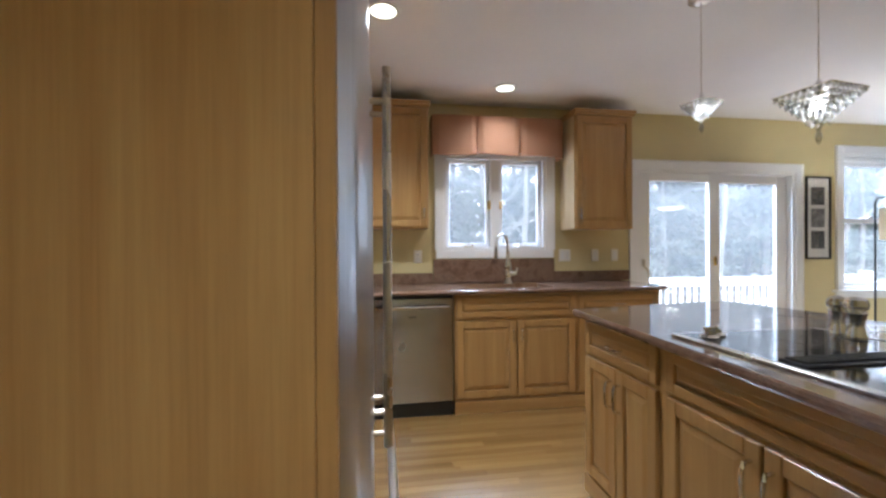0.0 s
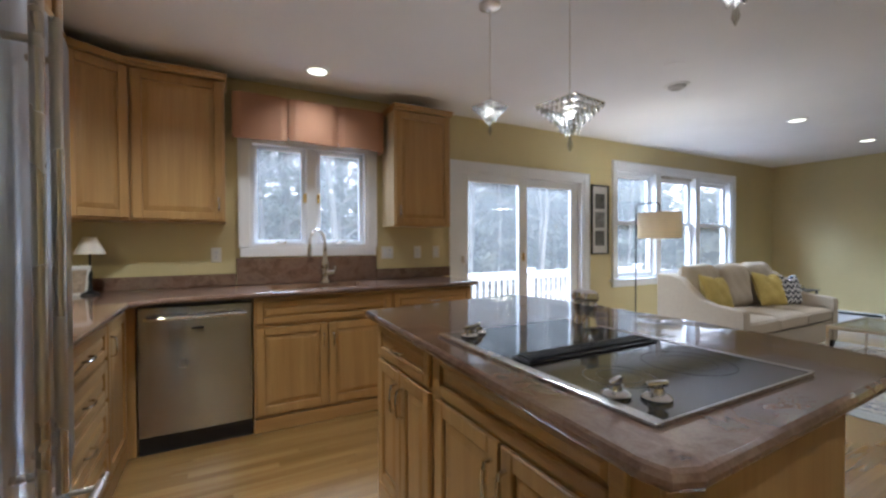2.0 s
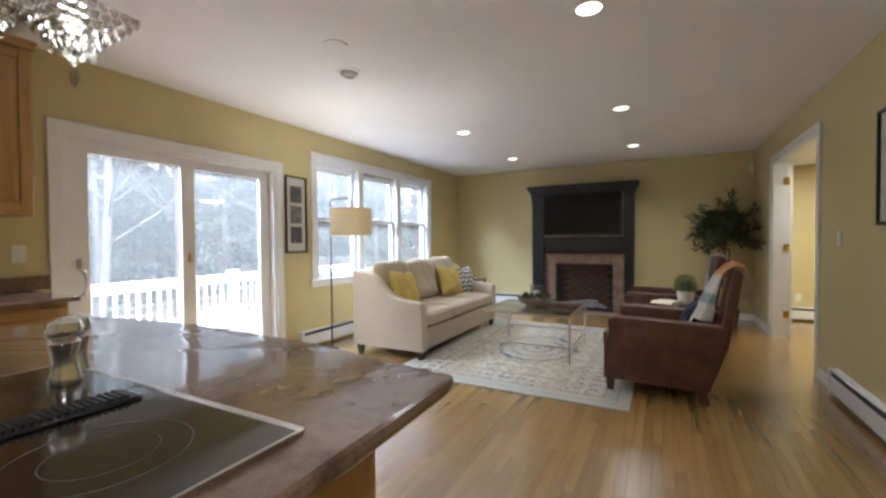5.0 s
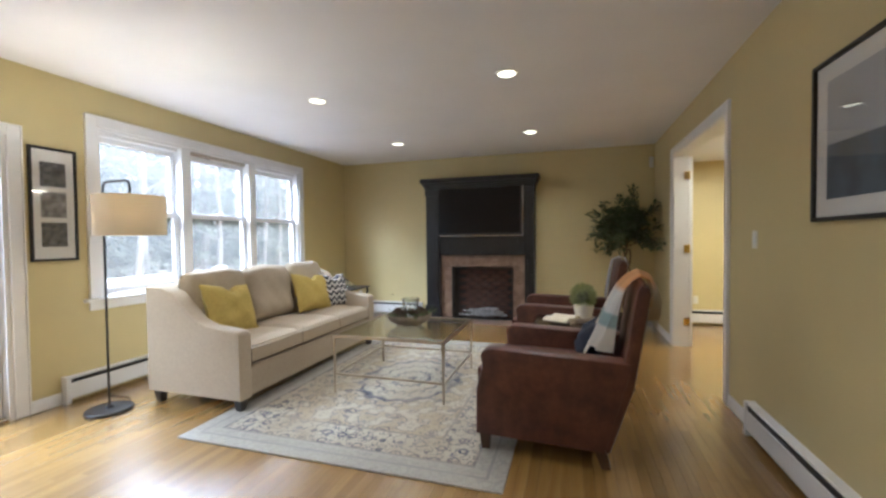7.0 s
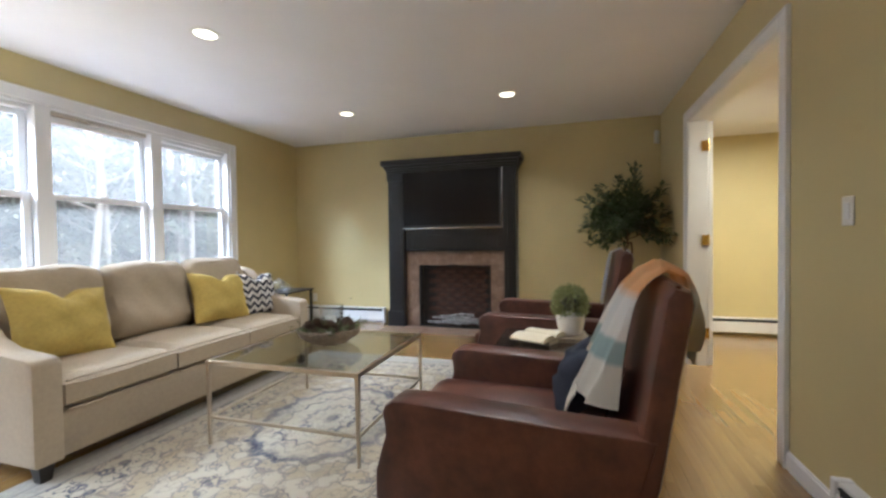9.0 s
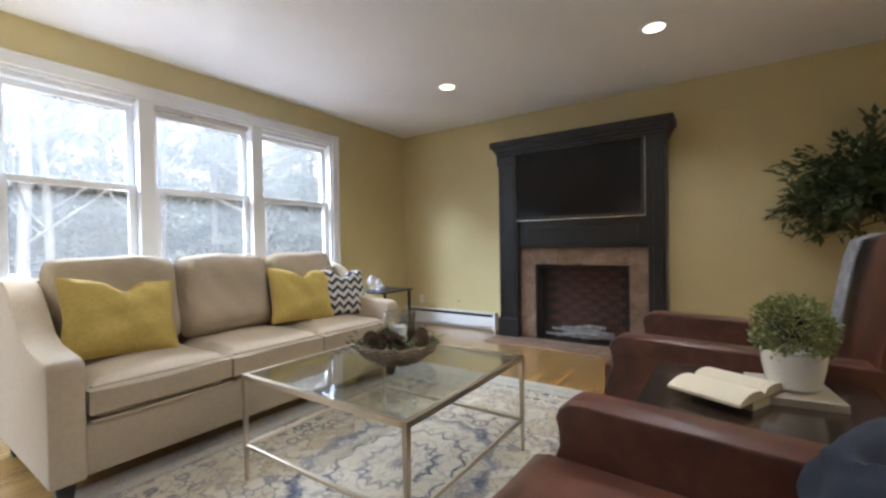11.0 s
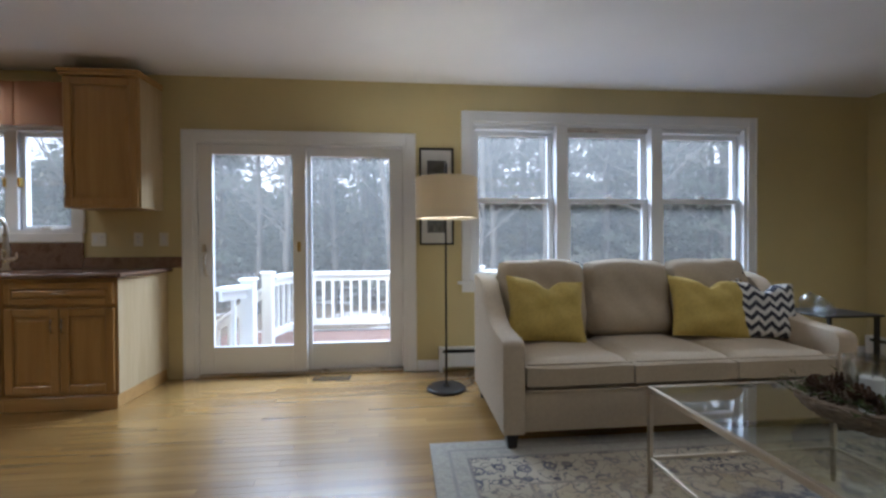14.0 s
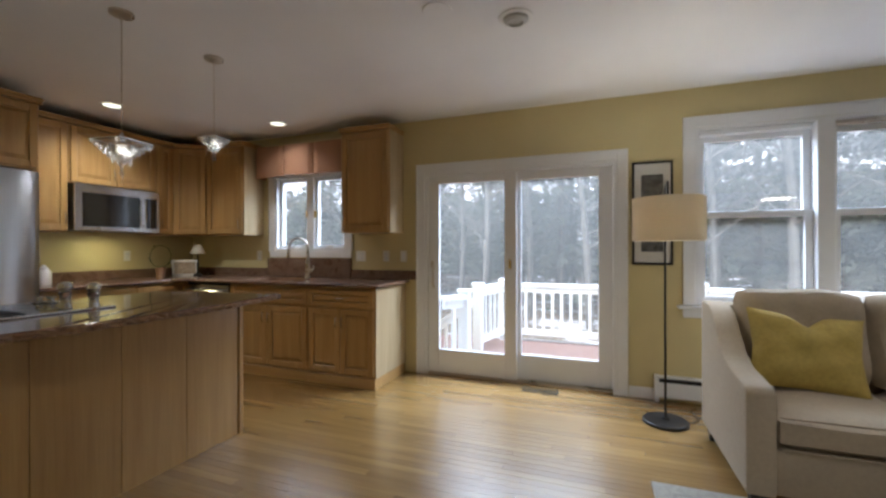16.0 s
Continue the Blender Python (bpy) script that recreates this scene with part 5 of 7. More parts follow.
for fx, fy in ((SX0 + 0.06, SY0 + 0.05), (SX1 - 0.06, SY0 + 0.05), (SX0 + 0.06, SY1 - 0.07), (SX1 - 0.06, SY1 - 0.07)):
    bm = bmesh.new()
    zb = 0.012 if fy < 2.44 else 0.0
    vs = box(bm, fx - 0.036, fx + 0.036, fy - 0.036, fy + 0.036, zb, 0.10)
    for v in vs:
        if v.co.z < 0.05:
            v.co.x, v.co.y = fx + (v.co.x - fx) * 0.65, fy + (v.co.y - fy) * 0.65
    part("foot", bm, M_FOOT, sofa, "black tapered foot")

throw_pillow("throw_pillow", "mustard yellow throw pillow leaning on the sofa", M_YELLOW, pose(5.225, 2.76, 0.505, -20, 6, 4), 0.56, 0.44, 0.17, 1)
throw_pillow("throw_pillow", "mustard yellow throw pillow beside the chevron ones", M_YELLOW, pose(6.385, 2.76, 0.505, -20, 5, -6), 0.54, 0.43, 0.16, 2)


def chevron_mat():
    m, n, l, b = node_mat("chevron_cloth")
    tc = n.new("ShaderNodeTexCoord")
    sep = n.new("ShaderNodeSeparateXYZ")
    l.new(tc.outputs["Object"], sep.inputs[0])
    tri = n.new("ShaderNodeMath")
    tri.operation = "PINGPONG"
    tri.inputs[1].default_value = 0.042
    l.new(sep.outputs["X"], tri.inputs[0])
    su = n.new("ShaderNodeMath")
    l.new(tri.outputs[0], su.inputs[0])
    l.new(sep.outputs["Z"], su.inputs[1])
    pp = n.new("ShaderNodeMath")
    pp.operation = "PINGPONG"
    pp.inputs[1].default_value = 0.034
    l.new(su.outputs[0], pp.inputs[0])
    gt = n.new("ShaderNodeMath")
    gt.operation = "GREATER_THAN"
    gt.inputs[1].default_value = 0.017
    l.new(pp.outputs[0], gt.inputs[0])
    col = ramp(n, l, gt.outputs[0], [(0.0, (0.62, 0.60, 0.57)), (1.0, (0.035, 0.035, 0.05))])
    l.new(col, b.inputs["Base Color"])
    b.inputs["Roughness"].default_value = 0.9
    weave = noise_node(n, l, coords(n, l), 420, 2)
    bump(n, l, b, weave.outputs["Fac"], 0.3)
    return m


M_CHEV = chevron_mat()
throw_pillow("throw_pillow", "navy and white chevron throw pillow against the sofa arm", M_CHEV, pose(6.765, 2.72, 0.50, -18, 3, -12), 0.42, 0.40, 0.13, 3)
throw_pillow("throw_pillow", "second navy and white chevron pillow tucked behind", M_CHEV, pose(6.625, 2.90, 0.52, -14, -4, -4), 0.42, 0.43, 0.12, 4)

# ---- coffee table ----
ct = thing("coffee_table", "square glass coffee table with a thin champagne metal frame", "coffee table")
TX0, TX1, TY0, TY1, TZ = 5.395, 6.35, 0.95, 1.93, 0.503
for x in (TX0 + 0.012, TX1 - 0.012):
    for yv in (TY0 + 0.012, TY1 - 0.012):
        bm = bmesh.new()
        vs = box(bm, x - 0.011, x + 0.011, yv - 0.011, yv + 0.011, 0.012, TZ - 0.024, 0.0)
        for v in vs:
            if v.co.z < 0.05:
                v.co.x, v.co.y = x + (v.co.x - x) * 0.6, yv + (v.co.y - yv) * 0.6
        part("leg", bm, M_CHAMP, ct)
for a in ((TX0, TX1, TY0, TY0 + 0.024), (TX0, TX1, TY1 - 0.024, TY1), (TX0, TX0 + 0.024, TY0 + 0.024, TY1 - 0.024), (TX1 - 0.024, TX1, TY0 + 0.024, TY1 - 0.024)):
    one_box("top_rail", M_CHAMP, ct, *a, TZ - 0.024, TZ, bevel=0.002)
for a in ((TX0 + 0.023, TX1 - 0.023, TY0 + 0.004, TY0 + 0.02), (TX0 + 0.023, TX1 - 0.023, TY1 - 0.02, TY1 - 0.004), (TX0 + 0.004, TX0 + 0.02, TY0 + 0.023, TY1 - 0.023), (TX1 - 0.02, TX1 - 0.004, TY0 + 0.023, TY1 - 0.023)):
    one_box("stretcher", M_CHAMP, ct, *a, 0.165, 0.181, bevel=0.002)
gl = one_box("glass_top", M_CLEAR, ct, TX0 + 0.025, TX1 - 0.025, TY0 + 0.025, TY1 - 0.025, TZ - 0.011, TZ - 0.003)
gl.visible_shadow = False

# ---- bowl with pine cones and a candle ----
M_TWIG = paint("woven_twig", (0.19, 0.145, 0.10), 0.8, 0.3, 90, 0.6, blotch=25)
M_CONE = paint("pine_cone_scale", (0.075, 0.038, 0.020), 0.7, 0.3, 120, 0.3, blotch=40)
M_SPRIG = paint("cedar_sprig", (0.085, 0.105, 0.035), 0.7, 0.3, 200, 0.2)
BX, BY = 5.94, 1.455
bowl = thing("twig_bowl", "round woven twig bowl on the glass table", "bowl", pose(BX, BY, TZ))
for k in range(9):
    z, r = 0.008 + 0.085 * k / 8, 0.105 + 0.095 * math.sin(math.pi / 2 * k / 8)
    for j in range(2):
        pts = [((r + 0.006 * math.sin(9 * a + k * 2 + j * 3)) * math.cos(a), (r + 0.006 * math.sin(9 * a + k * 2 + j * 3)) * math.sin(a), z + 0.005 * math.sin(7 * a + k + 2 * j)) for a in [2 * math.pi * i / 26 for i in range(27)]]
        bm = bmesh.new()
        tube(bm, pts, 0.0065, 5)
        part("twig", bm, M_TWIG, bowl)
bm = bmesh.new()
lathe(bm, 0, 0, [(0.06, 0.0), (0.105, 0.004), (0.16, 0.05), (0.155, 0.052), (0.09, 0.012)], 24)
part("liner", bm, M_TWIG, bowl)
rc = random.Random(11)


def pine_cone(x, yv, z, s, tilt):
    c = thing("pine_cone", "open brown pine cone lying in the twig bowl", "pine cone", pose(x, yv, z, tilt, rc.uniform(-60, 60), rc.uniform(0, 360)), "pine cones")
    bm = bmesh.new()
    for k in range(60):
        u = k / 60
        a = k * 2.39996
        rr = s * 0.42 * math.sin(math.pi * (0.12 + 0.85 * u)) ** 0.8
        zz = s * (u - 0.5)
        d = Vector((math.cos(a), math.sin(a), 0.45))
        side = Vector((-math.sin(a), math.cos(a), 0)) * s * 0.11
        p = Vector((math.cos(a) * rr * 0.3, math.sin(a) * rr * 0.3, zz))
        q = p + d * rr * 0.75
        vs = [bm.verts.new(c_) for c_ in (p - side * 0.5, p + side * 0.5, q + side, q + Vector((0, 0, s * 0.05)), q - side)]
        bm.faces.new(vs)
    part("cone_body", bm, M_CONE, c)


for k in range(7):
    a = k * 0.9 + 2.2
    pine_cone(BX + 0.135 * math.cos(a), BY + 0.135 * math.sin(a), TZ + 0.112, 0.085, rc.uniform(30, 90))
pine_cone(BX - 0.09, BY - 0.06, TZ + 0.135, 0.08, 70)
spr = thing("cedar_sprigs", "green cedar sprigs tucked between the pine cones", "greenery", pose(BX, BY, TZ + 0.075))
bm = bmesh.new()
for k in range(44):
    a = rc.uniform(0, 6.28)
    r0 = rc.uniform(0.09, 0.17)
    p = Vector((r0 * math.cos(a), r0 * math.sin(a), 0.02))
    d = Vector((math.cos(a) + rc.uniform(-0.6, 0.6), math.sin(a) + rc.uniform(-0.6, 0.6), rc.uniform(0.0, 0.7))).normalized()
    for j in range(9):
        q = p + d * 0.0125 * j
        e = Vector((rc.uniform(-1, 1), rc.uniform(-1, 1), rc.uniform(-0.3, 1))).normalized() * 0.024
        s = d.cross(e).normalized() * 0.0035
        bm.faces.new([bm.verts.new(c_) for c_ in (q - s, q + s, q + e + d * 0.01)])
part("needles", bm, M_SPRIG, spr)
hl = thing("candle_holder", "clear glass hurricane candle holder", "candle holder", pose(BX + 0.015, BY - 0.005, TZ + 0.014))
bm = bmesh.new()
lathe(bm, 0, 0, [(0.05, 0.0), (0.062, 0.02), (0.072, 0.11), (0.083, 0.228), (0.079, 0.230), (0.069, 0.11), (0.058, 0.022), (0.045, 0.006)], 28)
M_BLOWN = pane_glass("blown_glass", (0.93, 0.95, 0.95), 0.12, 0.9, 2.0)
g2 = part("glass", bm, M_BLOWN, hl, "", True)
g2.visible_shadow = False
cd = thing("candle", "white pillar candle in the glass holder", "candle", pose(BX + 0.015, BY - 0.005, TZ + 0.022))
bm = bmesh.new()
lathe(bm, 0, 0, [(0.035, 0), (0.035, 0.148), (0.031, 0.152), (0.01, 0.148)], 20)
part("wax", bm, M_WHITE, cd, "", True)
bm = bmesh.new()
rod(bm, (0, 0, 0.147), (0.002, 0, 0.162), 0.0015)
part("wick", bm, M_BLACK, cd)


# ---- leather armchairs ----
def armchair(m, label):
    """Local axes: x across (0..0.8), y forward, z up."""
    c = thing("armchair", label, "armchair", m, "leather armchairs")
    W = 0.80
    for x0 in (0.0, W - 0.13):
        bm = bmesh.new()
        prof = [(-0.285, 0.10), (-0.42, 0.585), (0.30, 0.60), (0.345, 0.595), (0.372, 0.578), (0.383, 0.552), (0.374, 0.515), (0.372, 0.48), (0.388, 0.43), (0.408, 0.36), (0.41, 0.10)]
        prism(bm, prof, x0, x0 + 0.13, 0.012, 0)
        part("arm", bm, M_LEATHER, c, "", True)
    bm = bmesh.new()
    prism(bm, [(-0.21, 0.10), (-0.37, 0.55), (-0.435, 0.955), (-0.455, 0.985), (-0.495, 0.975), (-0.502, 0.94), (-0.425, 0.45), (-0.31, 0.10)], 0.005, W - 0.005, 0.02, 0)
    part("backrest", bm, M_LEATHER, c, "", True)
    bm = bmesh.new()
    box(bm, 0.131, W - 0.131, -0.24, 0.385, 0.10, 0.30, 0.012, 2)
    part("seat_frame", bm, M_LEATHER, c, "", True)
    bm = bmesh.new()
    cushion(bm, 0.133, W - 0.133, -0.30, 0.44, 0.302, 0.47, 0.02, 12, 5)
    part("seat_cushion", bm, M_LEATHER, c, "", True)
    bm = bmesh.new()
    tube(bm, [(0.02, -0.465, 0.982), (W / 2, -0.465, 0.986), (W - 0.02, -0.465, 0.982)], 0.007, 6)
    part("piping", bm, M_LEATHER, c)
    for fx, fy in ((0.065, 0.365), (W - 0.065, 0.365), (0.065, -0.26), (W - 0.065, -0.26)):
        bm = bmesh.new()
        vs = box(bm, fx - 0.032, fx + 0.032, fy - 0.032, fy + 0.032, 0.0, 0.101)
        for v in vs:
            if v.co.z < 0.05:
                v.co.x, v.co.y = fx + (v.co.x - fx) * 0.7, fy + (v.co.y - fy) * 0.7 - (0.03 if fy < 0 else 0)
        part("leg", bm, M_LEGWOOD, c, "dark brown wooden leg")
    return c


CHAIR_SIZE = Matrix.Diagonal((1.04, 1.05, 1.045, 1.0))
M_LEGWOOD = wood("walnut_leg", (0.06, 0.03, 0.015), (0.11, 0.055, 0.03), 2, 0.35)
ch1 = armchair(pose(4.77, 0.14, 0.013, 0, 0, -4) @ CHAIR_SIZE, "oxblood leather armchair with a plaid throw over its back")
ch2 = copy_thing(ch1, pose(6.27, 0.10, 0.013, 0, 0, -2) @ CHAIR_SIZE)
tagged(ch2, "matching oxblood leather armchair beyond the side table")


# plaid throw over the first chair's back
def throw_mat():
    m, n, l, b = node_mat("plaid_throw_wool")
    tc = n.new("ShaderNodeTexCoord")
    sep = n.new("ShaderNodeSeparateXYZ")
    l.new(tc.outputs["UV"], sep.inputs[0])
    w = ramp(n, l, sep.outputs["Y"], [(0.0, (0.74, 0.70, 0.62)), (0.12, (0.76, 0.72, 0.64)), (0.135, (0.34, 0.44, 0.44)), (0.19, (0.36, 0.46, 0.46)), (0.205, (0.76, 0.74, 0.70)), (0.33, (0.72, 0.71, 0.68)), (0.37, (0.74, 0.43, 0.20)), (0.64, (0.76, 0.46, 0.22)), (0.72, (0.68, 0.62, 0.50)), (1.0, (0.66, 0.52, 0.35))])
    st = ramp(n, l, sep.outputs["X"], [(0.0, (1, 1, 1)), (0.30, (1, 1, 1)), (0.33, (0.86, 0.87, 0.88)), (0.42, (0.86, 0.87, 0.88)), (0.45, (1, 1, 1)), (0.75, (1, 0.97, 0.9)), (0.78, (0.85, 0.66, 0.45)), (1.0, (0.85, 0.66, 0.45))])
    l.new(mix_rgb(n, l, w, st, 0.8), b.inputs["Base Color"])
    b.inputs["Roughness"].default_value = 0.95
    fz_ = noise_node(n, l, coords(n, l), 330, 3)
    bump(n, l, b, fz_.outputs["Fac"], 0.35, 0.002)
    return m


thr = thing("throw_blanket", "fringed cream, orange and teal plaid wool throw over the armchair back", "blanket", ch1.matrix_basis.copy())
path = [(-0.22, 0.59), (-0.262, 0.68), (-0.303, 0.78), (-0.343, 0.87), (-0.38, 0.945), (-0.415, 0.985), (-0.46, 1.005), (-0.512, 0.99), (-0.537, 0.93), (-0.55, 0.87), (-0.552, 0.81), (-0.542, 0.77)]
bm = bmesh.new()
uvl = bm.loops.layers.uv.new("UVMap")
hug = [(-0.345, 0.59), (-0.365, 0.68), (-0.383, 0.78), (-0.40, 0.87), (-0.412, 0.945), (-0.438, 0.975), (-0.465, 0.992), (-0.497, 0.985), (-0.512, 0.93), (-0.504, 0.87), (-0.494, 0.81), (-0.488, 0.77)]
nx = 26
grid = []
for i in range(len(path) * 2 - 1):
    a, b = path[i // 2], path[min(i // 2 + 1, len(path) - 1)]
    py, pz = ((a[0] + b[0]) / 2, (a[1] + b[1]) / 2) if i % 2 else a
    v_ = i / (len(path) * 2 - 2)
    row_ = []
    for k in range(nx + 1):
        u = k / nx
        x = 0.17 + 0.05 * min(1.0, u / 0.35) + 0.52 * max(0.0, u - 0.2) * (1 - 0.22 * math.sin(math.pi * v_)) + 0.05 * v_ + 0.008 * math.sin(i * 0.6 + 4 * u)
        fold = 0.016 * math.sin(u * 17 + 1.2 * math.sin(v_ * 4)) + 0.006 * math.sin(u * 41 + i * 0.4)
        front_ = 1 if v_ < 0.5 else -1
        top_ = math.exp(-((v_ - 0.53) / 0.12) ** 2)
        c0, c1 = hug[i // 2], hug[min(i // 2 + 1, len(hug) - 1)]
        hy, hz = ((c0[0] + c1[0]) / 2, (c0[1] + c1[1]) / 2) if i % 2 else c0
        wrap = math.sin(min(1.0, u / 0.35) * math.pi / 2)
        qy, qz = hy + (py - hy) * wrap, hz + (pz - hz) * wrap
        row_.append((bm.verts.new((x, qy + front_ * (0.016 + fold) * (1 - top_), qz + (0.018 + fold) * top_)), (u, v_)))
    grid.append(row_)
for a, b in zip(grid, grid[1:]):
    for k in range(nx):
        q = (a[k], a[k + 1], b[k + 1], b[k])
        f = bm.faces.new([p[0] for p in q])
        for lp, p in zip(f.loops, q):
            lp[uvl].uv = p[1]
bmesh.ops.solidify(bm, geom=bm.faces[:], thickness=0.016)
M_THROW = throw_mat()
part("cloth", bm, M_THROW, thr, "", True)
M_FRINGE = paint("throw_fringe", (0.66, 0.62, 0.54), 0.95, 0.1)
for fy, fz0, slope in ((-0.20, 0.60, 0.03), (-0.56, 0.775, 0.01)):
    bm = bmesh.new()
    for k in range(22):
        x = 0.25 + 0.40 * k / 21 + (0.05 if fz0 > 0.7 else 0)
        tube(bm, [(x, fy, fz0), (x + 0.003, fy + slope * 0.5, fz0 - 0.025), (x + 0.006 * math.sin(k), fy + slope, fz0 - 0.06)], 0.0042, 4)
    part("fringe", bm, M_FRINGE, thr)
throw_pillow("throw_pillow", "dark navy throw pillow on the leather armchair", M_NAVY, ch1.matrix_basis @ pose(0.56, -0.14, 0.445, 28, 0, 0), 0.40, 0.28, 0.16, 6)
throw_pillow("throw_pillow", "dark navy throw pillow on the far armchair", M_NAVY, ch2.matrix_basis @ pose(0.40, -0.13, 0.475, 20, 0, 0), 0.40, 0.26, 0.15, 7)
M_STRIPE = paint("grey_white_knit", (0.52, 0.53, 0.56), 0.9, 0.25, 300, 0.6, blotch=22)
b2 = thing("throw_blanket", "grey and white knitted throw on the far armchair back", "blanket", ch2.matrix_basis.copy())
bm = bmesh.new()
grid = []
for i, (py, pz) in enumerate([(-0.375, 0.62), (-0.388, 0.7), (-0.405, 0.8), (-0.42, 0.9), (-0.435, 0.965), (-0.468, 0.992), (-0.51, 0.98), (-0.53, 0.92)]):
    grid.append([bm.verts.new((0.42 + 0.26 * k / 8 + 0.015 * math.sin(i), py + (0.022 + 0.008 * math.sin(k * 1.9 + i * 0.5)) * (1 if i < 5 else -0.4), pz + 0.006)) for k in range(9)])
for a, b in zip(grid, grid[1:]):
    for k in range(8):
        bm.faces.new((a[k], a[k + 1], b[k + 1], b[k]))
bmesh.ops.solidify(bm, geom=bm.faces[:], thickness=0.01)
part("cloth", bm, M_STRIPE, b2, "", True)

# ---- side table between the chairs ----
M_DARKWOOD = wood("dark_table_wood", (0.018, 0.012, 0.010), (0.045, 0.028, 0.02), 0, 0.18, 0.1, 0.4)
SZ = 0.60
stb = thing("side_table", "dark polished wood side table between the armchairs", "side table", pose(5.64, -0.30, 0.0))
one_box("tabletop", M_DARKWOOD, stb, 0.0, 0.58, 0.0, 0.62, SZ - 0.03, SZ, bevel=0.008, seg=2)
one_box("apron", M_DARKWOOD, stb, 0.04, 0.54, 0.04, 0.58, SZ - 0.10, SZ - 0.031, bevel=0.003)
for fx in (0.06, 0.52):
    for fy in (0.06, 0.56):
        bm = bmesh.new()
        rod(bm, (fx, fy, 0.012 if fy > 0.5 else 0.0), (fx, fy, SZ - 0.10), 0.012, 0.02, 10)
        part("leg", bm, M_DARKWOOD, stb, "", True)
one_box("lower_shelf", M_DARKWOOD, stb, 0.06, 0.52, 0.06, 0.56, 0.16, 0.178, bevel=0.003)
M_PAPER = paint("book_paper", (0.66, 0.60, 0.46), 0.8, 0.05, 300, 0.2)
M_COVER = paint("book_cover", (0.36, 0.31, 0.24), 0.5, 0.08)


def closed_book(m, w, d, h, label):
    k = thing("book", label, "book", m)
    one_box("pages", M_PAPER, k, 0.004, w - 0.002, 0.003, d - 0.003, 0.003, h - 0.003)
    bm = bmesh.new()
    box(bm, 0, w, 0, d, 0.0, 0.003)
    box(bm, 0, w, 0, d, h - 0.003, h)
    box(bm, 0, 0.0035, 0, d, 0.003, h - 0.003)
    part("cover", bm, M_COVER, k)


closed_book(pose(5.80, 0.03, SZ, 0, 0, -28), 0.24, 0.17, 0.026, "tan hardcover book lying under the open book")
closed_book(pose(5.915, -0.19, SZ, 0, 0, 8), 0.25, 0.20, 0.022, "tan hardcover book under the potted plant")
ob_ = thing("open_book", "open book with cream pages on the side table", "book", pose(5.90, 0.09, SZ + 0.027, 0, 0, -25))
for sgn in (1, -1):
    bm = bmesh.new()
    prof = [(0.0, 0.0), (0.0, 0.008)] + [(sgn * 0.145 * k / 8, 0.008 + 0.020 * math.sin(math.pi * min(1, k / 8 * 0.9 + 0.12)) ** 0.8) for k in range(1, 9)] + [(sgn * 0.145, 0.0)]
    prism(bm, prof, -0.10, 0.10, 0, 1)
    part("page_block", bm, M_PAPER, ob_)
pp = thing("potted_plant", "clipped green ball plant in a white ceramic pot", "plant", pose(6.02, -0.08, SZ + 0.023))
bm = bmesh.new()
lathe(bm, 0, 0, [(0.055, 0), (0.066, 0.01), (0.078, 0.07), (0.083, 0.115), (0.079, 0.118), (0.074, 0.10)], 28)
part("pot", bm, M_WHITE, pp, "white ceramic pot", True)
M_BOX = paint("boxwood_leaf", (0.24, 0.26, 0.095), 0.55, 0.4, 200, 0.1, blotch=60)
bm = bmesh.new()
rb = random.Random(21)
for k in range(2600):
    z = rb.uniform(-0.75, 1)
    a = rb.uniform(0, 6.2832)
    s = math.sqrt(1 - z * z)
    d = Vector((s * math.cos(a), s * math.sin(a), z))
    p = d * rb.uniform(0.068, 0.108) * (1 + 0.08 * math.sin(6 * a) * math.sin(5 * z)) + Vector((0, 0, 0.178))
    p.z = p.z if p.z > 0.10 else 0.10 + rb.uniform(0, 0.02)
    t1 = (d + Vector((rb.uniform(-1, 1), rb.uniform(-1, 1), rb.uniform(-1, 1))) * 0.7).normalized() * rb.uniform(0.010, 0.017)
    s1 = t1.cross(Vector((rb.uniform(-1, 1), rb.uniform(-1, 1), rb.uniform(-1, 1)))).normalized() * 0.005
    bm.faces.new([bm.verts.new(c_) for c_ in (p, p + t1 * 0.5 + s1, p + t1, p + t1 * 0.5 - s1)])
part("foliage", bm, M_BOX, pp)

# ---- C-shaped end table and glass floats ----
et = thing("end_table", "slim dark metal end table beside the sofa", "side table", pose(7.52, 3.0, 0.0))
one_box("tabletop", M_IRON, et, -0.24, 0.24, -0.20, 0.20, 0.615, 0.63, bevel=0.003)
for a in ((0.21, 0.17), (0.21, -0.17)):
    one_box("post", M_IRON, et, a[0] - 0.012, a[0] + 0.012, a[1] - 0.012, a[1] + 0.012, 0.02, 0.614)
one_box("foot_frame", M_IRON, et, -0.20, 0.222, -0.182, 0.182, 0.0, 0.019, bevel=0.003)
for k, (gx, gy, gr) in enumerate(((7.335, 2.96, 0.072), (7.47, 3.0, 0.05), (7.40, 2.87, 0.036))):
    gb = thing("glass_float", "clear blown glass ball on the end table", "ornament", pose(gx + 0.02, gy + 0.02, 0.63), "glass floats")
    bm = bmesh.new()
    bmesh.ops.create_uvsphere(bm, u_segments=20, v_segments=14, radius=gr, matrix=Matrix.Translation((0, 0, gr)))
    g3 = part("ball", bm, M_BLOWN, gb, "", True)
    bm = bmesh.new()
    lathe(bm, 0, 0, [(0.010, gr * 1.96), (0.013, gr * 2.05), (0.008, gr * 2.15)], 10)
    part("stopper", bm, M_CHROME, gb, "", True)

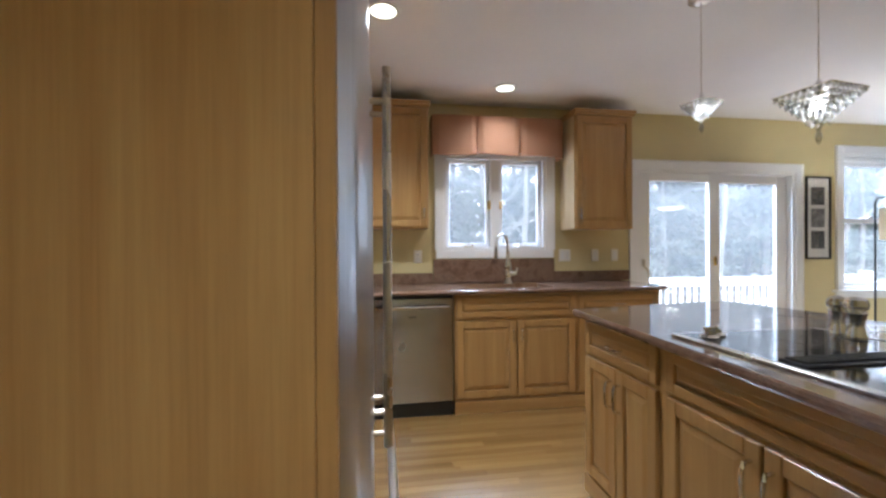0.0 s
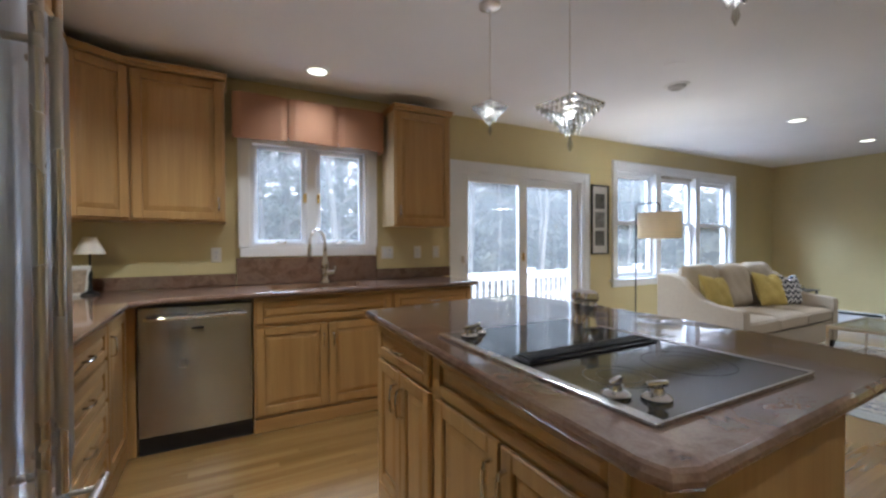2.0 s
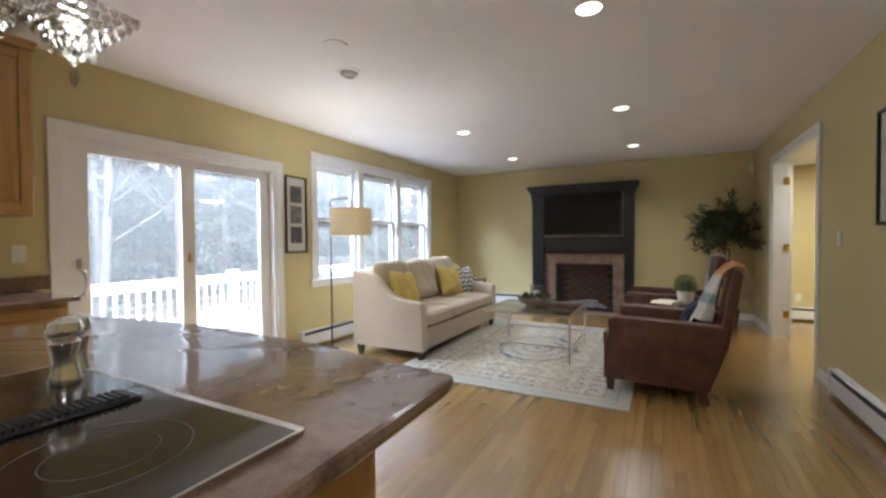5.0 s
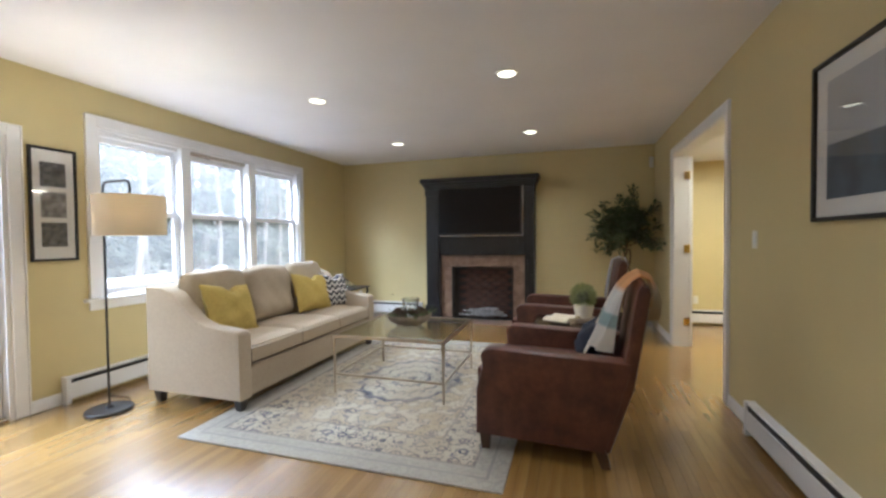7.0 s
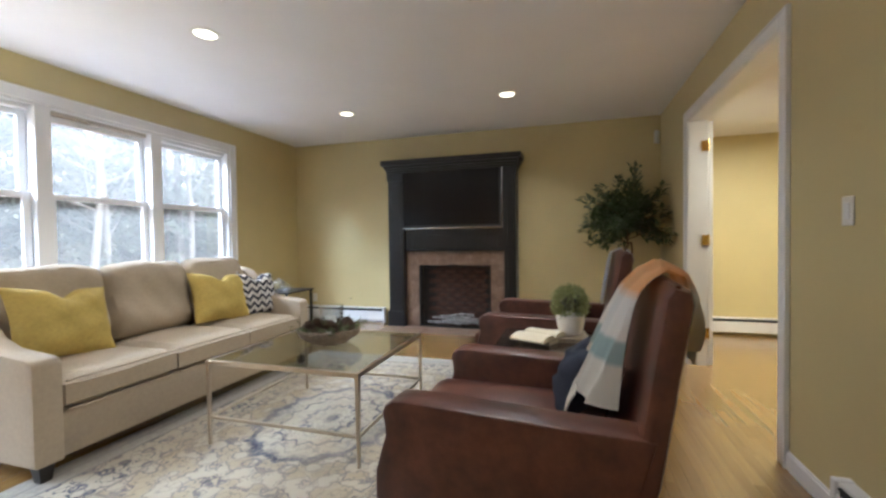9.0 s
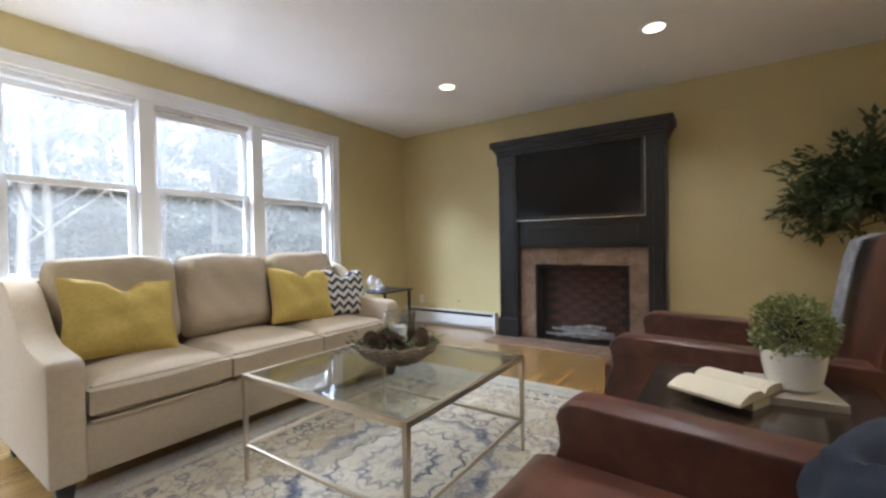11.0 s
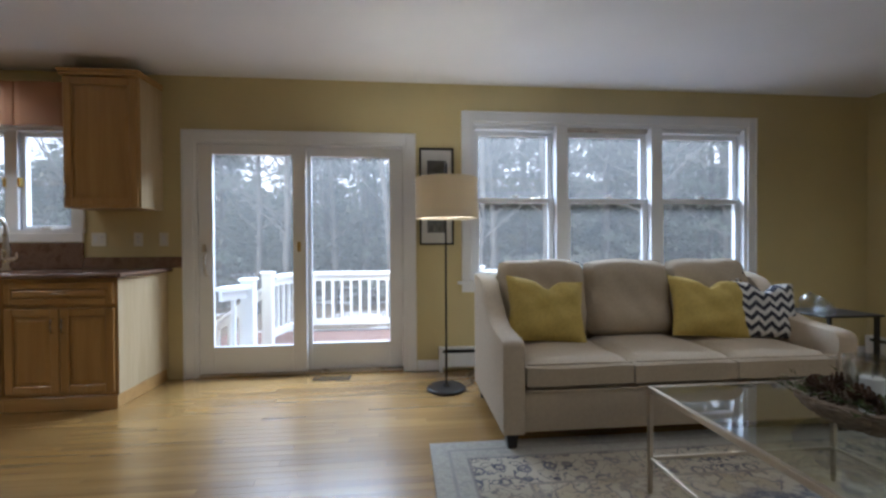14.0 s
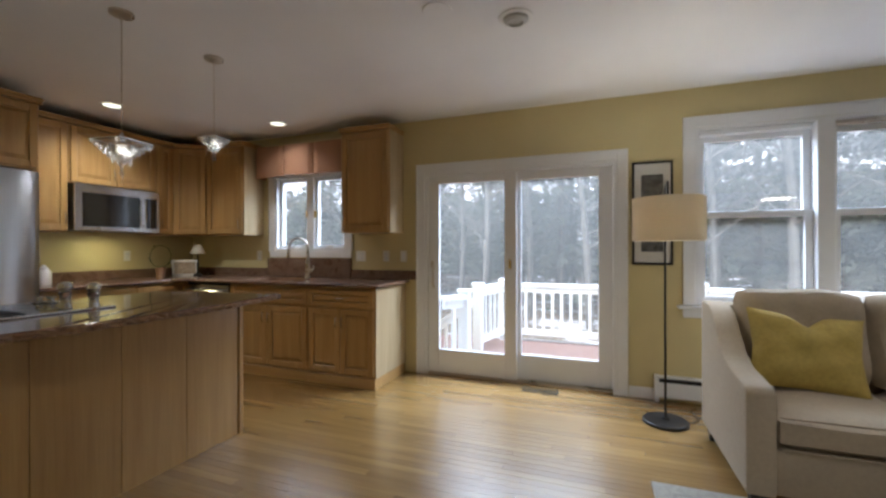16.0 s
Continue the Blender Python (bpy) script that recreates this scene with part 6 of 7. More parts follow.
# ---- floor lamp ----
LX, LY, SXC, SYC = 4.62, 3.41, 4.595, 3.095
fl = thing("floor_lamp", "arched dark metal floor lamp with a cream drum shade, lit", "floor lamp")
bm = bmesh.new()
lathe(bm, LX, LY, [(0.155, 0.0), (0.155, 0.018), (0.145, 0.026), (0.03, 0.030), (0.02, 0.045)], 36)
part("base", bm, M_IRON, fl, "", True)
bm = bmesh.new()
away = Vector((SXC - LX, SYC - LY, 0))
reach = away.length
away = away / reach


def on_arm(d, z):
    return (LX + away.x * d, LY + away.y * d, z)


arc = [on_arm(0, 0.03), on_arm(0, 0.8), on_arm(0, 1.64)] + [on_arm(0.05 * (1 - math.cos(a)), 1.70 + 0.05 * math.sin(a)) for a in [math.pi / 2 * k / 5 for k in range(6)]]
arc += [on_arm(reach - 0.05 * (1 - math.sin(a)), 1.70 + 0.05 * math.cos(a)) for a in [math.pi / 2 * k / 5 for k in range(6)]] + [on_arm(reach, 1.59)]
tube(bm, arc, 0.0085, 10)
part("pole", bm, M_IRON, fl, "", True)


def shade_mat():
    m, n, l, b = node_mat("cream_lamp_shade")
    v = coords(n, l)
    w = noise_node(n, l, v, 380, 2)
    col = ramp(n, l, w.outputs["Fac"], [(0.3, (0.62, 0.55, 0.42)), (0.7, (0.70, 0.63, 0.50))])
    l.new(col, b.inputs["Base Color"])
    b.inputs["Roughness"].default_value = 0.9
    tl_ = n.new("ShaderNodeBsdfTranslucent")
    l.new(col, tl_.inputs["Color"])
    mx_ = n.new("ShaderNodeMixShader")
    mx_.inputs[0].default_value = 0.2
    l.new(b.outputs[0], mx_.inputs[1])
    l.new(tl_.outputs[0], mx_.inputs[2])
    l.new(mx_.outputs[0], n["Material Output"].inputs["Surface"])
    bump(n, l, b, w.outputs["Fac"], 0.3)
    return m


bm = bmesh.new()
n = 40
for r, flip in ((0.222, 1), (0.219, -1)):
    lo = [bm.verts.new((SXC + r * math.cos(2 * math.pi * k / n), SYC + r * math.sin(2 * math.pi * k / n), 1.345)) for k in range(n)]
    hi = [bm.verts.new((SXC + r * math.cos(2 * math.pi * k / n), SYC + r * math.sin(2 * math.pi * k / n), 1.632)) for k in range(n)]
    for k in range(n):
        bm.faces.new((lo[k], lo[(k + 1) % n], hi[(k + 1) % n], hi[k]))
    if flip == 1:
        l0, h0 = lo, hi
    else:
        for k in range(n):
            bm.faces.new((l0[k], lo[k], lo[(k + 1) % n], l0[(k + 1) % n]))
            bm.faces.new((h0[k], hi[k], hi[(k + 1) % n], h0[(k + 1) % n]))
part("shade", bm, shade_mat(), fl, "cream linen drum shade", True)
bm = bmesh.new()
lathe(bm, SXC, SYC, [(0.19, 1.375), (0.19, 1.378), (0.03, 1.378)], 32)
part("diffuser", bm, glow("shade_diffuser", (1.0, 0.86, 0.6), 0.9), fl, "glowing white diffuser disc")
bm = bmesh.new()
tube(bm, [(LX + 0.14, LY + 0.02, 0.006), (LX + 0.2, LY + 0.06, 0.006), (LX + 0.24, LY + 0.14, 0.006), (LX + 0.22, LY + 0.3, 0.006), (LX + 0.28, LY + 0.42, 0.006)], 0.004, 6)
part("cord", bm, M_BLACK, fl)


# ---- baseboard heaters ----
def heater(m, length, label):
    """Local: x along the wall, wall at y = 0, facing -y."""
    h = thing("baseboard_heater", label, "heater", m, "baseboard heaters")
    bm = bmesh.new()
    prism(bm, [(-0.004, 0.03), (-0.004, 0.215), (-0.055, 0.213), (-0.062, 0.205), (-0.012, 0.196), (-0.012, 0.03)], 0.03, length - 0.03, 0, 0)
    part("back_plate", bm, M_HEAT, h)
    one_box("front_cover", M_HEAT, h, 0.03, length - 0.03, -0.066, -0.060, 0.04, 0.168, bevel=0.002)
    # black strip and solid core imitate the shade in the slot below the hood
    one_box("slot_shade_strip", M_BLACK, h, 0.03, length - 0.03, -0.062, -0.040, 0.186, 0.192)
    one_box("slot_shade_fill", M_BLACK, h, 0.03, length - 0.03, -0.055, -0.013, 0.05, 0.184)
    for x in (0.0, length - 0.035):
        one_box("end_cap", M_HEAT, h, x, x + 0.035, -0.070, -0.002, 0.0, 0.22, bevel=0.004)
    return h


heater(pose(4.60, NORTH, 0), 3.30, "white enamel baseboard heater under the windows")
heater(pose(EAST, 3.88, 0, 0, 0, -90), 1.43, "white enamel baseboard heater beside the fireplace")
heater(pose(5.53, SOUTH, 0, 0, 0, 180), 4.6, "white enamel baseboard heater along the long wall")
heater(pose(9.27, -1.30, 0, 0, 0, -90), 2.5, "white enamel baseboard heater in the hall")

# ---- pictures ----
M_FRAMEB = paint("black_frame", (0.016, 0.014, 0.013), 0.35, 0.1)
M_MAT = paint("mat_board", (0.72, 0.71, 0.68), 0.8, 0.02, 300, 0.1)
M_PHOTO = [paint("photo_grey_a", (0.12, 0.12, 0.12), 0.5, 0.7, 100, 0.0, blotch=28), paint("photo_grey_b", (0.22, 0.22, 0.22), 0.5, 0.6, 100, 0.0, blotch=22)]
M_PICGLASS = pane_glass("picture_glass", (1, 1, 1), 0.03, 0.7, 4.5)


def framed(name, label, m, w, h, prints, border=0.018, mat_=True):
    """Local: wall at y = 0, facing -y, x and z from the centre."""
    p = thing(name, label, "picture", m)
    bm = bmesh.new()
    box(bm, -w / 2, -w / 2 + border, -0.026, -0.002, -h / 2, h / 2, 0.002)
    box(bm, w / 2 - border, w / 2, -0.026, -0.002, -h / 2, h / 2, 0.002)
    box(bm, -w / 2 + border, w / 2 - border, -0.026, -0.002, -h / 2, -h / 2 + border, 0.002)
    box(bm, -w / 2 + border, w / 2 - border, -0.026, -0.002, h / 2 - border, h / 2, 0.002)
    part("frame", bm, M_FRAMEB, p)
    one_box("mat", M_MAT, p, -w / 2 + border, w / 2 - border, -0.010, -0.003, -h / 2 + border, h / 2 - border)
    for x0, x1, z0, z1, mt in prints:
        one_box("print", mt, p, x0, x1, -0.0115, -0.0102, z0, z1)
    g = one_box("glazing", M_PICGLASS, p, -w / 2 + border, w / 2 - border, -0.0165, -0.0150, -h / 2 + border, h / 2 - border)
    g.visible_shadow = False
    return p


framed("framed_photos", "tall black frame with three stacked grey photographs", pose(4.589, NORTH, 1.596), 0.315, 0.885,
       [(-0.085, 0.085, 0.14, 0.33, M_PHOTO[0]), (-0.085, 0.085, -0.10, 0.10, M_PHOTO[1]), (-0.085, 0.085, -0.33, -0.14, M_PHOTO[0])])
M_ART_SKY = paint("print_pale_sky", (0.42, 0.44, 0.47), 0.6, 0.10, 90, 0.0, blotch=4)
M_ART_DARK = paint("print_slate_hills", (0.11, 0.135, 0.17), 0.6, 0.30, 90, 0.0, blotch=7)
big = framed("framed_print", "large black framed landscape print with a wide white mat", pose(4.38, SOUTH, 1.73, 0, 0, 180), 0.95, 0.74,
             [(-0.37, 0.37, -0.02, 0.27, M_ART_SKY), (-0.37, 0.37, -0.27, -0.021, M_ART_DARK)], 0.02)

# ---- fireplace ----
fp = thing("fireplace", "black painted fireplace mantel with slate tile surround", "fireplace")
Y0, Y1 = 0.53, 2.30
for a, b in ((Y0 + 0.02, 0.70), (2.06, Y1 - 0.02)):
    bm = bmesh.new()
    box(bm, 8.74, EAST - 0.004, a, b, 0.0, 2.09, 0.004)
    pl = part("pilaster", bm, M_MANTEL, fp)
    one_box("plinth_block", M_MANTEL, pl, 8.715, 8.739, a - 0.018, b + 0.018, 0.0, 0.22, bevel=0.006)
    one_box("capital", M_MANTEL, pl, 8.72, 8.739, a - 0.012, b + 0.012, 1.98, 2.085, bevel=0.006)
    for z0, z1 in ((0.26, 1.06), (1.12, 1.94)):
        bm = bmesh.new()
        box(bm, 8.73, 8.739, a + 0.03, a + 0.045, z0, z1, 0.002)
        box(bm, 8.73, 8.739, b - 0.045, b - 0.03, z0, z1, 0.002)
        box(bm, 8.73, 8.739, a + 0.045, b - 0.045, z0, z0 + 0.015, 0.002)
        box(bm, 8.73, 8.739, a + 0.045, b - 0.045, z1 - 0.015, z1, 0.002)
        part("panel_moulding", bm, M_MANTEL, pl)
one_box("frieze", M_MANTEL, fp, 8.80, EAST - 0.004, 0.70, 2.06, 1.03, 2.09, bevel=0.003)
bm = bmesh.new()
for a in ((0.80, 1.96, 1.085, 1.10), (0.80, 1.96, 1.24, 1.255), (0.80, 0.815, 1.10, 1.24), (1.945, 1.96, 1.10, 1.24)):
    box(bm, 8.79, 8.80, *a, 0.002)
box(bm, 8.77, 8.80, 0.70, 2.06, 1.032, 1.055, 0.004)
part("frieze_moulding", bm, M_MANTEL, fp)
for d, z0, z1 in ((0.02, 2.09, 2.12), (0.035, 2.12, 2.15), (0.055, 2.15, 2.185), (0.085, 2.185, 2.255)):
    one_box("cornice_moulding", M_MANTEL, fp, 8.75 - d, EAST - 0.004, Y0 - d * 0.9 + 0.02, Y1 + d * 0.9 - 0.02, z0, z1, bevel=0.005)
bm = bmesh.new()
box(bm, 8.835, 8.85, 0.702, 0.89, 0.0, 0.84)
box(bm, 8.835, 8.85, 1.87, 2.058, 0.0, 0.84)
box(bm, 8.835, 8.85, 0.702, 2.058, 0.84, 1.028)
gr = part("surround", bm, M_GROUT, fp)
for k in range(3):
    a = 0.705 + k * 0.4508
    one_box("tile", M_TILE, gr, 8.823, 8.834, a, a + 0.448, 0.845, 1.026, bevel=0.003)
for a in (0.705, 1.873):
    for k in range(2):
        one_box("tile", M_TILE, gr, 8.823, 8.834, a, a + 0.182, 0.02 + k * 0.412, 0.429 + k * 0.412, bevel=0.003)
M_BRICKD = paint("sooty_brick", (0.095, 0.045, 0.032), 0.9, 0.4, 90, 0.6, blotch=14)
M_SOOT = paint("sooty_mortar", (0.04, 0.032, 0.028), 0.95, 0.2)
fb = thing("firebox", "sooty brick firebox with a dark hearth", "firebox")
bm = bmesh.new()
box(bm, EAST - 0.005, EAST + 0.02, 0.89, 1.87, 0.0, 0.84)
box(bm, 8.851, EAST - 0.005, 0.86, 0.889, 0.0, 0.84)
box(bm, 8.851, EAST - 0.005, 1.871, 1.90, 0.0, 0.84)
box(bm, 8.851, EAST - 0.005, 0.86, 1.90, 0.841, 0.86)
mort = part("masonry", bm, M_SOOT, fb)
bk = bpy.data.meshes.new("firebrick")
bm = bmesh.new()
box(bm, -0.006, 0.0, 0, 0.192, 0, 0.056, 0.003)
bm.to_mesh(bk)
bm.free()
bk.materials.append(M_BRICKD)
for r_ in range(13):
    for c_ in range(5):
        yy = 0.893 + c_ * 0.2 - (0.1 if r_ % 2 else 0)
        if yy < 0.885 or yy + 0.19 > 1.88:
            continue
        o = new("firebrick", bk)
        o.location = (EAST - 0.0055, yy, 0.01 + r_ * 0.064)
        o.parent = mort
hearth = thing("hearth", "flush slate tile hearth in front of the fireplace", "hearth")
one_box("bed", M_GROUT, hearth, 8.40, 8.822, 0.52, 2.32, 0.0005, 0.006)
for k in range(6):
    for j in range(2):
        one_box("tile", M_TILE, hearth, 8.402 + j * 0.209, 8.607 + j * 0.209, 0.523 + k * 0.2995, 0.818 + k * 0.2995, 0.006, 0.014, bevel=0.003)
M_BIRCH = paint("pale_birch_log", (0.36, 0.35, 0.34), 0.8, 0.35, 60, 0.4, blotch=18)
for k, (a, b, r) in enumerate((((8.93, 1.06, 0.10), (8.94, 1.72, 0.12), 0.035), ((8.90, 1.14, 0.17), (8.95, 1.62, 0.14), 0.03), ((8.92, 1.2, 0.08), (8.89, 1.78, 0.065), 0.035), ((8.94, 1.0, 0.06), (8.9, 1.5, 0.055), 0.03))):
    lg = thing("log", "pale birch log lying in the firebox", "log", None, "birch logs")
    bm = bmesh.new()
    a, b = Vector(a), Vector(b)
    tube(bm, [a, a.lerp(b, 0.35) + Vector((0, 0, 0.012)), a.lerp(b, 0.7) - Vector((0, 0, 0.008)), b], [r * 0.7, r * 0.75, r * 0.6, r * 0.4], 10)
    part("bark", bm, M_BIRCH, lg, "", True)
gt = thing("log_grate", "black iron log grate in the firebox", "grate")
bm = bmesh.new()
for k in range(5):
    yy = 1.1 + k * 0.14
    rod(bm, (8.87, yy, 0.028), (8.985, yy, 0.028), 0.006, None, 6)
rod(bm, (8.88, 1.08, 0.02), (8.88, 1.68, 0.02), 0.006, None, 6)
for yy in (1.12, 1.64):
    rod(bm, (8.9, yy, 0.0), (8.9, yy, 0.028), 0.006, None, 6)
part("bars", bm, M_IRON, gt)
scn = thing("fire_screen", "black mesh fire screen with an arched top handle", "fire screen")
bm = bmesh.new()
for a in ((0.90, 0.918, 0.014, 0.83), (1.842, 1.86, 0.014, 0.83)):
    box(bm, 8.788, 8.802, *a, 0.002)
box(bm, 8.788, 8.802, 0.918, 1.842, 0.014, 0.03)
box(bm, 8.788, 8.802, 0.918, 1.842, 0.814, 0.83)
tube(bm, [(8.79, 1.30, 0.83), (8.785, 1.33, 0.848), (8.785, 1.38, 0.856), (8.785, 1.43, 0.848), (8.79, 1.46, 0.83)], 0.006, 6)
part("frame", bm, M_IRON, scn)
bm = bmesh.new()
for k in range(61):
    yy = 0.92 + k * 0.0152
    box(bm, 8.7945, 8.7955, yy, yy + 0.0012, 0.03, 0.814)
for k in range(51):
    zz = 0.033 + k * 0.0154
    box(bm, 8.7945, 8.7955, 0.918, 1.842, zz, zz + 0.0012)
tagged(part("wire_mesh", bm, M_IRON, scn), kind="stuff")

# ---- television ----
M_SCREEN = paint("dull_dark_screen", (0.010, 0.009, 0.010), 0.16, 0.1, 60, 0.0)
M_SCREEN.node_tree.nodes["Principled BSDF"].inputs["IOR"].default_value = 1.3
tv = thing("television", "flat television with a thin silver border on the mantel", "television")
one_box("housing", M_BLACK, tv, 8.752, 8.799, 0.73, 2.107, 1.345, 2.12, bevel=0.004)
one_box("screen", M_SCREEN, tv, 8.748, 8.7515, 0.76, 2.075, 1.375, 2.09)
bm = bmesh.new()
for a in ((0.717, 2.12, 1.33, 1.342), (0.717, 2.12, 2.123, 2.135), (0.717, 0.729, 1.342, 2.123), (2.108, 2.12, 1.342, 2.123)):
    box(bm, 8.742, 8.799, *a, 0.002)
part("bezel", bm, M_CHROME, tv, "silver bezel")

# ---- ficus ----
tree = thing("ficus_tree", "potted ficus with a braided trunk in the corner", "plant", pose(8.55, -0.71, 0.0))
bm = bmesh.new()
lathe(bm, 0, 0, [(0.12, 0), (0.15, 0.02), (0.175, 0.22), (0.165, 0.225), (0.15, 0.19)], 26)
part("pot", bm, M_IRON, tree, "dark round pot", True)
one_soil = bmesh.new()
lathe(one_soil, 0, 0, [(0.15, 0.185), (0.148, 0.195), (0.02, 0.20)], 20)
part("soil", one_soil, paint("moss_soil", (0.05, 0.045, 0.02), 0.95, 0.4, 90, 0.8), tree)
M_BARK = paint("grey_brown_bark", (0.17, 0.11, 0.07), 0.85, 0.25, 70, 0.6, blotch=20)
rt = random.Random(31)
tips = []
for j in range(3):
    bm = bmesh.new()
    pts = [(0.045 * math.cos(j * 2.09 + k * 0.75), 0.045 * math.sin(j * 2.09 + k * 0.75), 0.18 + 0.095 * k) for k in range(11)]
    tube(bm, pts, [0.02 - 0.0009 * k for k in range(11)], 8)
    part("trunk", bm, M_BARK, tree, "", True)
for j in range(40):
    a = rt.uniform(0, 6.283)
    p = Vector((0, 0, rt.uniform(1.10, 1.42)))
    L_ = rt.uniform(0.20, 0.40)
    el = rt.uniform(-0.15, 1.45)
    d = Vector((math.cos(a) * math.cos(el), math.sin(a) * math.cos(el), math.sin(el)))
    pts = [p, p + d * L_ * 0.5 + Vector((0, 0, 0.03)), p + d * L_ + Vector((0, 0, -0.02))]
    end = p + d * L_ * 1.55 + Vector((0, 0, -0.07))
    pts.append(end)
    bm = bmesh.new()
    tube(bm, pts, [0.008, 0.006, 0.004, 0.002], 5)
    tips.append((pts, d))
    part("branch", bm, M_BARK, tree)
M_FICUS = paint("ficus_leaf", (0.07, 0.10, 0.045), 0.4, 0.35, 150, 0.1, blotch=12)
bm = bmesh.new()
for pts, d in tips:
    for k in range(95):
        u = rt.uniform(0.25, 1.05) * 3
        i = min(2, int(u))
        c = pts[i].lerp(pts[i + 1], u - i) + Vector((rt.uniform(-1, 1), rt.uniform(-1, 1), rt.uniform(-1, 0.8))) * 0.07
        if c.x > 0.42 or c.y < -0.37:
            continue
        out = (d + Vector((rt.uniform(-1, 1), rt.uniform(-1, 1), rt.uniform(-1.2, 0.3)))).normalized()
        L_ = rt.uniform(0.065, 0.105)
        side = out.cross(Vector((rt.uniform(-0.4, 0.4), rt.uniform(-0.4, 0.4), 1))).normalized() * L_ * 0.24
        nrm = side.cross(out).normalized() * L_ * 0.08
        a0, a1, a2, a3 = c, c + out * L_ * 0.45 + side + nrm, c + out * L_, c + out * L_ * 0.45 - side + nrm
        mid = c + out * L_ * 0.45
        vs = [bm.verts.new(q) for q in (a0, a1, a2, a3, mid)]
        bm.faces.new((vs[0], vs[1], vs[4]))
        bm.faces.new((vs[1], vs[2], vs[4]))
        bm.faces.new((vs[2], vs[3], vs[4]))
        bm.faces.new((vs[3], vs[0], vs[4]))
part("crown", bm, M_FICUS, tree, "dark green pointed leaves")

# ---- hall door leaf, sensor, floor vent, wall stop ----
hd = tagged(new("door_2"), "white hall door folded open with brass hinges", "door", kind="structure")
one_box("door_leaf", M_TRIM, hd, 7.82, 8.64, SOUTH - 0.195, SOUTH - 0.158, 0.01, 2.215, bevel=0.002)
for z in (0.30, 1.15, 2.0):
    bm = bmesh.new()
    rod(bm, (7.810, SOUTH - 0.156, z - 0.05), (7.810, SOUTH - 0.156, z + 0.05), 0.009, None, 10)
    box(bm, 7.807, 7.8125, SOUTH - 0.150, SOUTH - 0.105, z - 0.045, z + 0.045)
    part("hinge", bm, M_BRASS, hd, "brass hinge")
sn = thing("motion_sensor_box", "small white alarm sensor high in the corner", "sensor", pose(EAST - 0.02, SOUTH + 0.06, 2.365, 0, 0, -45))
one_box("housing", M_HEAT, sn, -0.032, 0.032, -0.035, 0.0, -0.075, 0.075, bevel=0.010, seg=2)
one_box("lens", M_OUTLET, sn, -0.022, 0.022, -0.040, -0.034, -0.055, 0.0, bevel=0.003)
fv = thing("floor_vent", "bronze slotted floor register set in the oak floor", "floor vent", pose(3.50, 3.72, 0.0))
one_box("frame", M_IRON, fv, 0.0, 0.32, 0.0, 0.12, 0.0005, 0.005, bevel=0.001)
for k in range(22):
    one_box("louver", M_BRASS, fv, 0.014 + k * 0.0134, 0.020 + k * 0.0134, 0.012, 0.108, 0.005, 0.0068)
bm = bmesh.new()
rod(bm, (EAST - 0.001, 3.01, 0.33), (EAST - 0.02, 3.01, 0.33), 0.014, 0.010, 12)
tagged(make("cable_jack", bm, M_NICKEL, True), "small round metal cable jack on the wall", "wall jack")
# ---- outside: deck, ground, woods ----

def ground_mat():
    m, n, l, b = node_mat("leaf_litter_with_snow")
    v = coords(n, l)
    a, c = noise_node(n, l, v, 0.35, 6, 0.6), noise_node(n, l, v, 9.0, 5)
    col = ramp(n, l, c.outputs["Fac"], [(0.3, (0.10, 0.08, 0.05)), (0.7, (0.22, 0.18, 0.13))])
    snow = ramp(n, l, a.outputs["Fac"], [(0.53, (0, 0, 0)), (0.60, (1, 1, 1))])
    white = n.new("ShaderNodeRGB")
    white.outputs[0].default_value = (0.75, 0.77, 0.80, 1)
    l.new(mix_rgb(n, l, col, white.outputs[0], snow, "MIX"), b.inputs["Base Color"])
    b.inputs["Roughness"].default_value = 0.9
    bump(n, l, b, c.outputs["Fac"], 0.6, 0.05)
    return m


bm = bmesh.new()
gx, gy = 40, 30
gv = []
for j in range(gy + 1):
    row_ = []
    for i in range(gx + 1):
        x = -150 + 310 * i / gx
        yv = 4.2 + 150 * (j / gy) ** 1.6
        z = -1.3 + 0.25 * math.sin(x * 0.15) * math.cos(yv * 0.11) - 0.012 * max(0, yv - 8)
        row_.append(bm.verts.new((x, yv, z)))
    gv.append(row_)
for a, b in zip(gv, gv[1:]):
    for k in range(gx):
        bm.faces.new((a[k], a[k + 1], b[k + 1], b[k]))
structure("ground", bm, ground_mat(), "brown winter ground with patches of snow", "ground")

M_DECK = wood("red_brown_deck_board", (0.15, 0.075, 0.055), (0.24, 0.13, 0.095), 0, 0.6, 0.2, 0.0)
M_RAIL = paint("white_rail_paint", (0.78, 0.79, 0.80), 0.45, 0.03)
deck = thing("deck", "red-brown timber deck behind the house", "deck")
bm = bmesh.new()
for k in range(15):
    y0 = NORTH + 0.18 + k * 0.148
    x0 = 1.1 if y0 < 4.6 else 2.7
    box(bm, x0 - 0.9, 8.6, y0, y0 + 0.14, -0.13, -0.10, 0.003)
boards = part("boards", bm, M_DECK, deck)
one_box("rim_joist", M_RAIL, deck, 1.8, 8.6, 6.36, 6.40, -0.34, -0.101)
for x in (2.75, 5.0, 8.4):
    one_box("support_post", M_RAIL, deck, x, x + 0.1, 6.1, 6.2, -1.6, -0.131)


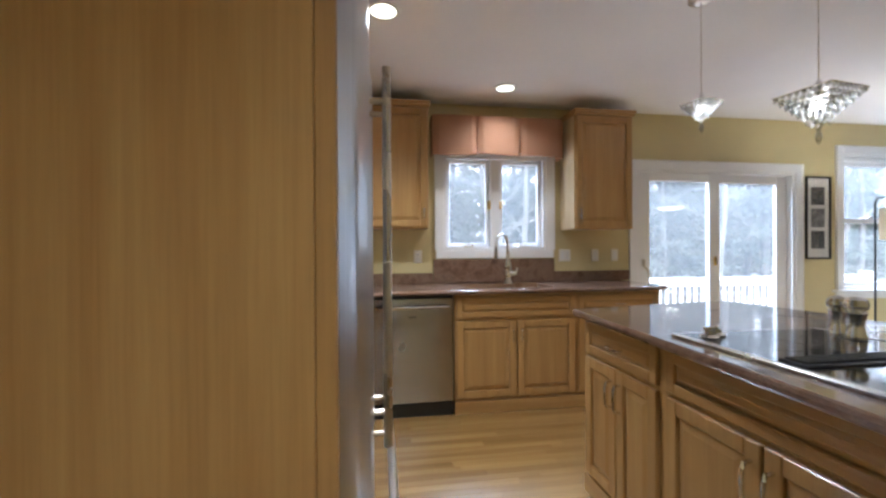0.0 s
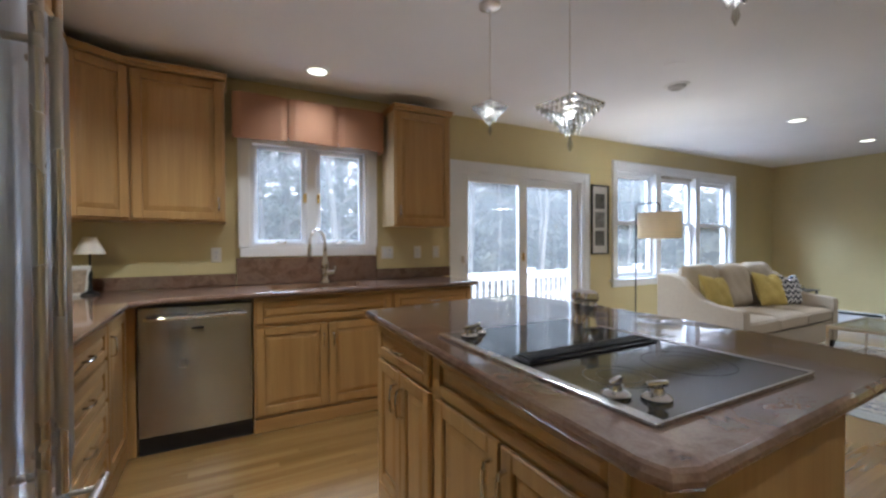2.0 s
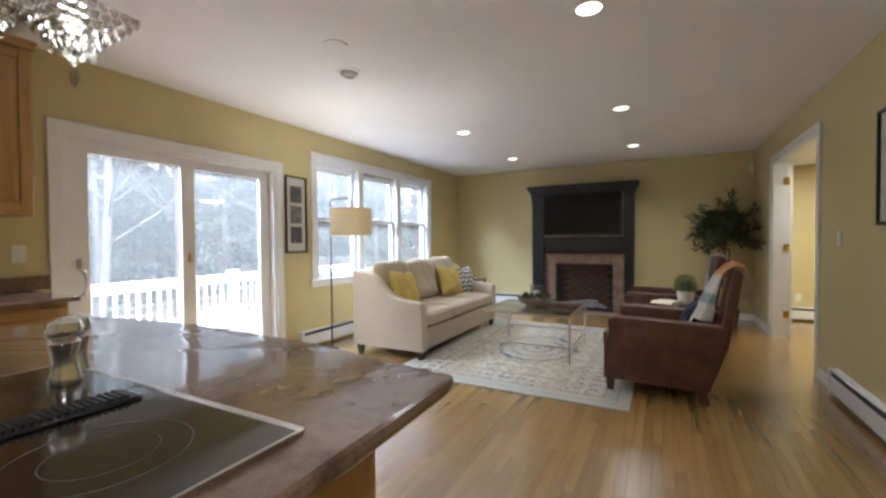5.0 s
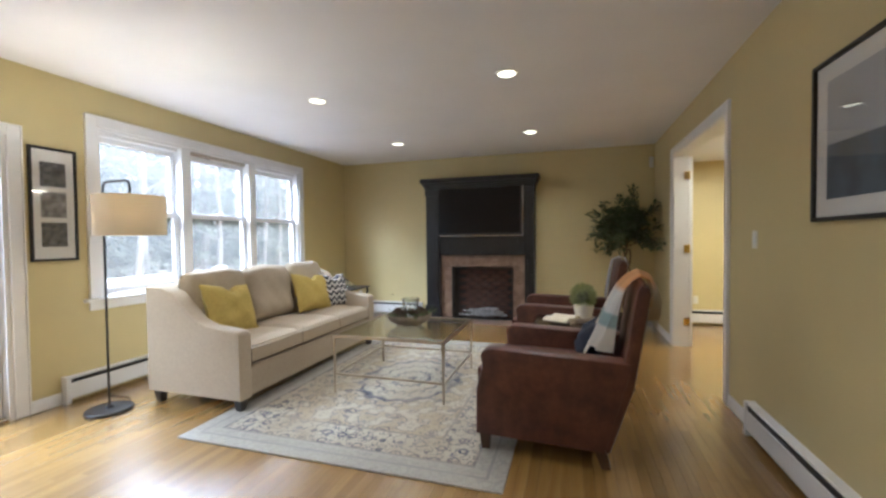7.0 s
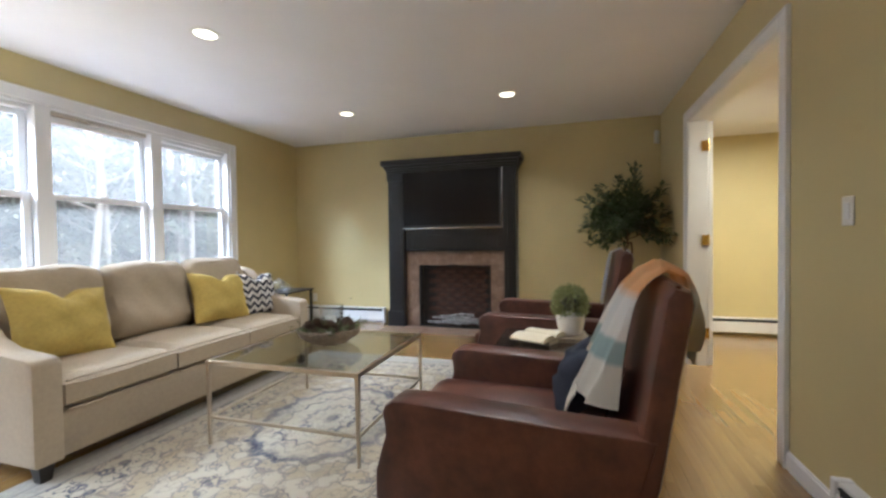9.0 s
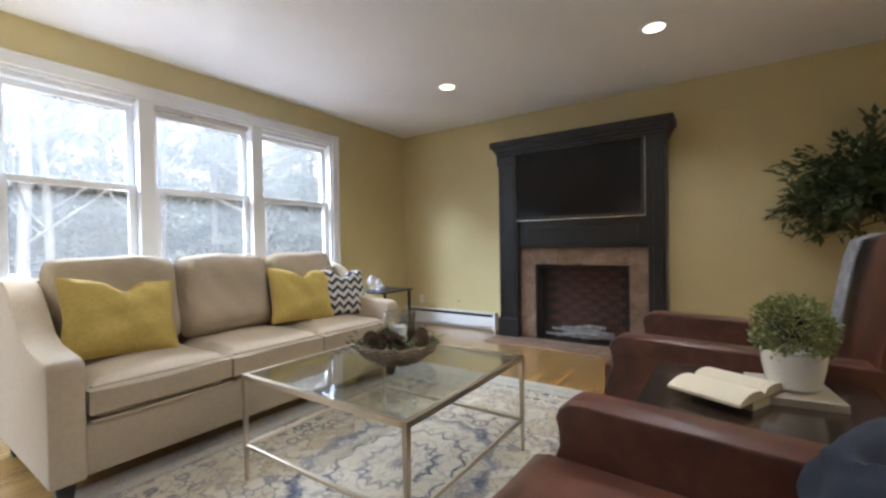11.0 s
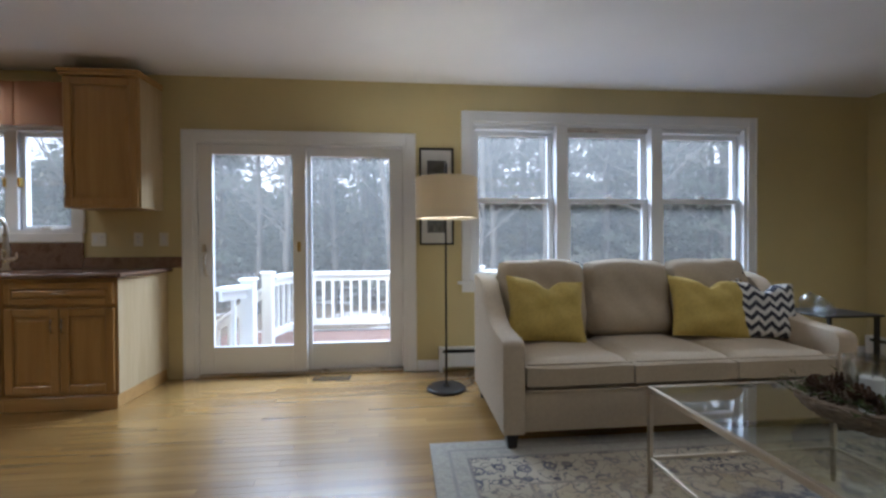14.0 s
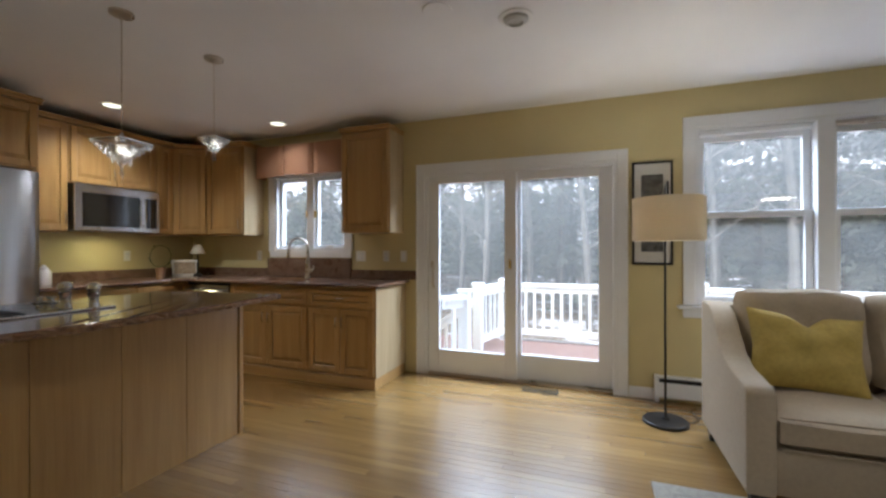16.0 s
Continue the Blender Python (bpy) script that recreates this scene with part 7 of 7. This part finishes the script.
def railing(label, a, b, z0a, z0b, top=0.87):
    """A white rail from a to b, with balusters."""
    r = thing("deck_railing", label, "railing", None, "deck railings")
    a, b = Vector(a), Vector(b)
    d = (b - a)
    L_ = d.length
    d = d / L_
    s = Vector((-d.y, d.x, 0))

    def bar(name, h0, h1, w):
        bm = bmesh.new()
        vs = []
        for p, z0 in ((a, z0a), (b, z0b)):
            for q, h in ((-w, h0), (w, h0), (w, h1), (-w, h1)):
                vs.append(bm.verts.new((p.x + s.x * q, p.y + s.y * q, z0 + h)))
        for f in ((0, 1, 2, 3), (4, 5, 6, 7), (0, 1, 5, 4), (1, 2, 6, 5), (2, 3, 7, 6), (3, 0, 4, 7)):
            bm.faces.new([vs[k] for k in f])
        part(name, bm, M_RAIL, r)

    bar("top_rail", top - 0.04, top, 0.07)
    bar("upper_rail", top - 0.13, top - 0.042, 0.02)
    bar("lower_rail", 0.10, 0.19, 0.02)
    n = max(2, int(L_ / 0.125))
    for k in range(1, n):
        p = a + d * (L_ * k / n)
        z = z0a + (z0b - z0a) * k / n
        one_box("baluster", M_RAIL, r, p.x - 0.018, p.x + 0.018, p.y - 0.018, p.y + 0.018, z + 0.19, z + top - 0.13)
    return r


def post(x, yv, z0, z1):
    p = thing("railing_post", "boxed white railing post on the deck", "post", pose(x, yv, z0), "railing posts")
    one_box("shaft", M_RAIL, p, -0.06, 0.06, -0.06, 0.06, 0, z1 - z0, bevel=0.004)
    one_box("cap", M_RAIL, p, -0.075, 0.075, -0.075, 0.075, z1 - z0, z1 - z0 + 0.03, bevel=0.006)


DZ = -0.10
railing("white painted deck railing with square balusters", (2.87, 6.25, 0), (5.35, 6.25, 0), DZ, DZ)
railing("white painted deck railing with square balusters", (5.50, 6.25, 0), (8.5, 6.25, 0), DZ, DZ)
railing("white painted deck railing beside the stair", (2.80, 6.18, 0), (2.64, 5.47, 0), DZ, DZ)
railing("white painted deck railing near the house", (2.72, 4.40, 0), (2.60, 4.12, 0), DZ, DZ)
railing("white painted stair railing sloping down", (2.55, 5.42, 0), (1.1, 5.42, 0), DZ - 0.14, DZ - 1.2)
for q in ((2.80, 6.25), (5.42, 6.25), (8.5, 6.25), (2.62, 5.41), (2.73, 4.46)):
    post(q[0], q[1], DZ, DZ + 0.90)
st = thing("deck_stair", "timber stair from the deck to the yard", "stair")
for k in range(5):
    one_box("tread", M_DECK, st, 1.55 - k * 0.28, 1.83 - k * 0.28 - 0.01, 4.6, 5.15, -0.31 - 0.18 * k, -0.28 - 0.18 * k, bevel=0.003)
for y0 in (4.565, 5.152):
    bm = bmesh.new()
    prism(bm, [(1.83, -0.12), (1.83, -0.40), (0.35, -1.45), (0.35, -1.18)], y0, y0 + 0.033, 0, 1)
    part("stringer", bm, M_RAIL, st)

# ---- trees ----
M_TRUNK = paint("grey_tree_bark", (0.115, 0.11, 0.10), 0.9, 0.25, 30, 0.8, blotch=5)


def foliage_mat(name, c):
    """Thin needled boughs that pass some of the light through."""
    m, n, l, b = node_mat(name)
    v = coords(n, l)
    k = noise_node(n, l, v, 1.5, 4)
    col = ramp(n, l, k.outputs["Fac"], [(0.3, tuple(q * 0.75 for q in c)), (0.7, tuple(q * 1.15 for q in c))])
    l.new(col, b.inputs["Base Color"])
    b.inputs["Roughness"].default_value = 0.7
    tr = n.new("ShaderNodeBsdfTranslucent")
    l.new(col, tr.inputs["Color"])
    mx_ = n.new("ShaderNodeMixShader")
    mx_.inputs[0].default_value = 0.4
    l.new(b.outputs[0], mx_.inputs[1])
    l.new(tr.outputs[0], mx_.inputs[2])
    l.new(mx_.outputs[0], n["Material Output"].inputs["Surface"])
    return m


M_NEEDLE = foliage_mat("pine_needles", (0.14, 0.16, 0.125))
M_NEEDLE2 = foliage_mat("hemlock_needles", (0.14, 0.158, 0.125))
rw = random.Random(77)


def limb(bm, a, d, length, r, depth, bend):
    pts, p = [a], a
    dd = d.normalized()
    for k in range(4):
        dd = (dd + Vector((rw.uniform(-bend, bend), rw.uniform(-bend, bend), rw.uniform(-bend * 0.3, bend)))).normalized()
        p = p + dd * length / 4
        pts.append(p)
    tube(bm, pts, [r, r * 0.85, r * 0.68, r * 0.5, r * 0.3], 6 if depth > 1 else 4)
    if depth:
        for k in range(4 if depth > 1 else 5):
            i = rw.randint(1, 4)
            nd = (dd + Vector((rw.uniform(-1, 1), rw.uniform(-1, 1), rw.uniform(-0.2, 0.8)))).normalized()
            limb(bm, pts[i], nd, length * rw.uniform(0.4, 0.65), r * 0.42, depth - 1, bend)


def bare_tree(x, yv, h, lean=0.0):
    t = thing("bare_tree", "leafless grey deciduous tree in the winter woods", "tree", pose(x, yv, -1.8), "bare trees")
    bm = bmesh.new()
    pts = [Vector((lean * k / 6 + 0.12 * math.sin(k), 0.1 * math.cos(k * 1.3), h * k / 6)) for k in range(7)]
    r = 0.0088 * h
    tube(bm, pts, [r * (1.2 - 0.16 * k) for k in range(7)], 9)
    part("trunk", bm, M_TRUNK, t, "", True)
    bm = bmesh.new()
    for k in range(22):
        i = rw.randint(2, 6)
        a = rw.uniform(0, 6.28)
        limb(bm, pts[i] - Vector((0, 0, rw.uniform(0, h / 8))), Vector((math.cos(a), math.sin(a), rw.uniform(0.2, 1.0))), h * rw.uniform(0.22, 0.38), r * 0.31, 2, 0.28)
    part("limbs", bm, M_TRUNK, t)


def conifer_mesh(h, seed, spread, dense):
    r = random.Random(seed)
    bt, bc = bmesh.new(), bmesh.new()
    tube(bt, [(0, 0, 0), (0.05, 0, h * 0.5), (0, 0.03, h)], [0.016 * h, 0.010 * h, 0.002 * h], 7)
    n = int(34 * dense)
    for k in range(n):
        z = h * (0.10 + 0.88 * (k + r.random()) / n)
        reach = spread * (1 - (z / h)) ** 0.6 * r.uniform(0.7, 1.1) + 0.3
        for j in range(6):
            a = r.uniform(0, 6.283)
            rr = reach * r.uniform(0.6, 1.1)
            droop = r.uniform(-0.25, 0.12)
            end = Vector((math.cos(a) * rr, math.sin(a) * rr, z + droop * rr))
            st_ = Vector((0, 0, z))
            tube(bt, [st_, end], [0.010, 0.003], 3)
            for q in range(int(44 * dense)):
                u = r.uniform(0.25, 1.05)
                c = st_.lerp(end, u) + Vector((r.uniform(-1, 1), r.uniform(-1, 1), r.uniform(-0.5, 0.4))) * 0.24
                fd = Vector((math.cos(a) + r.uniform(-0.8, 0.8), math.sin(a) + r.uniform(-0.8, 0.8), r.uniform(-0.6, 0.25))).normalized()
                Lf = r.uniform(0.15, 0.34)
                sd_ = fd.cross(Vector((r.uniform(-0.5, 0.5), r.uniform(-0.5, 0.5), 1))).normalized() * Lf * 0.17
                vs = [bc.verts.new(p) for p in (c, c + fd * Lf * 0.5 + sd_, c + fd * Lf, c + fd * Lf * 0.5 - sd_)]
                bc.faces.new(vs)
    return bt, bc


protos = []
for k, (h, sp, de, mt) in enumerate(((6.5, 2.3, 1.0, M_NEEDLE), (10.0, 3.1, 1.1, M_NEEDLE2), (12.0, 3.6, 1.15, M_NEEDLE))):
    bt, bc = conifer_mesh(h, 100 + k, sp, de)
    t = thing("conifer", "grey-green conifer with drooping boughs in the woods", "tree", None, "conifers")
    part("trunk", bt, M_TRUNK, t)
    part("crown", bc, mt, t, "green needled boughs")
    protos.append(t)
spots = [(-10.5, 19), (-6.0, 21), (-2.6, 17.5), (0.6, 20.5), (3.2, 18), (6.0, 22), (8.6, 19.5), (11.5, 23), (13.6, 18.5), (16.5, 22), (19.5, 19), (22.5, 24), (26, 21), (30, 24),
         (-14, 25), (-8, 28), (-1.5, 27), (4.5, 28), (10, 29), (15, 30), (20.5, 30), (26, 31), (33, 29), (39, 31), (2, 36), (8, 37), (13.5, 38), (19, 39), (25, 40), (-5, 35), (-12, 34), (33, 40), (41, 42), (-21, 30), (48, 36)]
for k, (x, yv) in enumerate(spots):
    m = pose(x + rw.uniform(-0.5, 0.5), yv, -1.75, 0, 0, rw.uniform(0, 360))
    if k < 3:
        protos[k].matrix_basis = m
    else:
        o = copy_thing(protos[rw.choice((0, 1, 1, 2, 2))], m)
        s = rw.uniform(1.0, 1.45)
        o.scale = (s * 0.9, s * 0.9, s * rw.uniform(0.95, 1.15))
for x, yv, h, ln in ((0.4, 13.5, 12, 0.6), (3.9, 14.5, 13, -0.9), (6.6, 13.6, 14, 0.5), (9.6, 15, 15, -0.7), (12.6, 14.2, 13, 0.8), (17.5, 15.5, 13, -0.4), (-4.5, 14, 12, 0.5), (5.0, 19.5, 16, 0.3), (8.4, 24.5, 17, -0.8), (22, 17, 15, 0.6), (14.2, 27, 17, 0.2), (2.0, 24, 16, 0.4), (1.6, 16.5, 13, -0.3),
                     (-1.2, 16, 12, 0.4), (5.4, 16, 13, 0.6), (8.0, 17, 14, -0.5), (11.0, 17.5, 14, 0.5), (14.8, 16.5, 13, -0.6), (19.8, 20, 15, 0.4), (-7.5, 17, 13, 0.4), (3.0, 21, 15, -0.4), (12.0, 21, 16, 0.3), (26, 19, 15, -0.5)):
    bare_tree(x, yv, h, ln)

# underbrush along the wood's edge
M_BRUSH = paint("winter_brush", (0.17, 0.15, 0.12), 0.9, 0.3, 10, 0.0, blotch=1.0)
bm = bmesh.new()
for k in range(5200):
    x, yv = rw.uniform(-22, 34), rw.uniform(11.5, 30)
    b_ = rw.uniform(0, 6.28)
    h = rw.uniform(0.5, 2.0)
    d = Vector((rw.uniform(-0.5, 0.5), rw.uniform(-0.5, 0.5), 1)).normalized() * h
    w_ = Vector((math.cos(b_), math.sin(b_), 0)) * 0.012
    p = Vector((x, yv, -1.7))
    bm.faces.new([bm.verts.new(q) for q in (p - w_, p + w_, p + d)])
    q0 = p + d * 0.55
    e = Vector((rw.uniform(-0.6, 0.6), rw.uniform(-0.6, 0.6), 0.5)) * h * 0.6
    bm.faces.new([bm.verts.new(q) for q in (q0 - w_ * 0.7, q0 + w_ * 0.7, q0 + e)])
tagged(make("underbrush", bm, M_BRUSH), "bare grey-brown brush at the wood's edge", "brush", kind="stuff")

# far woods and the white overcast sky behind them
M_OVERCAST = glow("overcast_sky_glow", (0.97, 0.98, 1.0), 0.108)
bm = bmesh.new()
n = 48
rad = 95.0
for k in range(n):
    a0, a1 = math.pi * (k / n) * 1.2 - 0.3, math.pi * ((k + 1) / n) * 1.2 - 0.3
    vs = [bm.verts.new((4 + rad * math.cos(a), 4 + rad * math.sin(a), z)) for a, z in ((a0, -6), (a1, -6), (a1, 90), (a0, 90))]
    bm.faces.new(vs)
tagged(make("backdrop", bm, M_OVERCAST), "plain white overcast winter sky", "sky", kind="structure")
M_FARWOOD = foliage_mat("hazy_far_woods", (0.13, 0.142, 0.12))
bm = bmesh.new()
for k in range(800):
    a = rw.uniform(0.1, 3.0)
    r_ = rw.uniform(44, 72)
    x, yv = 4 + r_ * math.cos(a), 4 + r_ * math.sin(a)
    h, w = rw.uniform(8, 14), rw.uniform(1.6, 3.2)
    for j in range(70):
        u = rw.random()
        ww = w * (1 - u) ** 0.7 + 0.1
        c = Vector((x + rw.uniform(-ww, ww), yv + rw.uniform(-ww, ww), -3 + h * u))
        b_ = rw.uniform(0, 3.14)
        s1 = Vector((math.cos(b_), math.sin(b_), rw.uniform(-0.3, 0.3))) * rw.uniform(0.35, 0.8)
        bm.faces.new([bm.verts.new(q) for q in (c - s1, c + s1 * 0.3 + Vector((0, 0, 0.18)), c + s1, c + Vector((0, 0, -0.25)))])
tagged(make("far_woods", bm, M_FARWOOD), "hazy far woods of mixed winter trees", "woods", kind="stuff")
# ---- oak strips of the floor ----
strip_w = 0.0572
strips_far = bmesh.new()
rng = random.Random(7)
strip_meshes = {}


def strip_mesh(length):
    key = round(length, 2)
    if key not in strip_meshes:
        bm = bmesh.new()
        box(bm, 0, key - 0.0007, 0, strip_w - 0.0007, -0.012, 0.0, 0.0006)
        me = bpy.data.meshes.new("floor_strip")
        bm.to_mesh(me)
        bm.free()
        me.materials.append(M_OAK)
        strip_meshes[key] = me
    return strip_meshes[key]


rows_y = [SOUTH + k * strip_w for k in range(int((NORTH - SOUTH) / strip_w) + 1)]
near_count = 0
for yy in rows_y:
    x = WEST - rng.uniform(0, 0.8)
    while x < EAST:
        length = rng.choice((0.6, 0.75, 0.9, 1.1, 1.3, 1.6))
        x0, x1 = max(x, WEST), min(x + length, EAST)
        if x1 - x0 > 0.05:
            if near_count < 300 and 2.0 < (x0 + x1) / 2 < 7.0 and (yy > 2.2 or yy < 0.35):
                ob = new("floor_strip", strip_mesh(x1 - x0))
                ob.location = (x0, yy, 0)
                ob.parent = FLOOR
                near_count += 1
            else:
                box(strips_far, x0, x1 - 0.0007, yy, min(yy + strip_w, NORTH) - 0.0007, -0.012, 0.0)
        x += length
yy = SOUTH - strip_w
while yy > -4.2:
    x = 4.5 - rng.uniform(0, 0.8)
    while x < 9.27:
        length = rng.choice((0.9, 1.1, 1.3, 1.6))
        x0, x1 = max(x, 4.5), min(x + length, 9.27)
        if x1 - x0 > 0.05:
            box(strips_far, x0, x1 - 0.0007, yy, yy + strip_w - 0.0007, -0.012, 0.0)
        x += length
    yy -= strip_w
rest = make("floor_strips", strips_far, M_OAK)
rest.parent = FLOOR
tagged(rest, kind="stuff")

# ---- the plan above is drawn a little large: bring the whole place to its true size, as the camera's path has it ----
SIZE = 0.94
for ob in list(scene.objects):
    if ob.parent is None and ob.type != "CAMERA":
        ob.matrix_basis = Matrix.Scale(SIZE, 4) @ ob.matrix_basis
        if ob.type == "LIGHT" and ob.data.type != "SUN":
            ob.data.energy *= SIZE ** 2
